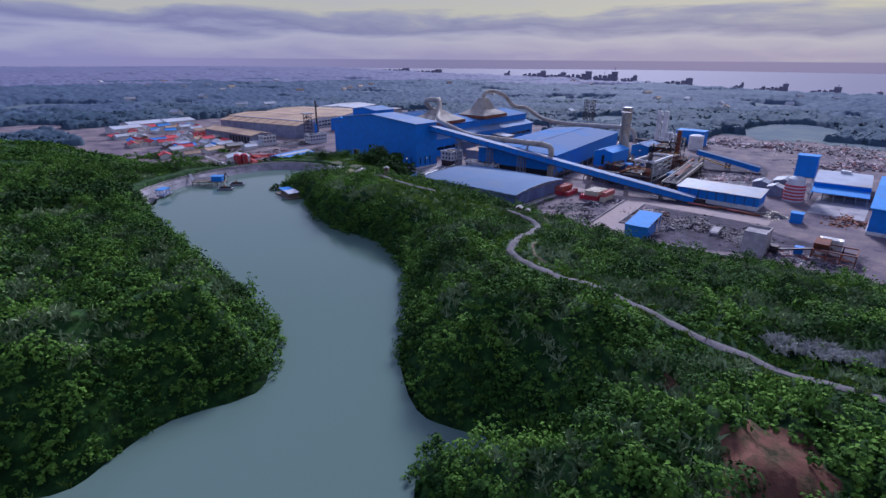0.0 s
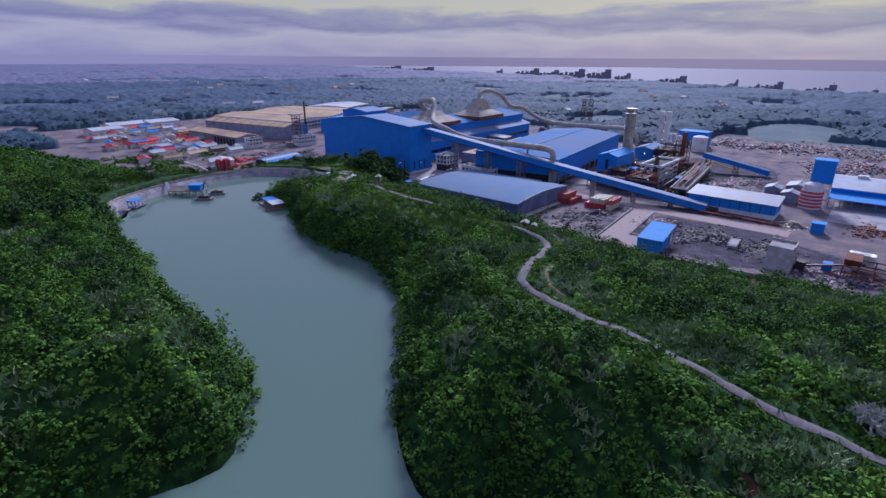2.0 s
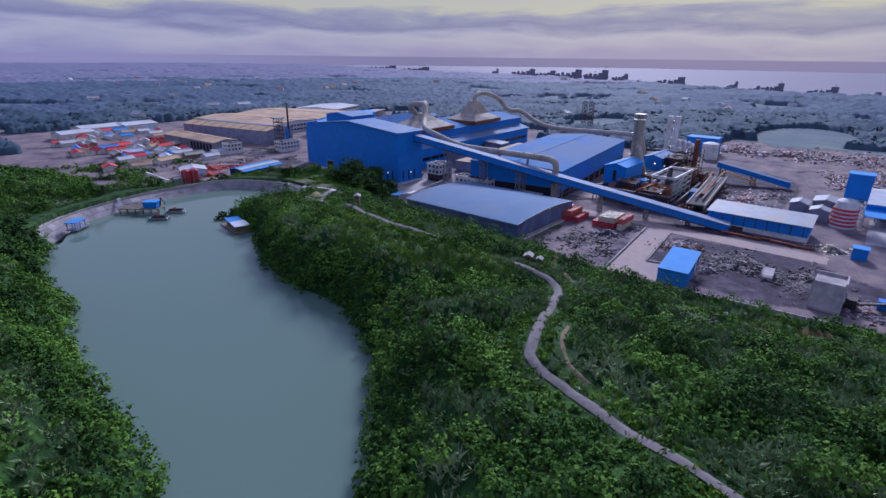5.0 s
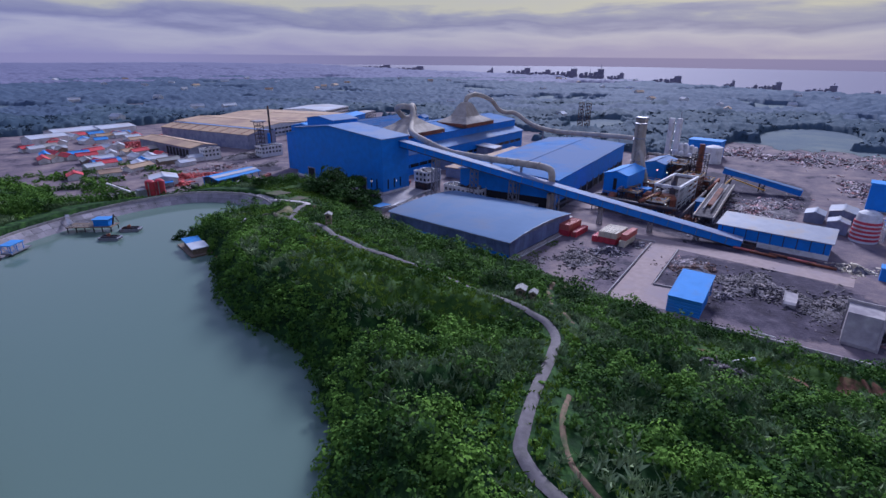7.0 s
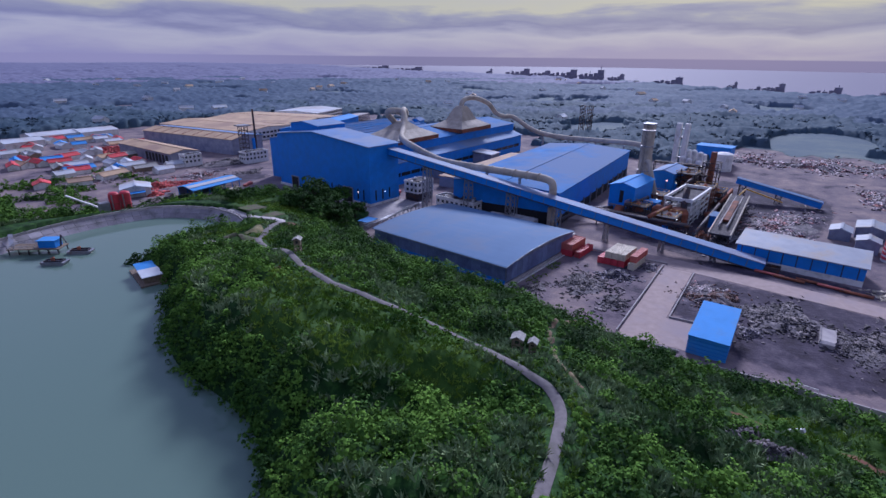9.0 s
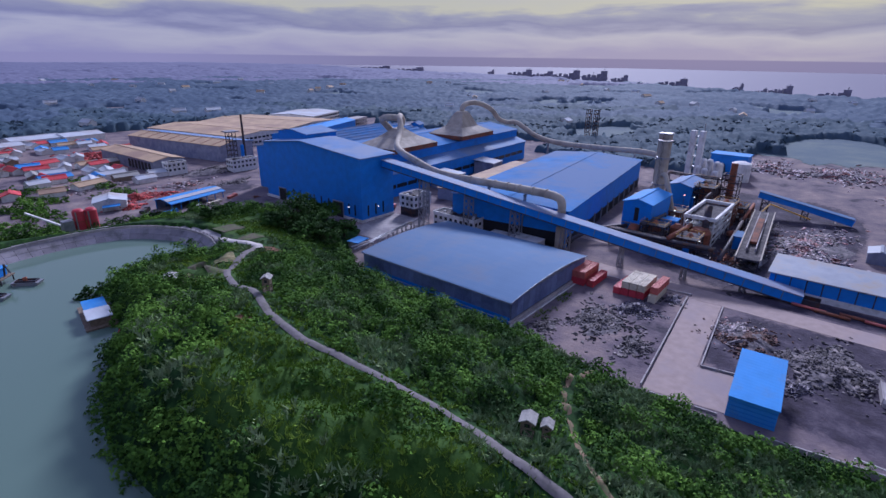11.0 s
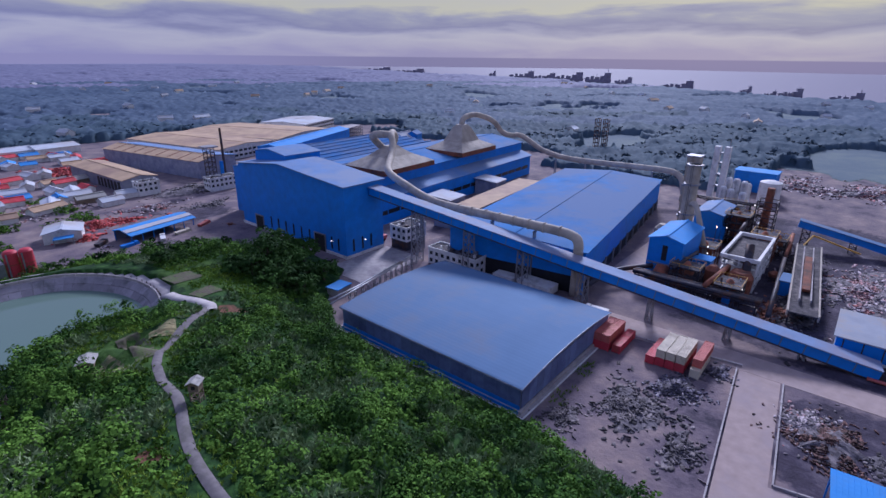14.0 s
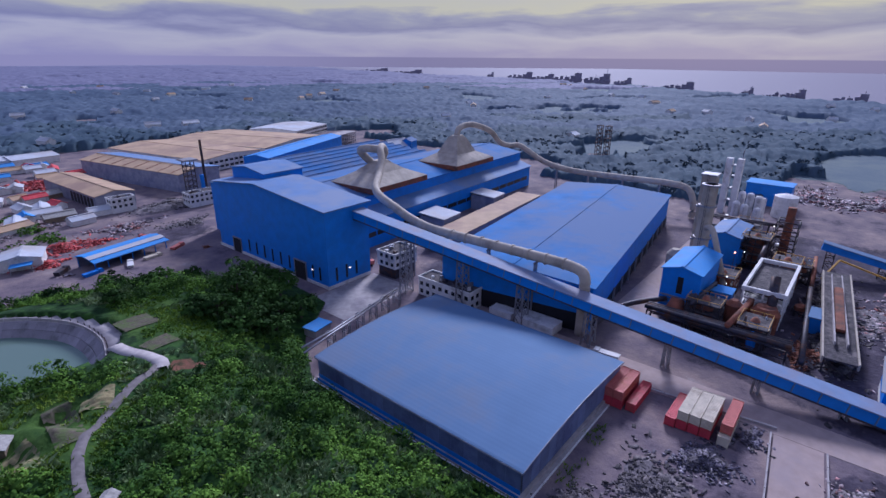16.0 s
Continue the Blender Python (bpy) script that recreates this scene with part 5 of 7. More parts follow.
part("body", a_box(243, 29, 0, 247, 32, 3), "dark_steel", cw)
part("cab", a_box(246.5, 21, 0, 250, 24, 3.4), "blue_wall", cw)
for y in (10, 16.5):
    part("bulb", a_box(255.6, y, 6.6, 256.2, y + 0.7, 7.2), "lamp", cw)
cbk = thing("concrete_block", "pale concrete loading block in the slag yard", "concrete block", 251.2, 53.5, 0, 4)
part("body", prism(bmesh.new(), [(0, -0.2), (10, -0.2), (10, 1.7), (1.2, 1.7), (0, 1.2)], 0, 3.4, "y"), "concrete", cbk)
part("kerb", box(box(bmesh.new(), 0.6, -0.18, -0.2, 10, 0, 2.1), 0.6, 3.4, -0.2, 10, 3.58, 2.1), "concrete", cbk)

# ---- containers ----
def container(x, y, z, material, label, length=12.2):
    ob = thing("shipping_container", label, "container", x, y, z, group="containers in the yard")
    part("body", a_box(0.06, 0.06, 0.12, length - 0.06, 2.38, 2.5), material, ob)
    part("frame", scaffold(bmesh.new(), 0.08, 0.08, length - 0.08, 2.36, 0.0, 2.55, 1, 1, 1, 0.16), material, ob)
    part("door", box(box(bmesh.new(), -0.02, 0.15, 0.2, 0.05, 1.2, 2.4), -0.02, 1.24, 0.2, 0.05, 2.3, 2.4), material, ob)
    rib = finish("corrugation", a_box(0, 0, 0.2, 0.28, 2.42, 2.56), material)
    for k in range(0, int(length / 0.62)):
        o = new("corrugation", rib)
        o.parent, o.location = ob, (0.25 + 0.6 * k, 0.01, 0)
    return ob


for x, y, z, m, lab in ((269, 143.4, 0, "red", "faded red shipping container"), (269, 143.4, 2.6, "orange", "orange-red container stacked on another"), (269, 140.8, 0, "red", "faded red shipping container"), (269, 140.8, 2.6, "orange", "orange-red container stacked on another"),
                        (269.8, 137.6, 0, "red", "faded red shipping container"), (270.6, 128.2, 0, "red", "faded red shipping container"), (271, 125.6, 0, "red", "faded red shipping container"), (271, 125.6, 2.6, "cream", "dusty cream container stacked on a red one"),
                        (271.2, 123.0, 0, "red", "faded red shipping container"), (271.2, 123.0, 2.6, "cream", "dusty cream container stacked on a red one"), (271.4, 120.4, 0, "red", "faded red shipping container"), (271.4, 120.4, 2.6, "cream", "dusty cream container stacked on a red one"),
                        (271, 116.4, 0, "cream", "dusty cream shipping container"), (272.5, 116.4, 2.6, "orange", "orange container stacked on a cream one")):
    container(x, y, z, m, lab)


# ---- heaps ----
def heap(name, label, category, x, y, rx, ry, h, n, material, size, seed, z=0.0, flat=0.5, core="slag"):
    """A heap of loose plates and lumps over a low mound."""
    g = np.random.default_rng(seed)
    ob = thing(name, label, category, x, y, z)
    bm = bmesh.new()
    rows = []
    for s, zz in ((0.85, -0.3), (0.6, h * 0.3), (0.35, h * 0.6), (0.1, h * 0.75)):
        rows.append([bm.verts.new((rx * s * (1 + 0.3 * math.sin(3 * a + seed) + 0.15 * math.sin(7 * a + 2 * seed)) * math.cos(a), ry * s * (1 + 0.3 * math.cos(2 * a + seed) + 0.15 * math.cos(5 * a)) * math.sin(a), zz + g.uniform(-0.1, 0.1) * h)) for a in np.linspace(0, 6.2832, 25)[:-1]])
    for a, b in zip(rows, rows[1:]):
        for i in range(24):
            bm.faces.new((a[i], a[(i + 1) % 24], b[(i + 1) % 24], b[i]))
    bm.faces.new(rows[-1])
    part("mound", bm, core, ob)
    n = int(n * 1.9)
    size = size * 0.72
    r, th = np.abs(g.normal(0, 0.52, n)), g.random(n) * 6.2832
    wob = 1 + 0.35 * np.sin(3 * th + seed) + 0.2 * np.sin(5 * th + 2 * seed)
    c = np.stack([rx * wob * r * np.cos(th), ry * wob * r * np.sin(th), np.clip(h * (0.8 - r), 0, None) * 0.9 + 0.06], 1)
    unit = np.array([(sx, sy, sz) for sz in (-1, 1) for sx, sy in ((-1, -1), (1, -1), (1, 1), (-1, 1))], float) / 2
    dims = size * np.stack([g.uniform(0.5, 2.4, n), g.uniform(0.4, 1.3, n), g.uniform(0.12, flat, n)], 1)
    a, b_, c_ = g.uniform(0, 6.28, n), g.normal(0, 0.35, n), g.normal(0, 0.35, n)
    v = unit[None] * dims[:, None]
    x1, y1 = v[..., 0] * np.cos(a)[:, None] - v[..., 1] * np.sin(a)[:, None], v[..., 0] * np.sin(a)[:, None] + v[..., 1] * np.cos(a)[:, None]
    z1 = v[..., 2] + x1 * np.sin(b_)[:, None] + y1 * np.sin(c_)[:, None]
    v = np.stack([x1, y1, z1], -1) + c[:, None]
    q = np.array(((3, 2, 1, 0), (4, 5, 6, 7), (0, 1, 5, 4), (1, 2, 6, 5), (2, 3, 7, 6), (3, 0, 4, 7)))
    f = (np.arange(n)[:, None, None] * 8 + q[None]).reshape(-1, 4)
    o = tagged(new("rubble", raw("rubble", v.reshape(-1, 3), f, material)), kind="stuff")
    o.parent = ob
    return ob


heap("scrap_heap", "heap of grey and white scrap plates by the containers", "scrap heap", 263.5, 119.5, 6.5, 6.5, 1.8, 620, "scrap_dark", 0.9, 1)
heap("scrap_heap", "low heap of scrap along the yard wall", "scrap heap", 278.5, 113, 4.5, 3, 1.2, 260, "scrap_dark", 0.8, 2)
heap("scrap_heap", "rust-brown heap of scrap iron beside the blue shed", "scrap heap", 263, 87, 9.5, 6.5, 2.4, 900, "scrap_rust", 0.9, 3)
heap("scrap_heap", "dark scrap strewn along the cross road", "scrap heap", 268, 92, 10, 5, 0.9, 320, "scrap", 0.8, 4)
heap("slag_heap", "broken grey slag spread over the yard", "slag heap", 248, 125, 12, 10, 0.6, 260, "slag", 1.1, 5)
heap("slag_heap", "broken grey slag spread over the yard", "slag heap", 240, 112, 9, 5, 0.5, 160, "slag", 1.0, 6)
heap("slag_heap", "dark slag dump behind the small blue shed", "slag heap", 262, 66, 16, 12, 1.4, 360, "slag", 1.2, 7)
heap("slag_heap", "dark slag dump in the open yard", "slag heap", 262, 42, 14, 8, 1.2, 260, "slag", 1.2, 8)
heap("slag_heap", "dark slag ground with pale lumps", "slag heap", 370, 84, 34, 16, 1.5, 900, "scrap", 1.4, 9)
heap("slag_heap", "dark slag ground below the ramp", "slag heap", 340, 100, 16, 6, 1.0, 300, "slag", 1.2, 10)
for x, y, rx, ry, sd in ((184, 64, 2.6, 3.4, 71), (179.5, 60, 2.2, 2.6, 72), (182.6, 57, 1.8, 2.0, 73)):
    heap("rock_heap", "low heap of grey stones on the green slope", "rock heap", x, y, rx, ry, 1.3, 130, "slag", 0.9, sd, height(x, y) + 0.5)
heap("scrap_heap", "black heap of scrap beside the blue shed", "scrap heap", 246.5, 73.5, 3.6, 2.8, 1.5, 220, "scrap_dark", 0.8, 74)
heap("timber_pile", "untidy pile of pale boards by the silo", "timber pile", 304, 41, 5, 6, 3.0, 300, "cream", 1.0, 11)
heap("scrap_heap", "scrap around the crusher plant", "scrap heap", 244, 20, 8, 13, 1.0, 380, "scrap", 1.0, 12)
heap("ore_heap", "reddish ore heap by the hangar yard", "ore heap", 318, 12, 12, 8, 1.6, 260, "rust", 1.1, 13)
for k, (x, y, rx, ry) in enumerate(((560, 128, 26, 20), (565, 85, 30, 24), (575, 40, 34, 24), (560, 0, 30, 18), (470, 45, 20, 10), (500, 20, 24, 16))):
    heap("scrap_heap", "wide field of light and red crushed scrap", "scrap heap", x, y, rx, ry, 3.0, 900, "scrap", 2.0, 20 + k)

heap("slag_heap", "black slag strewn under the charging ramp", "slag heap", 352, 104, 30, 6, 1.0, 600, "slag", 1.2, 61)
heap("scrap_heap", "dark scrap and rusty offcuts beside the kiln works", "scrap heap", 330, 108, 9, 5, 1.2, 300, "rust", 1.0, 62)
heap("slag_heap", "black slag spread past the furnace frame", "slag heap", 395, 106, 18, 6, 1.3, 420, "slag", 1.2, 63)
heap("scrap_heap", "grey stones tipped in the fenced yard", "scrap heap", 247, 128, 7, 6, 0.6, 320, "slag", 0.7, 64)
heap("scrap_heap", "grey stones tipped along the warehouse wall", "scrap heap", 234, 137, 6, 4, 0.6, 220, "slag", 0.7, 65)
heap("slag_heap", "dark slag tipped in the open yard", "slag heap", 262, 72, 12, 8, 0.8, 380, "slag", 0.8, 66)
heap("slag_heap", "dark slag and stones in the open yard", "slag heap", 258, 48, 13, 9, 0.8, 380, "slag", 0.8, 67)

# ---- north-west yard, mills and village ----
mill = thing("rolling_mill", "long rolling mill with a dusty tan roof and blue strip", "factory hall", 305, 457, -2, 12)
gable_shed(mill, 32, 112, 12, 14.5, "grey_sheet", "tan_roof", along="y", at=0.4)
part("roof_strip", prism(bmesh.new(), [(14, 14.9), (33, 12.3), (33, 12.8), (14, 15.4)], -1, 113, "y"), "blue_roof", mill, "blue sheet roof strip")
for k in range(8):
    part("roof_seam", prism(bmesh.new(), [(0.2, 12.5), (12.2, 14.85), (12.2, 15.0), (0.2, 12.65)], 8 + 13 * k, 8.8 + 13 * k, "y"), "rust", mill)
for (x, y, lx, ly, tr, h, wm, rm, lab) in ((345, 505, 60, 120, 12, 10, "white", "tan_roof", "wide factory block with a dusty tan roof"), (410, 520, 90, 118, 20, 10, "white", "tan_roof", "wide factory block with a dusty tan roof"),
                                          (378, 466, 128, 22, 24, 12, "blue_wall", "blue_bright", "long bright blue storage hall"), (500, 600, 70, 60, 24, 9, "white", "white_roof", "pale roofed works hall at the forest edge")):
    ob = thing("factory_block", lab, "factory hall", x, y, -2, tr, group="factory blocks")
    gable_shed(ob, lx, ly, h, h + 2, wm, rm, along="y" if ly > lx else "x")
    if wm == "white":
        w = finish("window", a_box(0, -0.12, 0, 3.4, -0.02, 1.8), "glass")
        for k in range(int(lx // 5)):
            for z in (2, 6):
                o = new("window", w)
                o.parent, o.location = ob, (1 + 5 * k, 0, z)
# rows of low blue bays behind the smelter
for k in range(9):
    ob = thing("blue_bay", "low blue bay with a sharp roof ridge", "factory hall", 318 + 6 * k, 345 + 11.5 * k, -2, 5, group="blue bays")
    gable_shed(ob, 150 - 4 * k, 10.8, 13, 16, "blue_wall", "blue_dusty", along="x", over=0.3)
fr_ = thing("frame_building", "unfinished concrete frame building of three floors", "building", 500, 528, -2, 20)
part("frame", scaffold(bmesh.new(), 0, 0, 34, 14, 0, 11, 8, 3, 3, 0.7), "concrete", fr_)
for z in (3.6, 7.3, 10.9):
    part("floor_slab", a_box(-0.4, -0.4, z, 34.4, 14.4, z + 0.4), "concrete", fr_)
for i in range(10):
    rr = random.Random(100 + i)
    x, y = rr.uniform(440, 530), rr.uniform(330, 470)
    ob = thing("plant_house", "small dusty blue plant house", "plant building", x, y, -2, rr.uniform(0, 30), group="small plant houses")
    gable_shed(ob, rr.uniform(12, 26), rr.uniform(9, 15), rr.uniform(6, 11), 12, "blue_wall", rr.choice(["blue_dusty", "white_roof", "tan_roof"]), along="x")
tt = thing("twin_towers", "pair of slim dark lattice towers beyond the halls", "tower", 605, 292)
for yy in (-4, 4):
    part("lattice", scaffold(bmesh.new(), -2, yy - 2, 2, yy + 2, 0, 29, 1, 1, 8, 0.5), "dark_steel", tt)
gs = thing("grey_store", "grey store shed with an open columned side", "shed", 253, 452, -2, 3)
gable_shed(gs, 22, 82, 8, 10, "grey_sheet", "tan_roof", along="y")
for k in range(7):
    # Each bay's shade is a black sheet laid on the wall.
    part("opening", a_box(-0.12, 4 + 5 * k, 0.3, -0.02, 7.6 + 5 * k, 6.5), "black", gs)
office(256, 437, 13, 8, -2, 6, "white two-storey office house by the store shed")
office(291, 415, 19, 9, -2, 6, "long low white workshop below the lattice mast")
mt = thing("lattice_mast", "dark lattice mast with a platform and thin chimney", "mast", 300, 430, -2)
part("lattice", scaffold(bmesh.new(), -2.5, -2.5, 2.5, 2.5, 0, 26, 1, 1, 8, 0.4), "dark_steel", mt)
part("platform", a_box(-4.5, -4.5, 26, 4.5, 4.5, 26.8), "steel", mt)
part("flue", drum(bmesh.new(), 8, -3, 0, 38, 0.9, 0.7), "dark_steel", mt)
part("flue", drum(bmesh.new(), 5, -5, 0, 17, 1.2), "blue_wall", mt)
ws = thing("workshop_shed", "pale roofed workshop shed", "shed", 191, 376, -2, -20)
gable_shed(ws, 15, 14, 5, 6.6, "white", "white_roof", along="y", over=0.6)
part("lean_to", prism(bmesh.new(), [(4, 3.2), (12, 3.6), (12, 3.9), (4, 3.5)], -5, -0.1, "y"), "blue_bright", ws)
part("lean_to_post", box(box(bmesh.new(), 4.2, -4.8, 0, 4.5, -4.5, 3.3), 11.5, -4.8, 0, 11.8, -4.5, 3.5), "steel", ws)
os_ = thing("vehicle_shed", "open vehicle shed with a long pale blue roof", "shed", 217, 345, -2, 12)
part("roof", prism(bmesh.new(), [(-0.5, 4.9), (7.5, 6.8), (13.5, 5.6), (13.5, 5.9), (7.5, 7.1), (-0.5, 5.2)], -0.5, 34, "x"), "blue_bright", os_, "pale blue sheet roof")
part("roof_strip", prism(bmesh.new(), [(2.5, 6.0), (5.5, 6.7), (5.5, 6.95), (2.5, 6.25)], -0.6, 34.1, "x"), "white_roof", os_)
for k in range(7):
    part("post", a_box(5.4 * k, 0.2, 0, 5.4 * k + 0.3, 0.5, 5.0), "blue_wall", os_)
    part("post", a_box(5.4 * k, 12.5, 0, 5.4 * k + 0.3, 12.8, 5.7), "blue_wall", os_)
part("back_wall", a_box(0, 12.9, 0, 33, 13.1, 5.5), "grey_sheet", os_)


def truck(x, y, z, turn, body, label):
    ob = thing("truck", label, "truck", x, y, z, turn, group="trucks")
    part("chassis", a_box(0, 0.3, 0.7, 7.5, 2.1, 1.1), "dark_steel", ob)
    part("tipper_body", prism(bmesh.new(), [(0, 1.15), (5.2, 1.15), (5.6, 2.7), (-0.4, 2.7)], 0.05, 2.35, "y"), body, ob)
    c_ = part("cab", prism(bmesh.new(), [(5.7, 0.7), (7.6, 0.7), (7.6, 1.9), (7.2, 3.0), (5.7, 3.0)], 0.1, 2.3, "y"), body, ob)
    part("windscreen", prism(bmesh.new(), [(7.58, 1.95), (7.64, 1.95), (7.28, 2.85), (7.22, 2.85)], 0.3, 2.1, "y"), "glass", c_)
    for wx in (1.0, 2.3, 6.5):
        for wy in (0.1, 2.05):
            part("wheel", tube(bmesh.new(), [((wx, wy, 0.5), 0.5), ((wx, wy + 0.3, 0.5), 0.5)], 12), "black", ob)
    return ob


truck(250, 346, -2, 30, "orange", "orange tipper lorry standing in the dirt yard")
truck(236, 342, -2, 10, "cream", "dusty cream tipper lorry by the open shed")
truck(229, 338, -2, 70, "white", "dusty white tipper lorry by the open shed")
truck(212, 341, -2, 15, "blue_wall", "blue flatbed lorry in the dirt yard")
truck(206, 352, -2, 45, "dark_steel", "dark lorry among parked machines")
truck(290.5, 150, 0.08, 95, "white", "white tank lorry on the works road")
truck(296, 262, 0.08, 160, "orange", "orange loader under the plant office")
truck(252, 372, -2, 120, "orange", "orange tipper lorry in the dirt yard")
heap("rebar_pile", "long bright rust-red pile of steel bars", "steel pile", 217, 392, 12, 9, 2.5, 420, "red_steel", 1.6, 31, -2)
heap("rebar_pile", "rust-red pile of steel bars by the open shed", "steel pile", 207, 372, 9, 8, 2.0, 320, "red_steel", 1.5, 32, -2)
heap("rebar_pile", "rust-red pile of steel bars behind the open shed", "steel pile", 232, 388, 9, 5, 1.6, 200, "red_steel", 1.4, 33, -2)
heap("scrap_heap", "brown pile of scrap frames by the tall hall", "scrap heap", 261, 338, 5, 8, 2.4, 240, "rust", 1.3, 34, -2)
heap("scrap_heap", "parked machine parts and scrap in the dirt yard", "scrap heap", 208, 350, 8, 6, 1.2, 240, "scrap", 1.3, 35, -2)
heap("slag_heap", "dark coal and slag heaps below the mill", "slag heap", 285, 432, 22, 14, 3.0, 420, "slag", 1.4, 36, -2)
heap("slag_heap", "grey rubble heaps before the tall hall", "slag heap", 275, 385, 16, 12, 1.4, 420, "slag", 1.4, 37, -2)
heap("scrap_heap", "scrap piles behind the vehicle shed", "scrap heap", 250, 405, 16, 10, 1.6, 400, "scrap", 1.5, 38, -2)
heap("steel_stock", "stock of red and blue steel sections", "steel stock", 258, 550, 24, 20, 2.4, 420, "red_steel", 3.0, 39, -2)
heap("scrap_heap", "light rubble among the workers' sheds", "scrap heap", 210, 440, 22, 14, 1.4, 460, "scrap", 1.5, 40, -2)
TOP = 14.2
si2 = thing("cement_silos", "pair of tall red cement silos with a conveyor arm", "silo", 170, 322, 0)
for dx, dy in ((0, 0), (4.3, -1.2)):
    part("shell", tube(bmesh.new(), [((dx, dy, -2.4), 2.15), ((dx, dy, TOP), 2.2), ((dx, dy, TOP + 0.7), 1.6), ((dx, dy, TOP + 1), 0.5)], 20), "red", si2, "smooth red shell")
    part("band", drum(bmesh.new(), dx, dy, 9.9, 10.1, 2.26), "rust", si2)
    part("ladder", beam(bmesh.new(), (dx - 1.5, dy - 1.9, -2), (dx - 1.5, dy - 1.9, TOP), 0.5, 0.12), "steel", si2)
part("mixer", a_box(-6.5, -2, -1, -2.6, 2, 11), "steel", si2, "grey mixer housing")
part("arm", beam(bmesh.new(), (-5, 2, 8), (-15, 13, 14), 1.0, 0.6), "white", si2)
rr = random.Random(9)
for k in range(58):
    x, y = rr.uniform(172, 285), rr.uniform(420, 640)
    if 246 < x and 430 < y < 545:
        x = rr.uniform(178, 245)
    roof = rr.choice(["white_roof", "white_roof", "tan_roof", "red_roof", "red_roof", "red_roof", "blue_bright", "thatch"])
    ob = thing("workers_shed", {"white_roof": "long low shed with a pale sheet roof", "tan_roof": "low shed with a dusty brown roof", "red_roof": "low shed with a bright red roof", "blue_bright": "low shed with a blue roof", "thatch": "low shed with a grey roof"}[roof], "shed", x, y, height(x, y) - 0.1, rr.choice([0, 12, 12, 80, 100]) + rr.uniform(-6, 6), group="workers' sheds")
    gable_shed(ob, rr.uniform(9, 18), rr.uniform(6, 9), 3, 4.6, "white" if roof != "thatch" else "wood", roof, along="x", over=0.5)
for x, y, lx, ly, tr in ((216, 640, 40, 24, 8), (255, 640, 34, 26, 8), (190, 610, 30, 18, 12)):
    ob = thing("white_store", "large store with a white sheet roof", "store", x, y, -2, tr, group="white stores")
    gable_shed(ob, lx, ly, 5.5, 7.5, "white", "white_roof", along="x")

# ---- dam ----
DAM = curve_points(DAM_LINE, 6)
dd = np.gradient(DAM, axis=0)
dd /= np.linalg.norm(dd, axis=1)[:, None]
dn = np.stack([-dd[:, 1], dd[:, 0]], 1)
if signed(LAKE, DAM[20:21, 0] + dn[20:21, 0] * 6, DAM[20:21, 1] + dn[20:21, 1] * 6)[0] > 0:
    dn = -dn
dam = thing("dam", "curved concrete-faced dam with a road and parapet", "dam", kind="structure")
CREST = 12.8
road_v, road_f = [], []
for p, n_ in zip(DAM, dn):
    road_v += [(*(p + n_ * 0.6), CREST), (*(p - n_ * 5.4), CREST), (*(p - n_ * 9.5), CREST - 3.4), (*(p + n_ * 0.6), CREST - 3)]
for i in range(len(DAM) - 1):
    a = i * 4
    road_f += [(a, a + 1, a + 5, a + 4), (a + 1, a + 2, a + 6, a + 5), (a + 3, a, a + 4, a + 7)]
o = new("crest_road", raw("crest_road", np.array(road_v), np.array(road_f), "concrete"))
o.parent = dam
for i in range(len(DAM) - 1):
    for j, (u0, u1, z0, z1) in enumerate(((0.7, 2.7, CREST - 0.1, 11.2), (2.8, 5.4, 11.1, 8.6))):
        bm = bmesh.new()
        q = []
        for s, i2 in ((0.012, i), (0.988, i)):
            p, n_ = DAM[i2] * (1 - s) + DAM[i2 + 1] * s, dn[i2] * (1 - s) + dn[i2 + 1] * s
            q.append([(*(p + n_ * u0), z0), (*(p + n_ * u1), z1)])
        top = [Vector(v) for v in (q[0][0], q[0][1], q[1][1], q[1][0])]
        vt = [bm.verts.new(v) for v in top]
        vb = [bm.verts.new(v - Vector((0, 0, 0.9))) for v in top]
        bm.faces.new(vt)
        bm.faces.new(vb[::-1])
        for k in range(4):
            bm.faces.new((vt[k], vb[k], vb[(k + 1) % 4], vt[(k + 1) % 4]))
        bmesh.ops.recalc_face_normals(bm, faces=bm.faces)
        part("face_slab", bm, "dam_slab", dam)
    a, b = DAM[i] + dn[i] * 0.35, DAM[i + 1] + dn[i + 1] * 0.35
    part("parapet", beam(bmesh.new(), (*(a * 0.985 + b * 0.015), CREST + 0.45), (*(b * 0.985 + a * 0.015), CREST + 0.45), 0.3, 0.9), "concrete", dam)
    part("railing_post", beam(bmesh.new(), (*(DAM[i] - dn[i] * 0.2), CREST), (*(DAM[i] - dn[i] * 0.2), CREST + 1.3), 0.18), "dark_steel", dam)
ribbon([(190.4, 249), (191.4, 242), (193.2, 235), (195, 228.8), (193.6, 225.2)], 3.8, 0.12, "road", "concrete", "pale concrete ramp from the dam crest to the track", "road", True)

# ---- on the water ----
pf = thing("pump_platform", "steel pump platform on piles with a blue cabin", "platform", 120.5, 278, WATER, -46)
part("deck", a_box(0, 0, 1.8, 17, 6, 2.1), "wood", pf)
for k in range(6):
    for yy in (0.3, 5.5):
        part("pile", drum(bmesh.new(), 0.5 + 3.2 * k, yy, -3, 1.8, 0.2, None, 8), "dark_steel", pf)
cb = part("cabin", a_box(10, 1, 2.1, 15.5, 5, 4.6), "blue_wall", pf, "blue pump cabin")
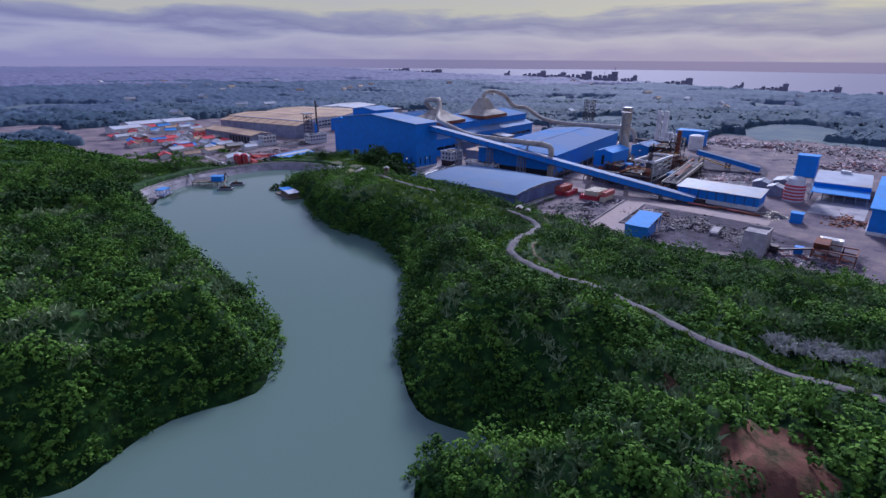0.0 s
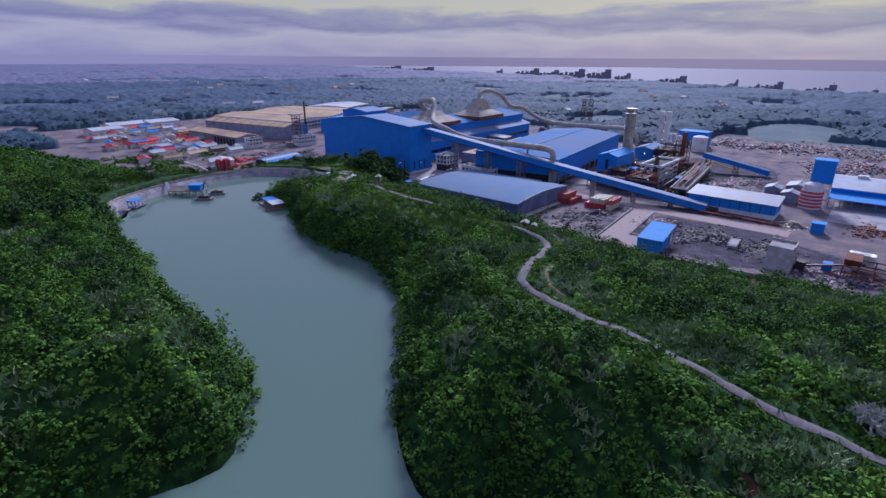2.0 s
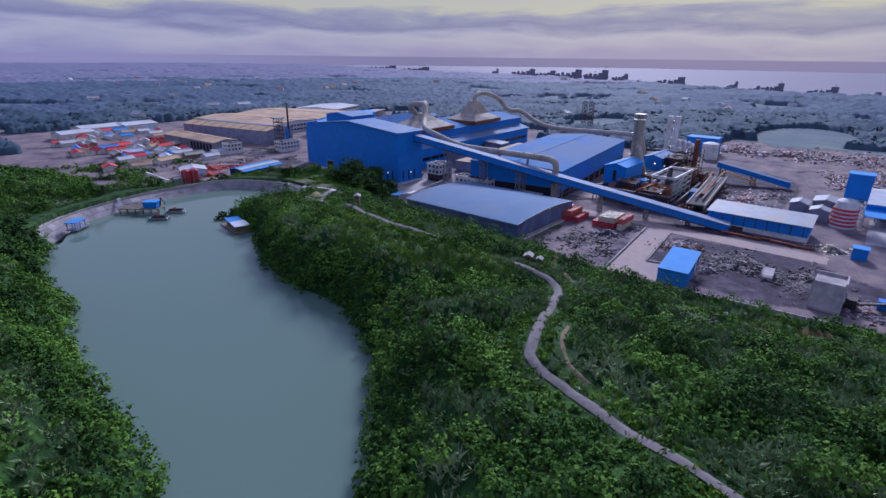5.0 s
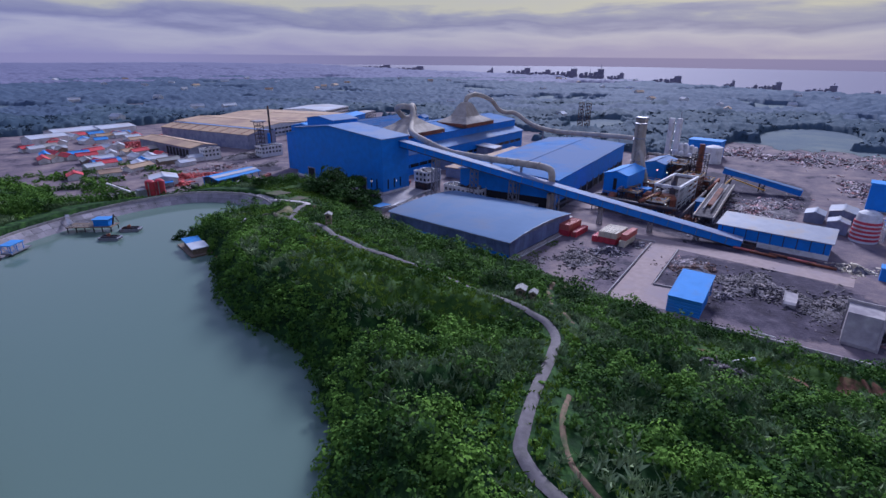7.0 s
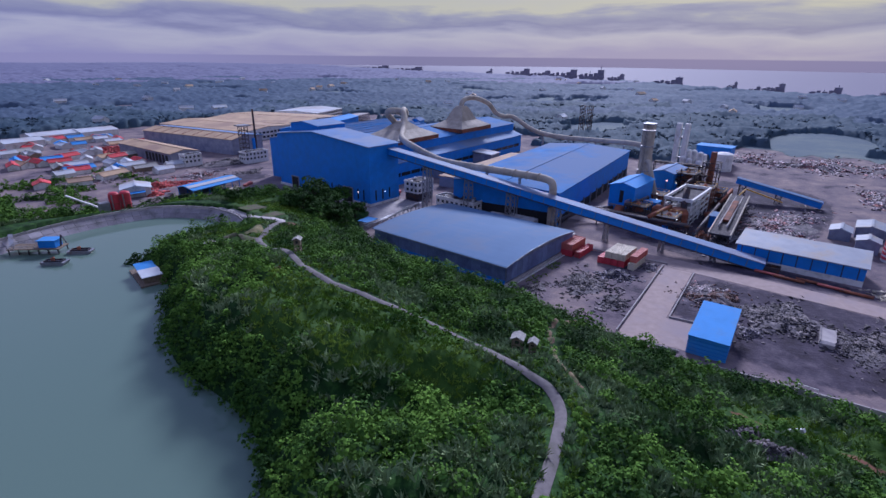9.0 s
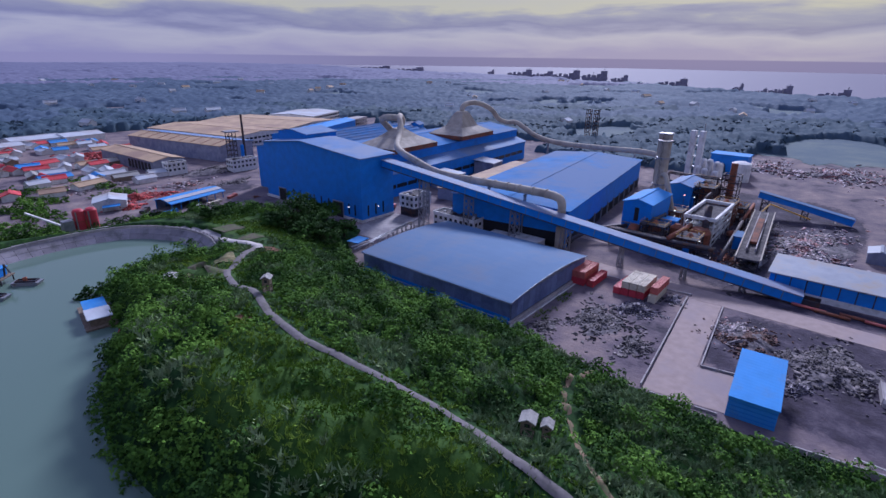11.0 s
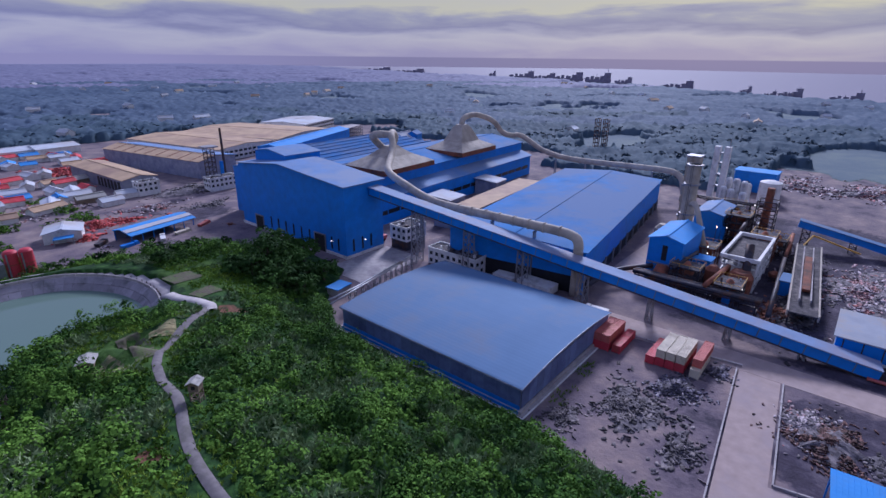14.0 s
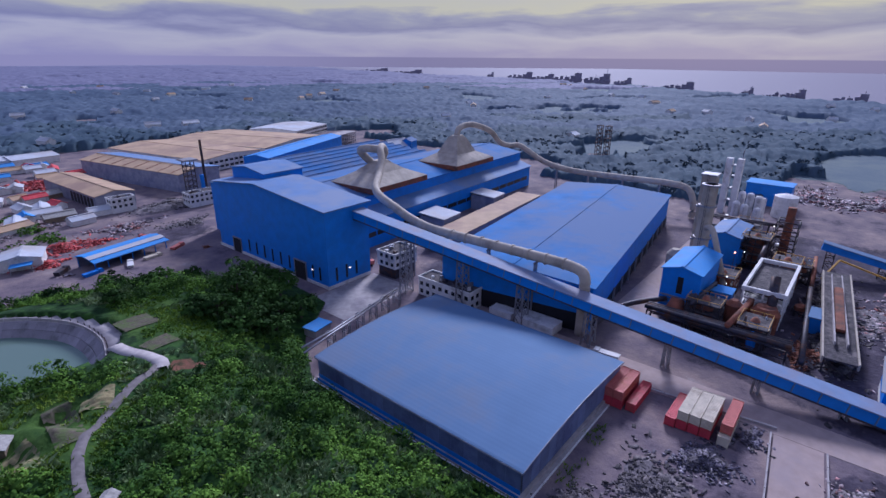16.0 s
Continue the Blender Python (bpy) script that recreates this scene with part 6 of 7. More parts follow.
part("cabin_roof", a_box(9.6, 0.6, 4.6, 15.9, 5.4, 4.85), "blue_bright", cb)
part("railing", scaffold(bmesh.new(), 0.2, 0.2, 9, 5.8, 2.1, 3.1, 4, 2, 2, 0.1), "steel", pf)
part("crane_arm", beam(beam(bmesh.new(), (16, 3, 2.1), (17.5, 2, 6.5), 0.4), (17.5, 2, 6.5), (19.5, 1, 4), 0.3), "dark_steel", pf)
part("gangway", beam(bmesh.new(), (0, 3, 2.3), (-4, 9, 4.6), 1.4, 0.2), "steel", pf)


def pontoon(x, y, turn, label):
    ob = thing("pontoon", label, "pontoon", x, y, WATER, turn, group="pontoons")
    part("hull", prism(bmesh.new(), [(-0.4, 1.0), (0.4, -0.5), (6.6, -0.5), (7.4, 1.0)], 0, 3.2, "y"), "steel", ob, "grey steel hull")
    part("coaming", box(box(box(box(bmesh.new(), 0.6, 0.5, 1.0, 6.4, 0.7, 1.5), 0.6, 2.5, 1.0, 6.4, 2.7, 1.5), 0.6, 0.7, 1.0, 0.8, 2.5, 1.5), 6.2, 0.7, 1.0, 6.4, 2.5, 1.5), "dark_steel", ob)
    part("pump", tube(bmesh.new(), [((3, 1.6, 1), 0.7), ((3, 1.6, 1.9), 0.7), ((3.6, 1.6, 2.3), 0.3)], 10), "rust", ob)
    return ob


pontoon(125, 258.5, -48, "grey steel pontoon beside the pump platform")
pontoon(134, 263.5, -42, "grey steel pontoon lying off the dam")
rf = thing("raft_house", "floating raft hut with blue and pale sheet roofs", "raft", 145.2, 215.5, WATER, 80)
part("raft_deck", a_box(-1, -1, -0.3, 15.5, 6.5, 0.5), "wood", rf)
for k in range(6):
    part("float_drum", tube(bmesh.new(), [((0.5 + 2.6 * k, -1.1, 0), 0.4), ((0.5 + 2.6 * k, 6.6, 0), 0.4)], 10), "steel", rf)
part("hut", a_box(0.6, 0.6, 0.5, 5.8, 5.2, 2.6), "wood", rf)
part("pale_roof", prism(bmesh.new(), [(0, 2.5), (6.2, 3.0), (6.2, 3.2), (0, 2.7)], 0, 5.8, "y"), "white_roof", rf, "pale grey sheet roof")
part("hut", a_box(7, 0.8, 0.5, 12, 5, 2.6), "wood", rf)
part("blue_roof", prism(bmesh.new(), [(6.5, 2.7), (12.5, 3.1), (12.5, 3.3), (6.5, 2.9)], 0.2, 5.6, "y"), "blue_bright", rf, "blue sheet roof")
rb = thing("red_boat", "small red rowing boat at the shore", "boat", 143.5, 207.5, WATER, 50)
bm = bmesh.new()
rows_ = []
for s, w in ((0, 0.1), (0.15, 0.7), (0.5, 0.95), (0.85, 0.8), (1.0, 0.55)):
    rows_.append([bm.verts.new((s * 5, yy * w, zz)) for yy, zz in ((-1, 0.7), (-0.8, 0.0), (0, -0.25), (0.8, 0.0), (1, 0.7), (0.85, 0.68), (0.6, 0.15), (0, 0.05), (-0.6, 0.15), (-0.85, 0.68))])
for a, b in zip(rows_, rows_[1:]):
    for i in range(10):
        bm.faces.new((a[i], a[(i + 1) % 10], b[(i + 1) % 10], b[i]))
bm.faces.new(rows_[0])
bm.faces.new(rows_[-1][::-1])
bmesh.ops.recalc_face_normals(bm, faces=bm.faces)
part("hull", bm, "red", rb)
for s in (1.6, 3.2):
    part("thwart", a_box(s, -0.75, 0.38, s + 0.3, 0.75, 0.44), "white", rb)
dk = thing("shore_dock", "blue roofed pump dock at the dam's end", "dock", 99, 264, WATER, 40)
part("deck", a_box(0, -2, 0.6, 9, 2, 1.0), "steel", dk)
part("shelter", scaffold(bmesh.new(), 0.4, -1.6, 6, 1.6, 1.0, 3.6, 2, 1, 1, 0.2), "blue_wall", dk)
part("shelter_roof", a_box(0, -2.1, 3.6, 6.4, 2.1, 3.9), "blue_bright", dk)
for k in range(4):
    part("pile", drum(bmesh.new(), 0.6 + 2.5 * k, 0, -3, 0.6, 0.25, None, 8), "steel", dk)

# ---- huts on the hill ----
def hut(x, y, turn, lx, ly, h, roof, label, stilts=0.0):
    ob = thing("hut", label, "hut", x, y, height(x, y) - 0.15, turn, group="huts on the ridge")
    part("wall", a_box(0, 0, stilts + 0.2, lx, ly, stilts + h), "wood", ob, "weathered board wall")
    part("roof", prism(bmesh.new(), [(-0.35, stilts + h - 0.1), (ly / 2, stilts + h + 0.6), (ly + 0.35, stilts + h - 0.1), (ly + 0.35, stilts + h + 0.05), (ly / 2, stilts + h + 0.75), (-0.35, stilts + h + 0.05)], -0.35, lx + 0.35, "x"), roof, ob, "grey roof")
    # Black sheet on the board wall for the dark inside of the hut.
    part("opening", a_box(-0.05, ly * 0.3, stilts + 0.6, -0.01, ly * 0.7, stilts + h - 0.3), "black", ob)
    if stilts:
        part("stilts", scaffold(bmesh.new(), 0.1, 0.1, lx - 0.1, ly - 0.1, -0.6, stilts + 0.2, 1, 1, 2, 0.18), "wood", ob)
    return ob


hut(168.2, 177.2, 40, 1.9, 1.8, 1.7, "thatch", "small watch hut on tall stilts beside the track", 2.4)
hut(170.4, 105.2, 20, 2.4, 2.2, 1.6, "thatch", "small pale roofed hut on stilts on the ridge", 2.0)
hut(172.4, 103.0, 20, 1.7, 1.5, 1.2, "thatch", "small lean-to hut on the ridge", 1.2)
hut(162.6, 216.6, 60, 3.8, 3.2, 2.0, "thatch", "thatched field hut among vegetable plots")
sk = thing("pump_shack", "low blue roofed shack below the warehouse corner", "shack", 241, 229, 0.2, 10)
part("body", a_box(0, 0, -0.6, 7, 5, 2.6), "concrete", sk)
part("roof", a_box(-0.4, -0.4, 2.6, 7.4, 5.4, 2.9), "blue_bright", sk)
gp = thing("pipe_gantry", "pair of pipes on trestles crossing to the tall hall", "pipe gantry")
for dx in (0, 1.4):
    part("pipe", tube(bmesh.new(), [((226 + dx, 208 + dx * 2 + 6, 8), 0.3), ((240 + dx, 219.5 + dx, 6), 0.3), ((275 + dx, 226 + dx, 6), 0.3)], 8), "steel", gp, smooth=True)
for s in range(6):
    x = 240 + 7 * s
    part("trestle", scaffold(bmesh.new(), x, 218.8 + 1.3 * s, x + 0.8, 222 + 1.3 * s, -0.4, 5.7, 1, 1, 2, 0.2), "steel", gp)
part("beam", beam(bmesh.new(), (190.2, 56.0, height(190, 56) + 0.9), (191.8, 60.2, height(192, 60) + 0.9), 0.7), "white", thing("concrete_beam", "pale concrete beam lying in the grass", "beam", 0, 0, -0.2))
fb = thing("goal_frame", "white painted frame by the boundary wall", "frame")
part("bars", beam(beam(beam(bmesh.new(), (223.5, 55, 0), (223.5, 55, 1.7), 0.25), (223.5, 61, 0), (223.5, 61, 1.7), 0.25), (223.5, 55, 1.6), (223.5, 61, 1.6), 0.25), "white", fb)

# ---- vegetable plots ----
for x, y, lx, ly, tr, m in ((168.3, 207, 5.4, 20, -6, "plot_soil"), (174.8, 217.5, 6.2, 8, -22, "plot_straw"), (161.6, 204.5, 5.6, 11, 6, "plot_straw"), (195.8, 250.8, 9.6, 8, 6, "plot_soil"), (196, 234.8, 8.2, 5.4, 15, "plot_soil")):
    gx_, gy_ = np.meshgrid(np.linspace(0, lx, 13), np.linspace(0, ly, 25))
    c_, s_ = math.cos(math.radians(tr)), math.sin(math.radians(tr))
    px_, py_ = x + gx_ * c_ - gy_ * s_, y + gx_ * s_ + gy_ * c_
    pz_ = land(px_.ravel(), py_.ravel())[0].reshape(px_.shape) + 0.14 + 0.10 * np.cos(gy_ * 5)
    ii = np.arange(px_.size).reshape(px_.shape)
    tagged(new("plot", raw("plot", np.stack([px_.ravel(), py_.ravel(), pz_.ravel()], 1), np.stack([ii[:-1, :-1], ii[:-1, 1:], ii[1:, 1:], ii[1:, :-1]], -1).reshape(-1, 4), m, True)), "small tilled vegetable plot with furrows", "plot", kind="structure")

# ---- ships at the coast ----
def ship(bearing, length, tall, turn, mast):
    """A beached hull with stepped superstructure; it lies where the bearing meets the shore."""
    a_ = math.radians(bearing)
    dist_ = np.arange(1000.0, 4700.0, 10.0)
    px_, py_ = 100 + dist_ * math.cos(a_), 70 + dist_ * math.sin(a_)
    d_ = dist_[np.argmax(px_ > np.interp(py_, [c[0] for c in COAST], [c[1] for c in COAST]))] + 45
    ob = thing("ship", "beached ship hull at the coast in a haze-paled colour", "ship", 100 + d_ * math.cos(a_), 70 + d_ * math.sin(a_), -8, turn, group="ships at the coast")
    h = tall * 0.42
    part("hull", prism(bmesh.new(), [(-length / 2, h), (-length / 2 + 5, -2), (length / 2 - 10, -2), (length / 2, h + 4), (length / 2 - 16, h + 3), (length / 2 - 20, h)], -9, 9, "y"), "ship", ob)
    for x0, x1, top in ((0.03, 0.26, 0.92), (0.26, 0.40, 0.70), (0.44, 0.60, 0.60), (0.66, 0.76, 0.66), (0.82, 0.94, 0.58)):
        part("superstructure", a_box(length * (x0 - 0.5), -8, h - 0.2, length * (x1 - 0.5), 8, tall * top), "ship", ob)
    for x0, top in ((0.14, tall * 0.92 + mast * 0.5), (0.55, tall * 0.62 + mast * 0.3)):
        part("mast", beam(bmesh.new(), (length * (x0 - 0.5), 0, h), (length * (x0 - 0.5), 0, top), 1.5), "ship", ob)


for k, (bearing, length, tall, mast) in enumerate(((34.5, 30, 34, 6), (31.5, 110, 40, 10), (29.2, 90, 36, 8), (26.8, 110, 44, 12), (24.0, 95, 46, 34), (21.6, 60, 34, 6), (16.6, 85, 34, 8), (11.0, 26, 30, 6), (9.2, 34, 22, 5), (7.6, 50, 32, 6), (3.6, 62, 30, 10), (0.2, 40, 22, 4), (46.5, 190, 30, 4), (43.0, 170, 30, 4), (-4, 70, 30, 8))):
    ship(bearing, length, tall, bearing + 90 + (k * 37 % 24) - 12, mast)


# ---- plants ----
def unit_rows(v):
    return v / (np.linalg.norm(v, axis=1)[:, None] + 1e-9)


def dome(g, n, low=-0.1):
    th, up = g.uniform(0, 6.2832, n), g.uniform(low, 1.0, n)
    flat = np.sqrt(np.maximum(0, 1 - up * up))
    return np.stack([flat * np.cos(th), flat * np.sin(th), up], 1)


def leaves(pos, face, size, g, slim=0.45):
    """Pointed leaf sprays at pos, each turned to its own facing."""
    a = unit_rows(np.cross(face, g.normal(0, 1, face.shape)))
    b = unit_rows(np.cross(face, a))
    a, b, f = a * (size * slim)[:, None], b * size[:, None], face * (size * 0.16)[:, None]
    v = np.stack([pos - b * 0.55 - f, pos + a + b * 0.05, pos + b * 0.6 - f * 1.6, pos - a + b * 0.05], 1).reshape(-1, 3)
    return v, np.arange(len(v)).reshape(-1, 4)


def fling(centres, radius, tall, leaf, n, seed, mat_name, name, label, blade=0.0, category="bushes", clumps=7):
    """Bushes made of leafy clumps on a dome, or tufts of blades, all in one mesh."""
    g = np.random.default_rng(seed)
    if blade:
        k = len(centres) * n
        c, r, t = np.repeat(centres, n, 0), np.repeat(radius, n), np.repeat(tall, n)
        tufts = np.repeat(g.normal(0, 0.5, (len(centres) * 3, 2)), n // 3 + 1, 0)[:k] if n > 6 else g.normal(0, 0.5, (k, 2))
        spot = tufts * r[:, None] + g.normal(0, 0.16, (k, 2)) * r[:, None]
        pos = c + np.column_stack([spot, t * 0.25 * g.random(k)])
        lean = np.column_stack([g.normal(0, 0.36, (k, 2)), np.ones(k)])
        size = leaf * g.uniform(0.6, 1.5, k)
        tip = pos + lean * (size * blade)[:, None]
        side = unit_rows(np.cross(lean, g.normal(0, 1, (k, 3)))) * (size * 0.12)[:, None]
        bend = np.column_stack([lean[:, :2] * (size * 0.5)[:, None], -size * 0.15])
        v = np.stack([pos - side, pos + side, (pos + tip) / 2 + side * 1.5, tip + bend], 1).reshape(-1, 3)
        return tagged(new(name, raw(name, v, np.arange(4 * k).reshape(-1, 4), mat_name)), label, category, kind="stuff")
    per = max(3, n // clumps)
    k = len(centres) * clumps
    c, r, t = np.repeat(centres, clumps, 0), np.repeat(radius, clumps), np.repeat(tall, clumps)
    out = dome(g, k, 0.02)
    reach = g.uniform(0.6, 1.0, k)
    mid = c + out * np.stack([r * reach, r * reach, t * reach], 1)
    cr = r * g.uniform(0.30, 0.52, k)
    own = dome(g, k * per, -0.25)
    mid, cr, out = np.repeat(mid, per, 0), np.repeat(cr, per), np.repeat(out, per, 0)
    pos = mid + own * (cr * g.uniform(0.75, 1.1, k * per))[:, None] * (1, 1, 0.8)
    face = unit_rows(own * 0.75 + out * 0.4 + np.array((0, 0, 0.35)) + g.normal(0, 0.3, own.shape))
    v, f = leaves(pos, face, leaf * g.uniform(0.65, 1.4, k * per), g)
    return tagged(new(name, raw(name, v, f, mat_name)), label, category, kind="stuff")


def scatter(n, x0, x1, y0, y1, seed):
    g = np.random.default_rng(seed)
    nx_ = int(math.sqrt(n * (x1 - x0) / (y1 - y0)))
    ny_ = n // nx_
    X, Y = np.meshgrid((np.arange(nx_) + 0.5) / nx_, (np.arange(ny_) + 0.5) / ny_)
    return x0 + (X.ravel() + g.uniform(-0.5, 0.5, X.size) / nx_) * (x1 - x0), y0 + (Y.ravel() + g.uniform(-0.5, 0.5, X.size) / ny_) * (y1 - y0)


PW = curve_points(PATHWAY, 4)


def free_of_path(x, y, room=1.7):
    return np.min((x[:, None] - PW[None, :, 0]) ** 2 + (y[:, None] - PW[None, :, 1]) ** 2, 1) > room ** 2


def green_spots(n, seed, area=(-40, 236, -45, 345), lake=-1.0, plain=0.6):
    x, y = scatter(n, *area, seed)
    ok = (0.78 * (x - 6) + 0.62 * (y - 2) > 18) & (signed(LAKE, x, y) > lake) & (signed(PLAIN, x, y) > plain)
    x, y = x[ok], y[ok]
    ok = free_of_path(x, y) & (((x - 67.5) * 0.66) ** 2 + (y - 4) ** 2 > 24)
    dam_near = np.min((x[:, None] - DAM[None, :, 0]) ** 2 + (y[:, None] - DAM[None, :, 1]) ** 2, 1)
    ok &= dam_near > 81
    for line in TRAILS:
        ok &= line_gap(line, x, y) > 1.5
    ok &= line_gap([(192, 68), (192, 50), (193, 43), (201, 36), (205, 31)], x, y) > 2.6
    ok &= ~((x > 224.2) & (y > 140) & (y < 213))
    for cx, cy, rr_ in ((171, 223, 6), (171, 212, 5), (178, 221, 5.5), (164, 212, 5), (164, 219, 5), (200, 255, 6), (200, 238, 5), (168, 178, 2), (172, 105, 3), (200, 226, 5), (192.5, 264, 4), (193, 256, 4), (193, 248, 4), (193, 240, 4), (194, 232, 4), (190, 272, 5), (144.5, 209, 3.6), (244, 232, 6)):
        ok &= (x - cx) ** 2 + (y - cy) ** 2 > rr_ ** 2
    return x[ok], y[ok]


bx_, by_ = green_spots(30000, 11)
md, kind = meadow(bx_, by_), rolling(bx_ + 400, by_ - 90, 34)
zz_ = land(bx_, by_)[0]
g_ = np.random.default_rng(5)
edge = np.exp(-np.maximum(signed(LAKE, bx_, by_), 0) / 9)
bushy = (md < 0.5) | (g_.random(len(bx_)) < 0.16)
reedy = bushy & (kind > 0.14 - 0.3 * ((bx_ > 140) & (by_ < 108))) & (edge < 0.35)
broad = bushy & ~reedy
rad_ = g_.uniform(1.1, 2.0, len(bx_)) * (1 + 0.25 * rolling(bx_, by_, 15))
tall_ = (g_.uniform(0.7, 2.6, len(bx_)) * (1 + 0.85 * rolling(bx_ + 50, by_, 13)) + 3.4 * np.maximum(rolling(bx_ - 20, by_ + 33, 24), 0)) * (1 + 0.9 * edge)
near_track = np.min((bx_[:, None] - PW[None, :, 0]) ** 2 + (by_[:, None] - PW[None, :, 1]) ** 2, 1)
tall_ *= np.where(md > 0.5, 0.5, 1.0) * np.where((bx_ > 154) & (by_ > 226), 0.4, 1.0)
tall_ *= 0.3 + 0.7 * step(3.0, 9.0, np.sqrt(near_track))
rad_ *= 0.55 + 0.45 * step(2.5, 6.0, np.sqrt(near_track))


def pick(m):
    return np.stack([bx_[m], by_[m], zz_[m] - 0.2], 1), rad_[m], tall_[m]


fling(*pick(broad), 0.52, 49, 21, "leaf", "bushes", "dense broad-leaved scrub over the hillsides")
fling(*pick(reedy), 0.85, 36, 22, "reed", "tall_grass", "tall pale cane grass on the ridge", 1.15, "tall grass")
sx_, sy_ = green_spots(3600, 41, lake=1.0, plain=3.0)
sk_ = free_of_path(sx_, sy_, 8.0) & (meadow(sx_, sy_) < 0.4) & (rolling(sx_ + 9, sy_ + 70, 26) > -0.1)
sx_, sy_ = sx_[sk_], sy_[sk_]
g_ = np.random.default_rng(43)
sr_, st_ = g_.uniform(1.8, 3.8, len(sx_)), g_.uniform(2.4, 5.2, len(sx_))
shade = g_.random(len(sx_)) < 0.38
for sel, m_, lab_ in ((~shade, "leaf", "large leafy shrubs standing out of the scrub"), (shade, "leaf_dark", "dark leafy shrubs standing in the scrub")):
    fling(np.stack([sx_, sy_, land(sx_, sy_)[0] + 0.4], 1)[sel], sr_[sel], st_[sel], 0.52, 168, 28, m_, "shrubs", lab_, category="shrubs", clumps=14)
gx2, gy2 = green_spots(52000, 12)
path_gap = np.min((gx2[:, None] - PW[None, :, 0]) ** 2 + (gy2[:, None] - PW[None, :, 1]) ** 2, 1)
m2 = (meadow(gx2, gy2) > 0.42) | (np.random.default_rng(8).random(len(gx2)) < 0.06 + 0.6 * (path_gap < 20))
gx2, gy2 = gx2[m2], gy2[m2]
wx_, wy_ = scatter(700, 224, 262, 139.5, 213, 19)
wk_ = ((wy_ < 143.6) & (rolling(wx_, wy_, 17) > -0.2)) | (wx_ < 226)
gx2, gy2 = np.append(gx2, wx_[wk_]), np.append(gy2, wy_[wk_])
gz2 = land(gx2, gy2)[0]
fling(np.stack([gx2, gy2, gz2 - 0.1], 1), np.full(len(gx2), 1.2), np.full(len(gx2), 0.7), 0.55, 20, 23, "grass", "grass", "short bright green grass in the clearings", 1.2, "grass")
px_, py_ = scatter(420, 97, 110, -14, 11, 71)
pk_ = (np.abs(px_ - 102.5 + (py_ - 1) * 0.25) < 2.2 + 1.2 * rolling(px_, py_, 9)) & free_of_path(px_, py_, 2.5)
px_, py_ = px_[pk_], py_[pk_]
fling(np.stack([px_, py_, land(px_, py_)[0] + 0.9], 1), np.full(len(px_), 1.2), np.full(len(px_), 0.9), 0.7, 36, 72, "plume", "plume_grass", "white feathery grass plumes beside the track", 1.2, "tall grass")
hx, hy = scatter(5200, 20, 160, 300, 520, 15)
hk = (signed(PLAIN, hx, hy) > 1) & (signed(LAKE, hx, hy) > 14) & (rolling(hx, hy, 45) > -0.35) & (np.hypot(hx - 112, hy - 318) > 10)
hx, hy = hx[hk], hy[hk]
fling(np.stack([hx, hy, land(hx, hy)[0] - 0.3], 1), np.full(len(hx), 2.3), np.random.default_rng(6).uniform(1.0, 3.6, len(hx)) * (1 + 0.4 * rolling(hx, hy, 25)), 0.95, 24, 26, "leaf", "bushes", "scrub on the rise beyond the dam")
# shrubs beyond the dam and along the plain's edge
vx, vy = scatter(3200, 60, 245, 296, 470, 14)
keep_v = (rolling(vx, vy, 40) > 0.22 - 0.45 * (vx < 178)) & (signed(PLAIN, vx, vy) < 6) & ((np.hypot(vx - 205, vy - 372) > 20)) & (np.hypot(vx - 172, vy - 322) > 8) & ((vx < 205 + (vy - 300) * 0.05) | ((vy > 398) & (vx < 222))) & (np.hypot(vx - 215, vy - 345) > 22)
vx, vy = vx[keep_v], vy[keep_v]
fling(np.stack([vx, vy, land(vx, vy)[0] - 0.3], 1), np.full(len(vx), 2.2), np.random.default_rng(3).uniform(1.5, 4, len(vx)), 0.9, 36, 24, "leaf", "bushes", "scrub and small trees behind the dam")


def tree(x, y, h, r, seed, label, leaf_mat_name="leaf_dark", dense=900):
    ob = thing("tree", label, "tree", x, y, height(x, y) - 0.3)
    rt = random.Random(seed)
    tb_ = tube(bmesh.new(), [((0, 0, 0), 0.35 + h * 0.02), ((0.1, 0.1, h * 0.3), 0.28 + h * 0.012), ((0.3, -0.1, h * 0.7), 0.15)], 8)
    limbs = []
    for k in range(6):
        a = k * 1.05 + rt.uniform(-0.3, 0.3)
        tip = (r * 0.7 * math.cos(a), r * 0.7 * math.sin(a), h * rt.uniform(0.5, 0.85))
        limbs.append(tip)
        tube(tb_, [((0.1, 0.1, h * 0.3), 0.16), ((tip[0] * 0.5, tip[1] * 0.5, (h * 0.3 + tip[2]) / 2 + 0.3), 0.11), (tip, 0.05)], 6)
    part("trunk", tb_, "bark", ob)
    cl = [(*p[:2], p[2] - h * 0.08) for p in limbs] + [(0.3, 0, h * 0.7), (rt.uniform(-1, 1) * r * 0.4, rt.uniform(-1, 1) * r * 0.4, h * 0.6)]
    cl += [(r * 0.85 * math.cos(k), r * 0.85 * math.sin(k), h * 0.35) for k in range(6)]
    crown = fling(np.array(cl, float), np.full(len(cl), r * 0.42), np.full(len(cl), h * 0.26), 0.75, dense // len(cl) // 2, seed, leaf_mat_name, "crown", "", clumps=9)
    for key in ("kind", "category"):
        if key in crown:
            del crown[key]
    crown.parent = ob
    return ob


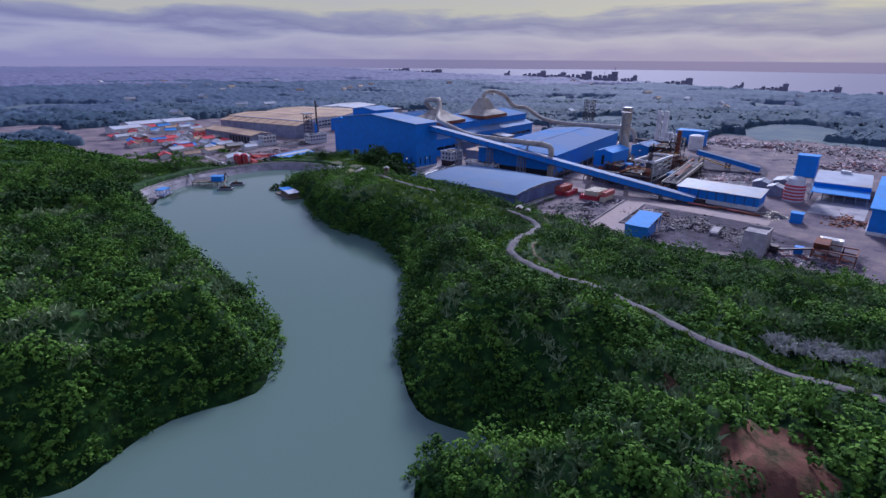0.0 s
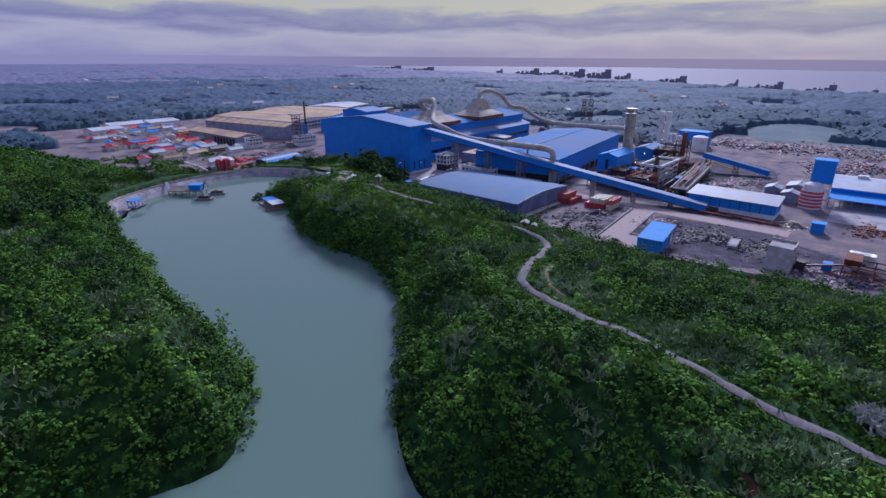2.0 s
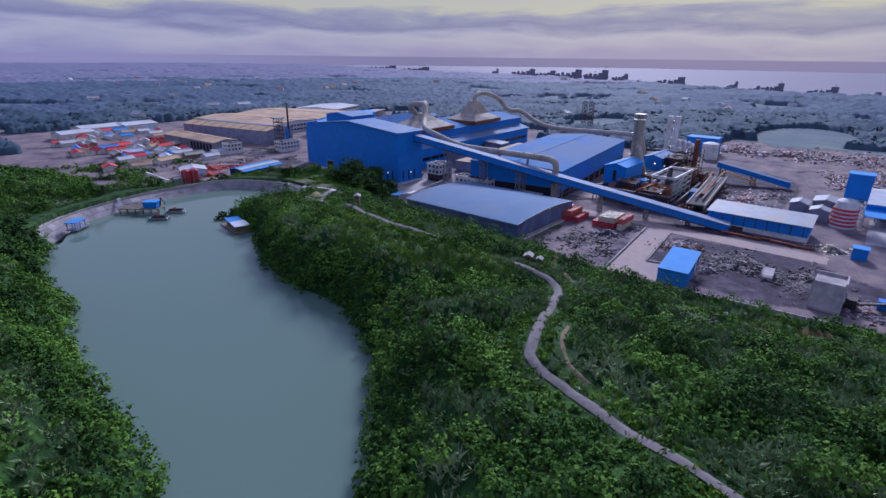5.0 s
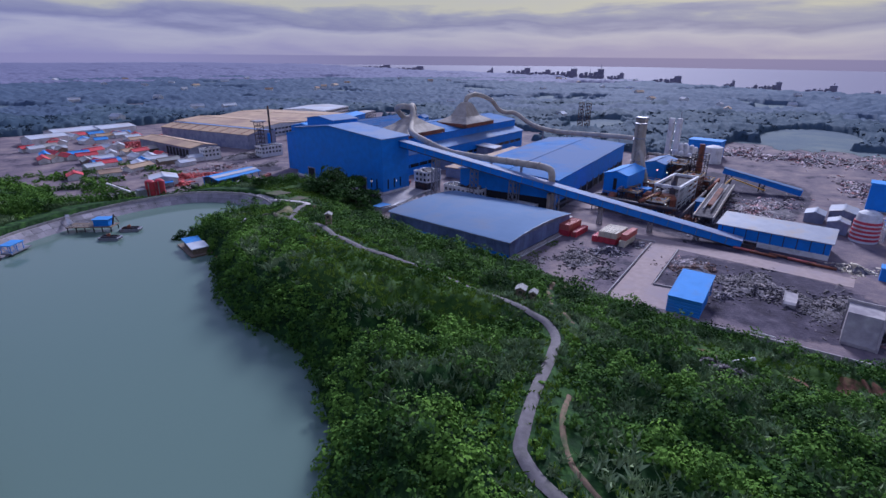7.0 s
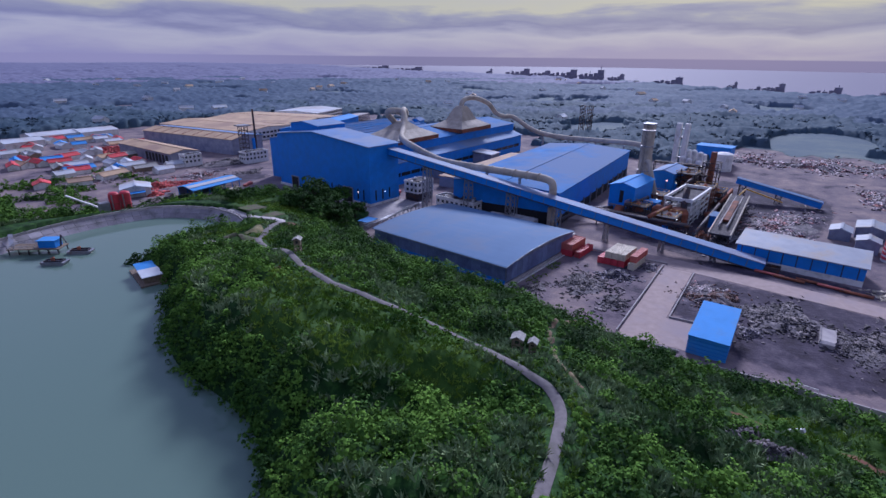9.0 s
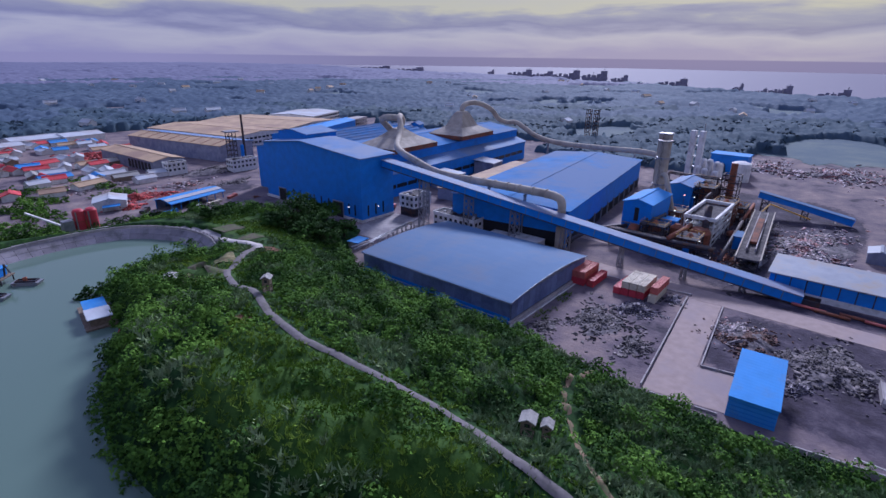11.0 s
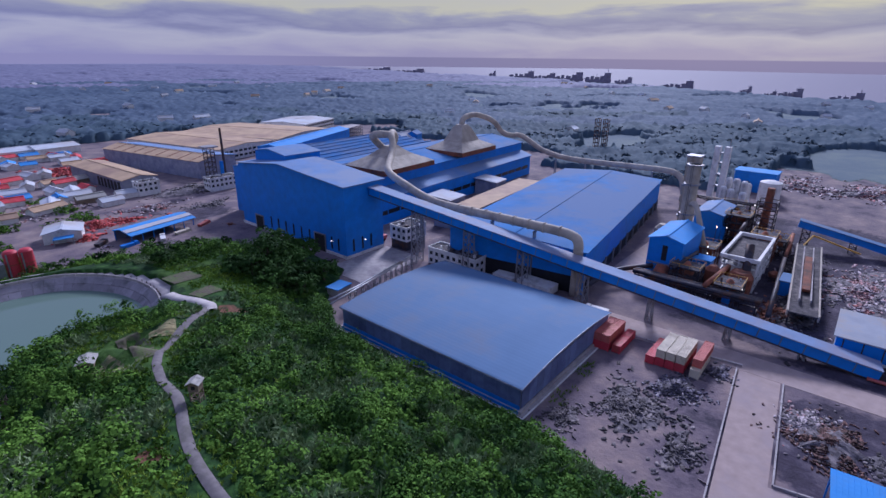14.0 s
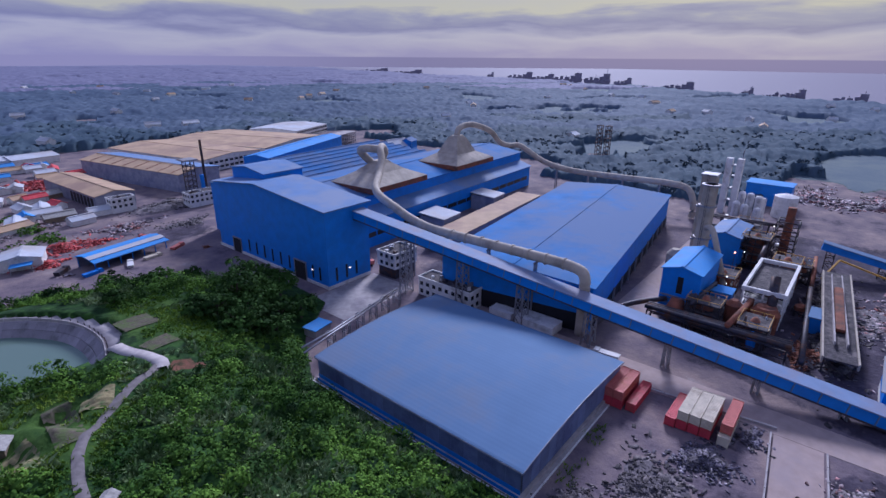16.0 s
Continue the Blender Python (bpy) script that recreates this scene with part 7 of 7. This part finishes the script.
for k, (x, y, h, r) in enumerate(((238, 262, 11, 6), (230, 254, 11, 6.5), (238, 250, 10, 6), (228, 245, 9, 5.5), (220, 248, 8, 5), (245, 242, 8, 5), (236, 241, 8, 5), (246, 255, 10, 6), (248, 266, 8, 4.5), (222, 239, 9, 5.5), (230, 234, 8, 5), (216, 250, 7, 4.5))):
    tree(x, y, h, r, 50 + k, "dark round-crowned tree in the grove by the tall hall", dense=2600)
for k, (x, y, h, r) in enumerate(((224, 296, 7, 4), (219, 293, 6, 3.5), (209, 300, 7, 3.6), (192, 303, 4, 3), (187, 304, 3.5, 2.6), (232, 290, 6, 3.5), (214, 288, 4, 3), (200.5, 272, 5, 2.8))):
    tree(x, y, h, r, 80 + k, "dark bushy tree at the edge of the dirt yard", dense=1500)
tree(146.5, 239, 7.5, 3.2, 95, "dark tree leaning over the water by the raft")
tree(151, 236, 5, 2.6, 96, "small dark tree at the shore")
# dark wood on the left-hand shore
dx_, dy_ = scatter(620, 20, 84, 215, 268, 17)
ok_ = (signed(LAKE, dx_, dy_) > 2) & (np.random.default_rng(2).random(len(dx_)) < 0.75)
dx_, dy_ = dx_[ok_], dy_[ok_]
gg = np.random.default_rng(4)
fling(np.stack([dx_, dy_, land(dx_, dy_)[0] + 1.0], 1), gg.uniform(2.2, 3.6, len(dx_)), gg.uniform(3, 6, len(dx_)), 0.95, 63, 25, "leaf_dark", "thicket", "dark thicket of trees above the water", category="trees")

# ---- far woods ----
def wooded(x, y, dist):
    """Where the far woods stand: past the works, short of the shore, with clearings."""
    sea_ = np.interp(y, [c[0] for c in COAST], [c[1] for c in COAST]) - x
    works = ((x > 170) & (x < 505) & (y > -100) & (y < 480)) | (np.hypot(x - 605, y - 292) < 22) | ((x > 150) & (x < 560) & (y > 300) & (y < 690)) | ((x < 260) & (y < 560)) | ((x < 640) & (y < 150) & (y > -200))
    clear = (rolling(x, y, 420) > 0.78 - 0.12 * step(1000, 2200, dist)) | (((x - 700) / 90) ** 2 + ((y - 95) / 45) ** 2 < 1)
    return (sea_ > 12) & ~works & ~clear


g_ = np.random.default_rng(31)
dist = 420 * (4950 / 420) ** np.linspace(0, 1, 330)
ang = math.radians(38) + np.linspace(-0.9, 0.9, 560)
D, A = np.meshgrid(dist, ang, indexing="ij")
A = A + g_.uniform(-0.0011, 0.0011, A.shape)
cx_, cy_ = 6 + D * np.cos(A), 2 + D * np.sin(A)
on = wooded(cx_, cy_, D)
crown_h = 5.2 + 1.5 * rolling(cx_, cy_, 23) + 2.0 * rolling(cx_ + 90, cy_, 90) + g_.normal(0, 0.95, D.shape)
cz_ = land(cx_.ravel(), cy_.ravel())[0].reshape(D.shape) + np.where(on, np.maximum(crown_h, 1.5), -3.0)
ids = np.arange(D.size).reshape(D.shape)
quad = np.stack([ids[:-1, :-1], ids[:-1, 1:], ids[1:, 1:], ids[1:, :-1]], -1)
some = (on[:-1, :-1] | on[:-1, 1:] | on[1:, 1:] | on[1:, :-1])
# Bands by distance, so the haze put into the leaf colours deepens outward.
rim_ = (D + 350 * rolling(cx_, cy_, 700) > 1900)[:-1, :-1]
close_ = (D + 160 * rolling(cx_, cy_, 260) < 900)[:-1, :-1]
for sel, m_, lab_ in ((some & close_, "near_woods", "dense woodland behind the works, tinted with blue haze"), (some & ~rim_ & ~close_, "far_leaf", "wide woodland stretching to the coast, coloured with blue haze"), (some & rim_, "horizon", "woodland along the horizon with violet haze in its colour")):
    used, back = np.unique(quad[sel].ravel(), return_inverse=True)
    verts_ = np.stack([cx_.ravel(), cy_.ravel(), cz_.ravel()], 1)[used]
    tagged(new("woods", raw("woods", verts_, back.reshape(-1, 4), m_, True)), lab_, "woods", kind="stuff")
# single crowns standing out of the canopy
n_far = 9000
dist = 420 * (1500 / 420) ** g_.random(n_far)
ang = math.radians(38) + g_.uniform(-0.88, 0.88, n_far)
fx, fy = 6 + dist * np.cos(ang), 2 + dist * np.sin(ang)
ok_ = wooded(fx, fy, dist)
fx, fy, dist = fx[ok_], fy[ok_], dist[ok_]
fz = land(fx, fy)[0] + 3.4
tops = g_.uniform(1.6, 3.6, len(fx))
far_ = dist + 160 * rolling(fx, fy, 260) > 860
sel = ~far_
fling(np.stack([fx, fy, fz], 1)[sel], g_.uniform(1.8, 3.8, int(sel.sum())), tops[sel], 1.9, 24, 33, "near_woods", "woods", "tree crowns above the canopy behind the works, tinted with blue haze", category="woods", clumps=6)
rr = random.Random(77)
for k in range(48):
    d_, a_ = rr.uniform(720, 1900), math.radians(38) + rr.uniform(-0.62, 0.62)
    x, y = 6 + d_ * math.cos(a_), 2 + d_ * math.sin(a_)
    if x < 650 and y < 690:
        continue
    if np.interp(y, [c[0] for c in COAST], [c[1] for c in COAST]) - x < 40:
        continue
    ob = thing("village_house", "small pale village house among the woods", "house", x, y, height(x, y) + 2.5, rr.uniform(0, 180), group="village houses")
    gable_shed(ob, rr.uniform(10, 20), rr.uniform(7, 10), 5.5, 8, "white", rr.choice(["white_roof", "tan_roof", "white_roof"]), along="x", over=0.5, base=-8)
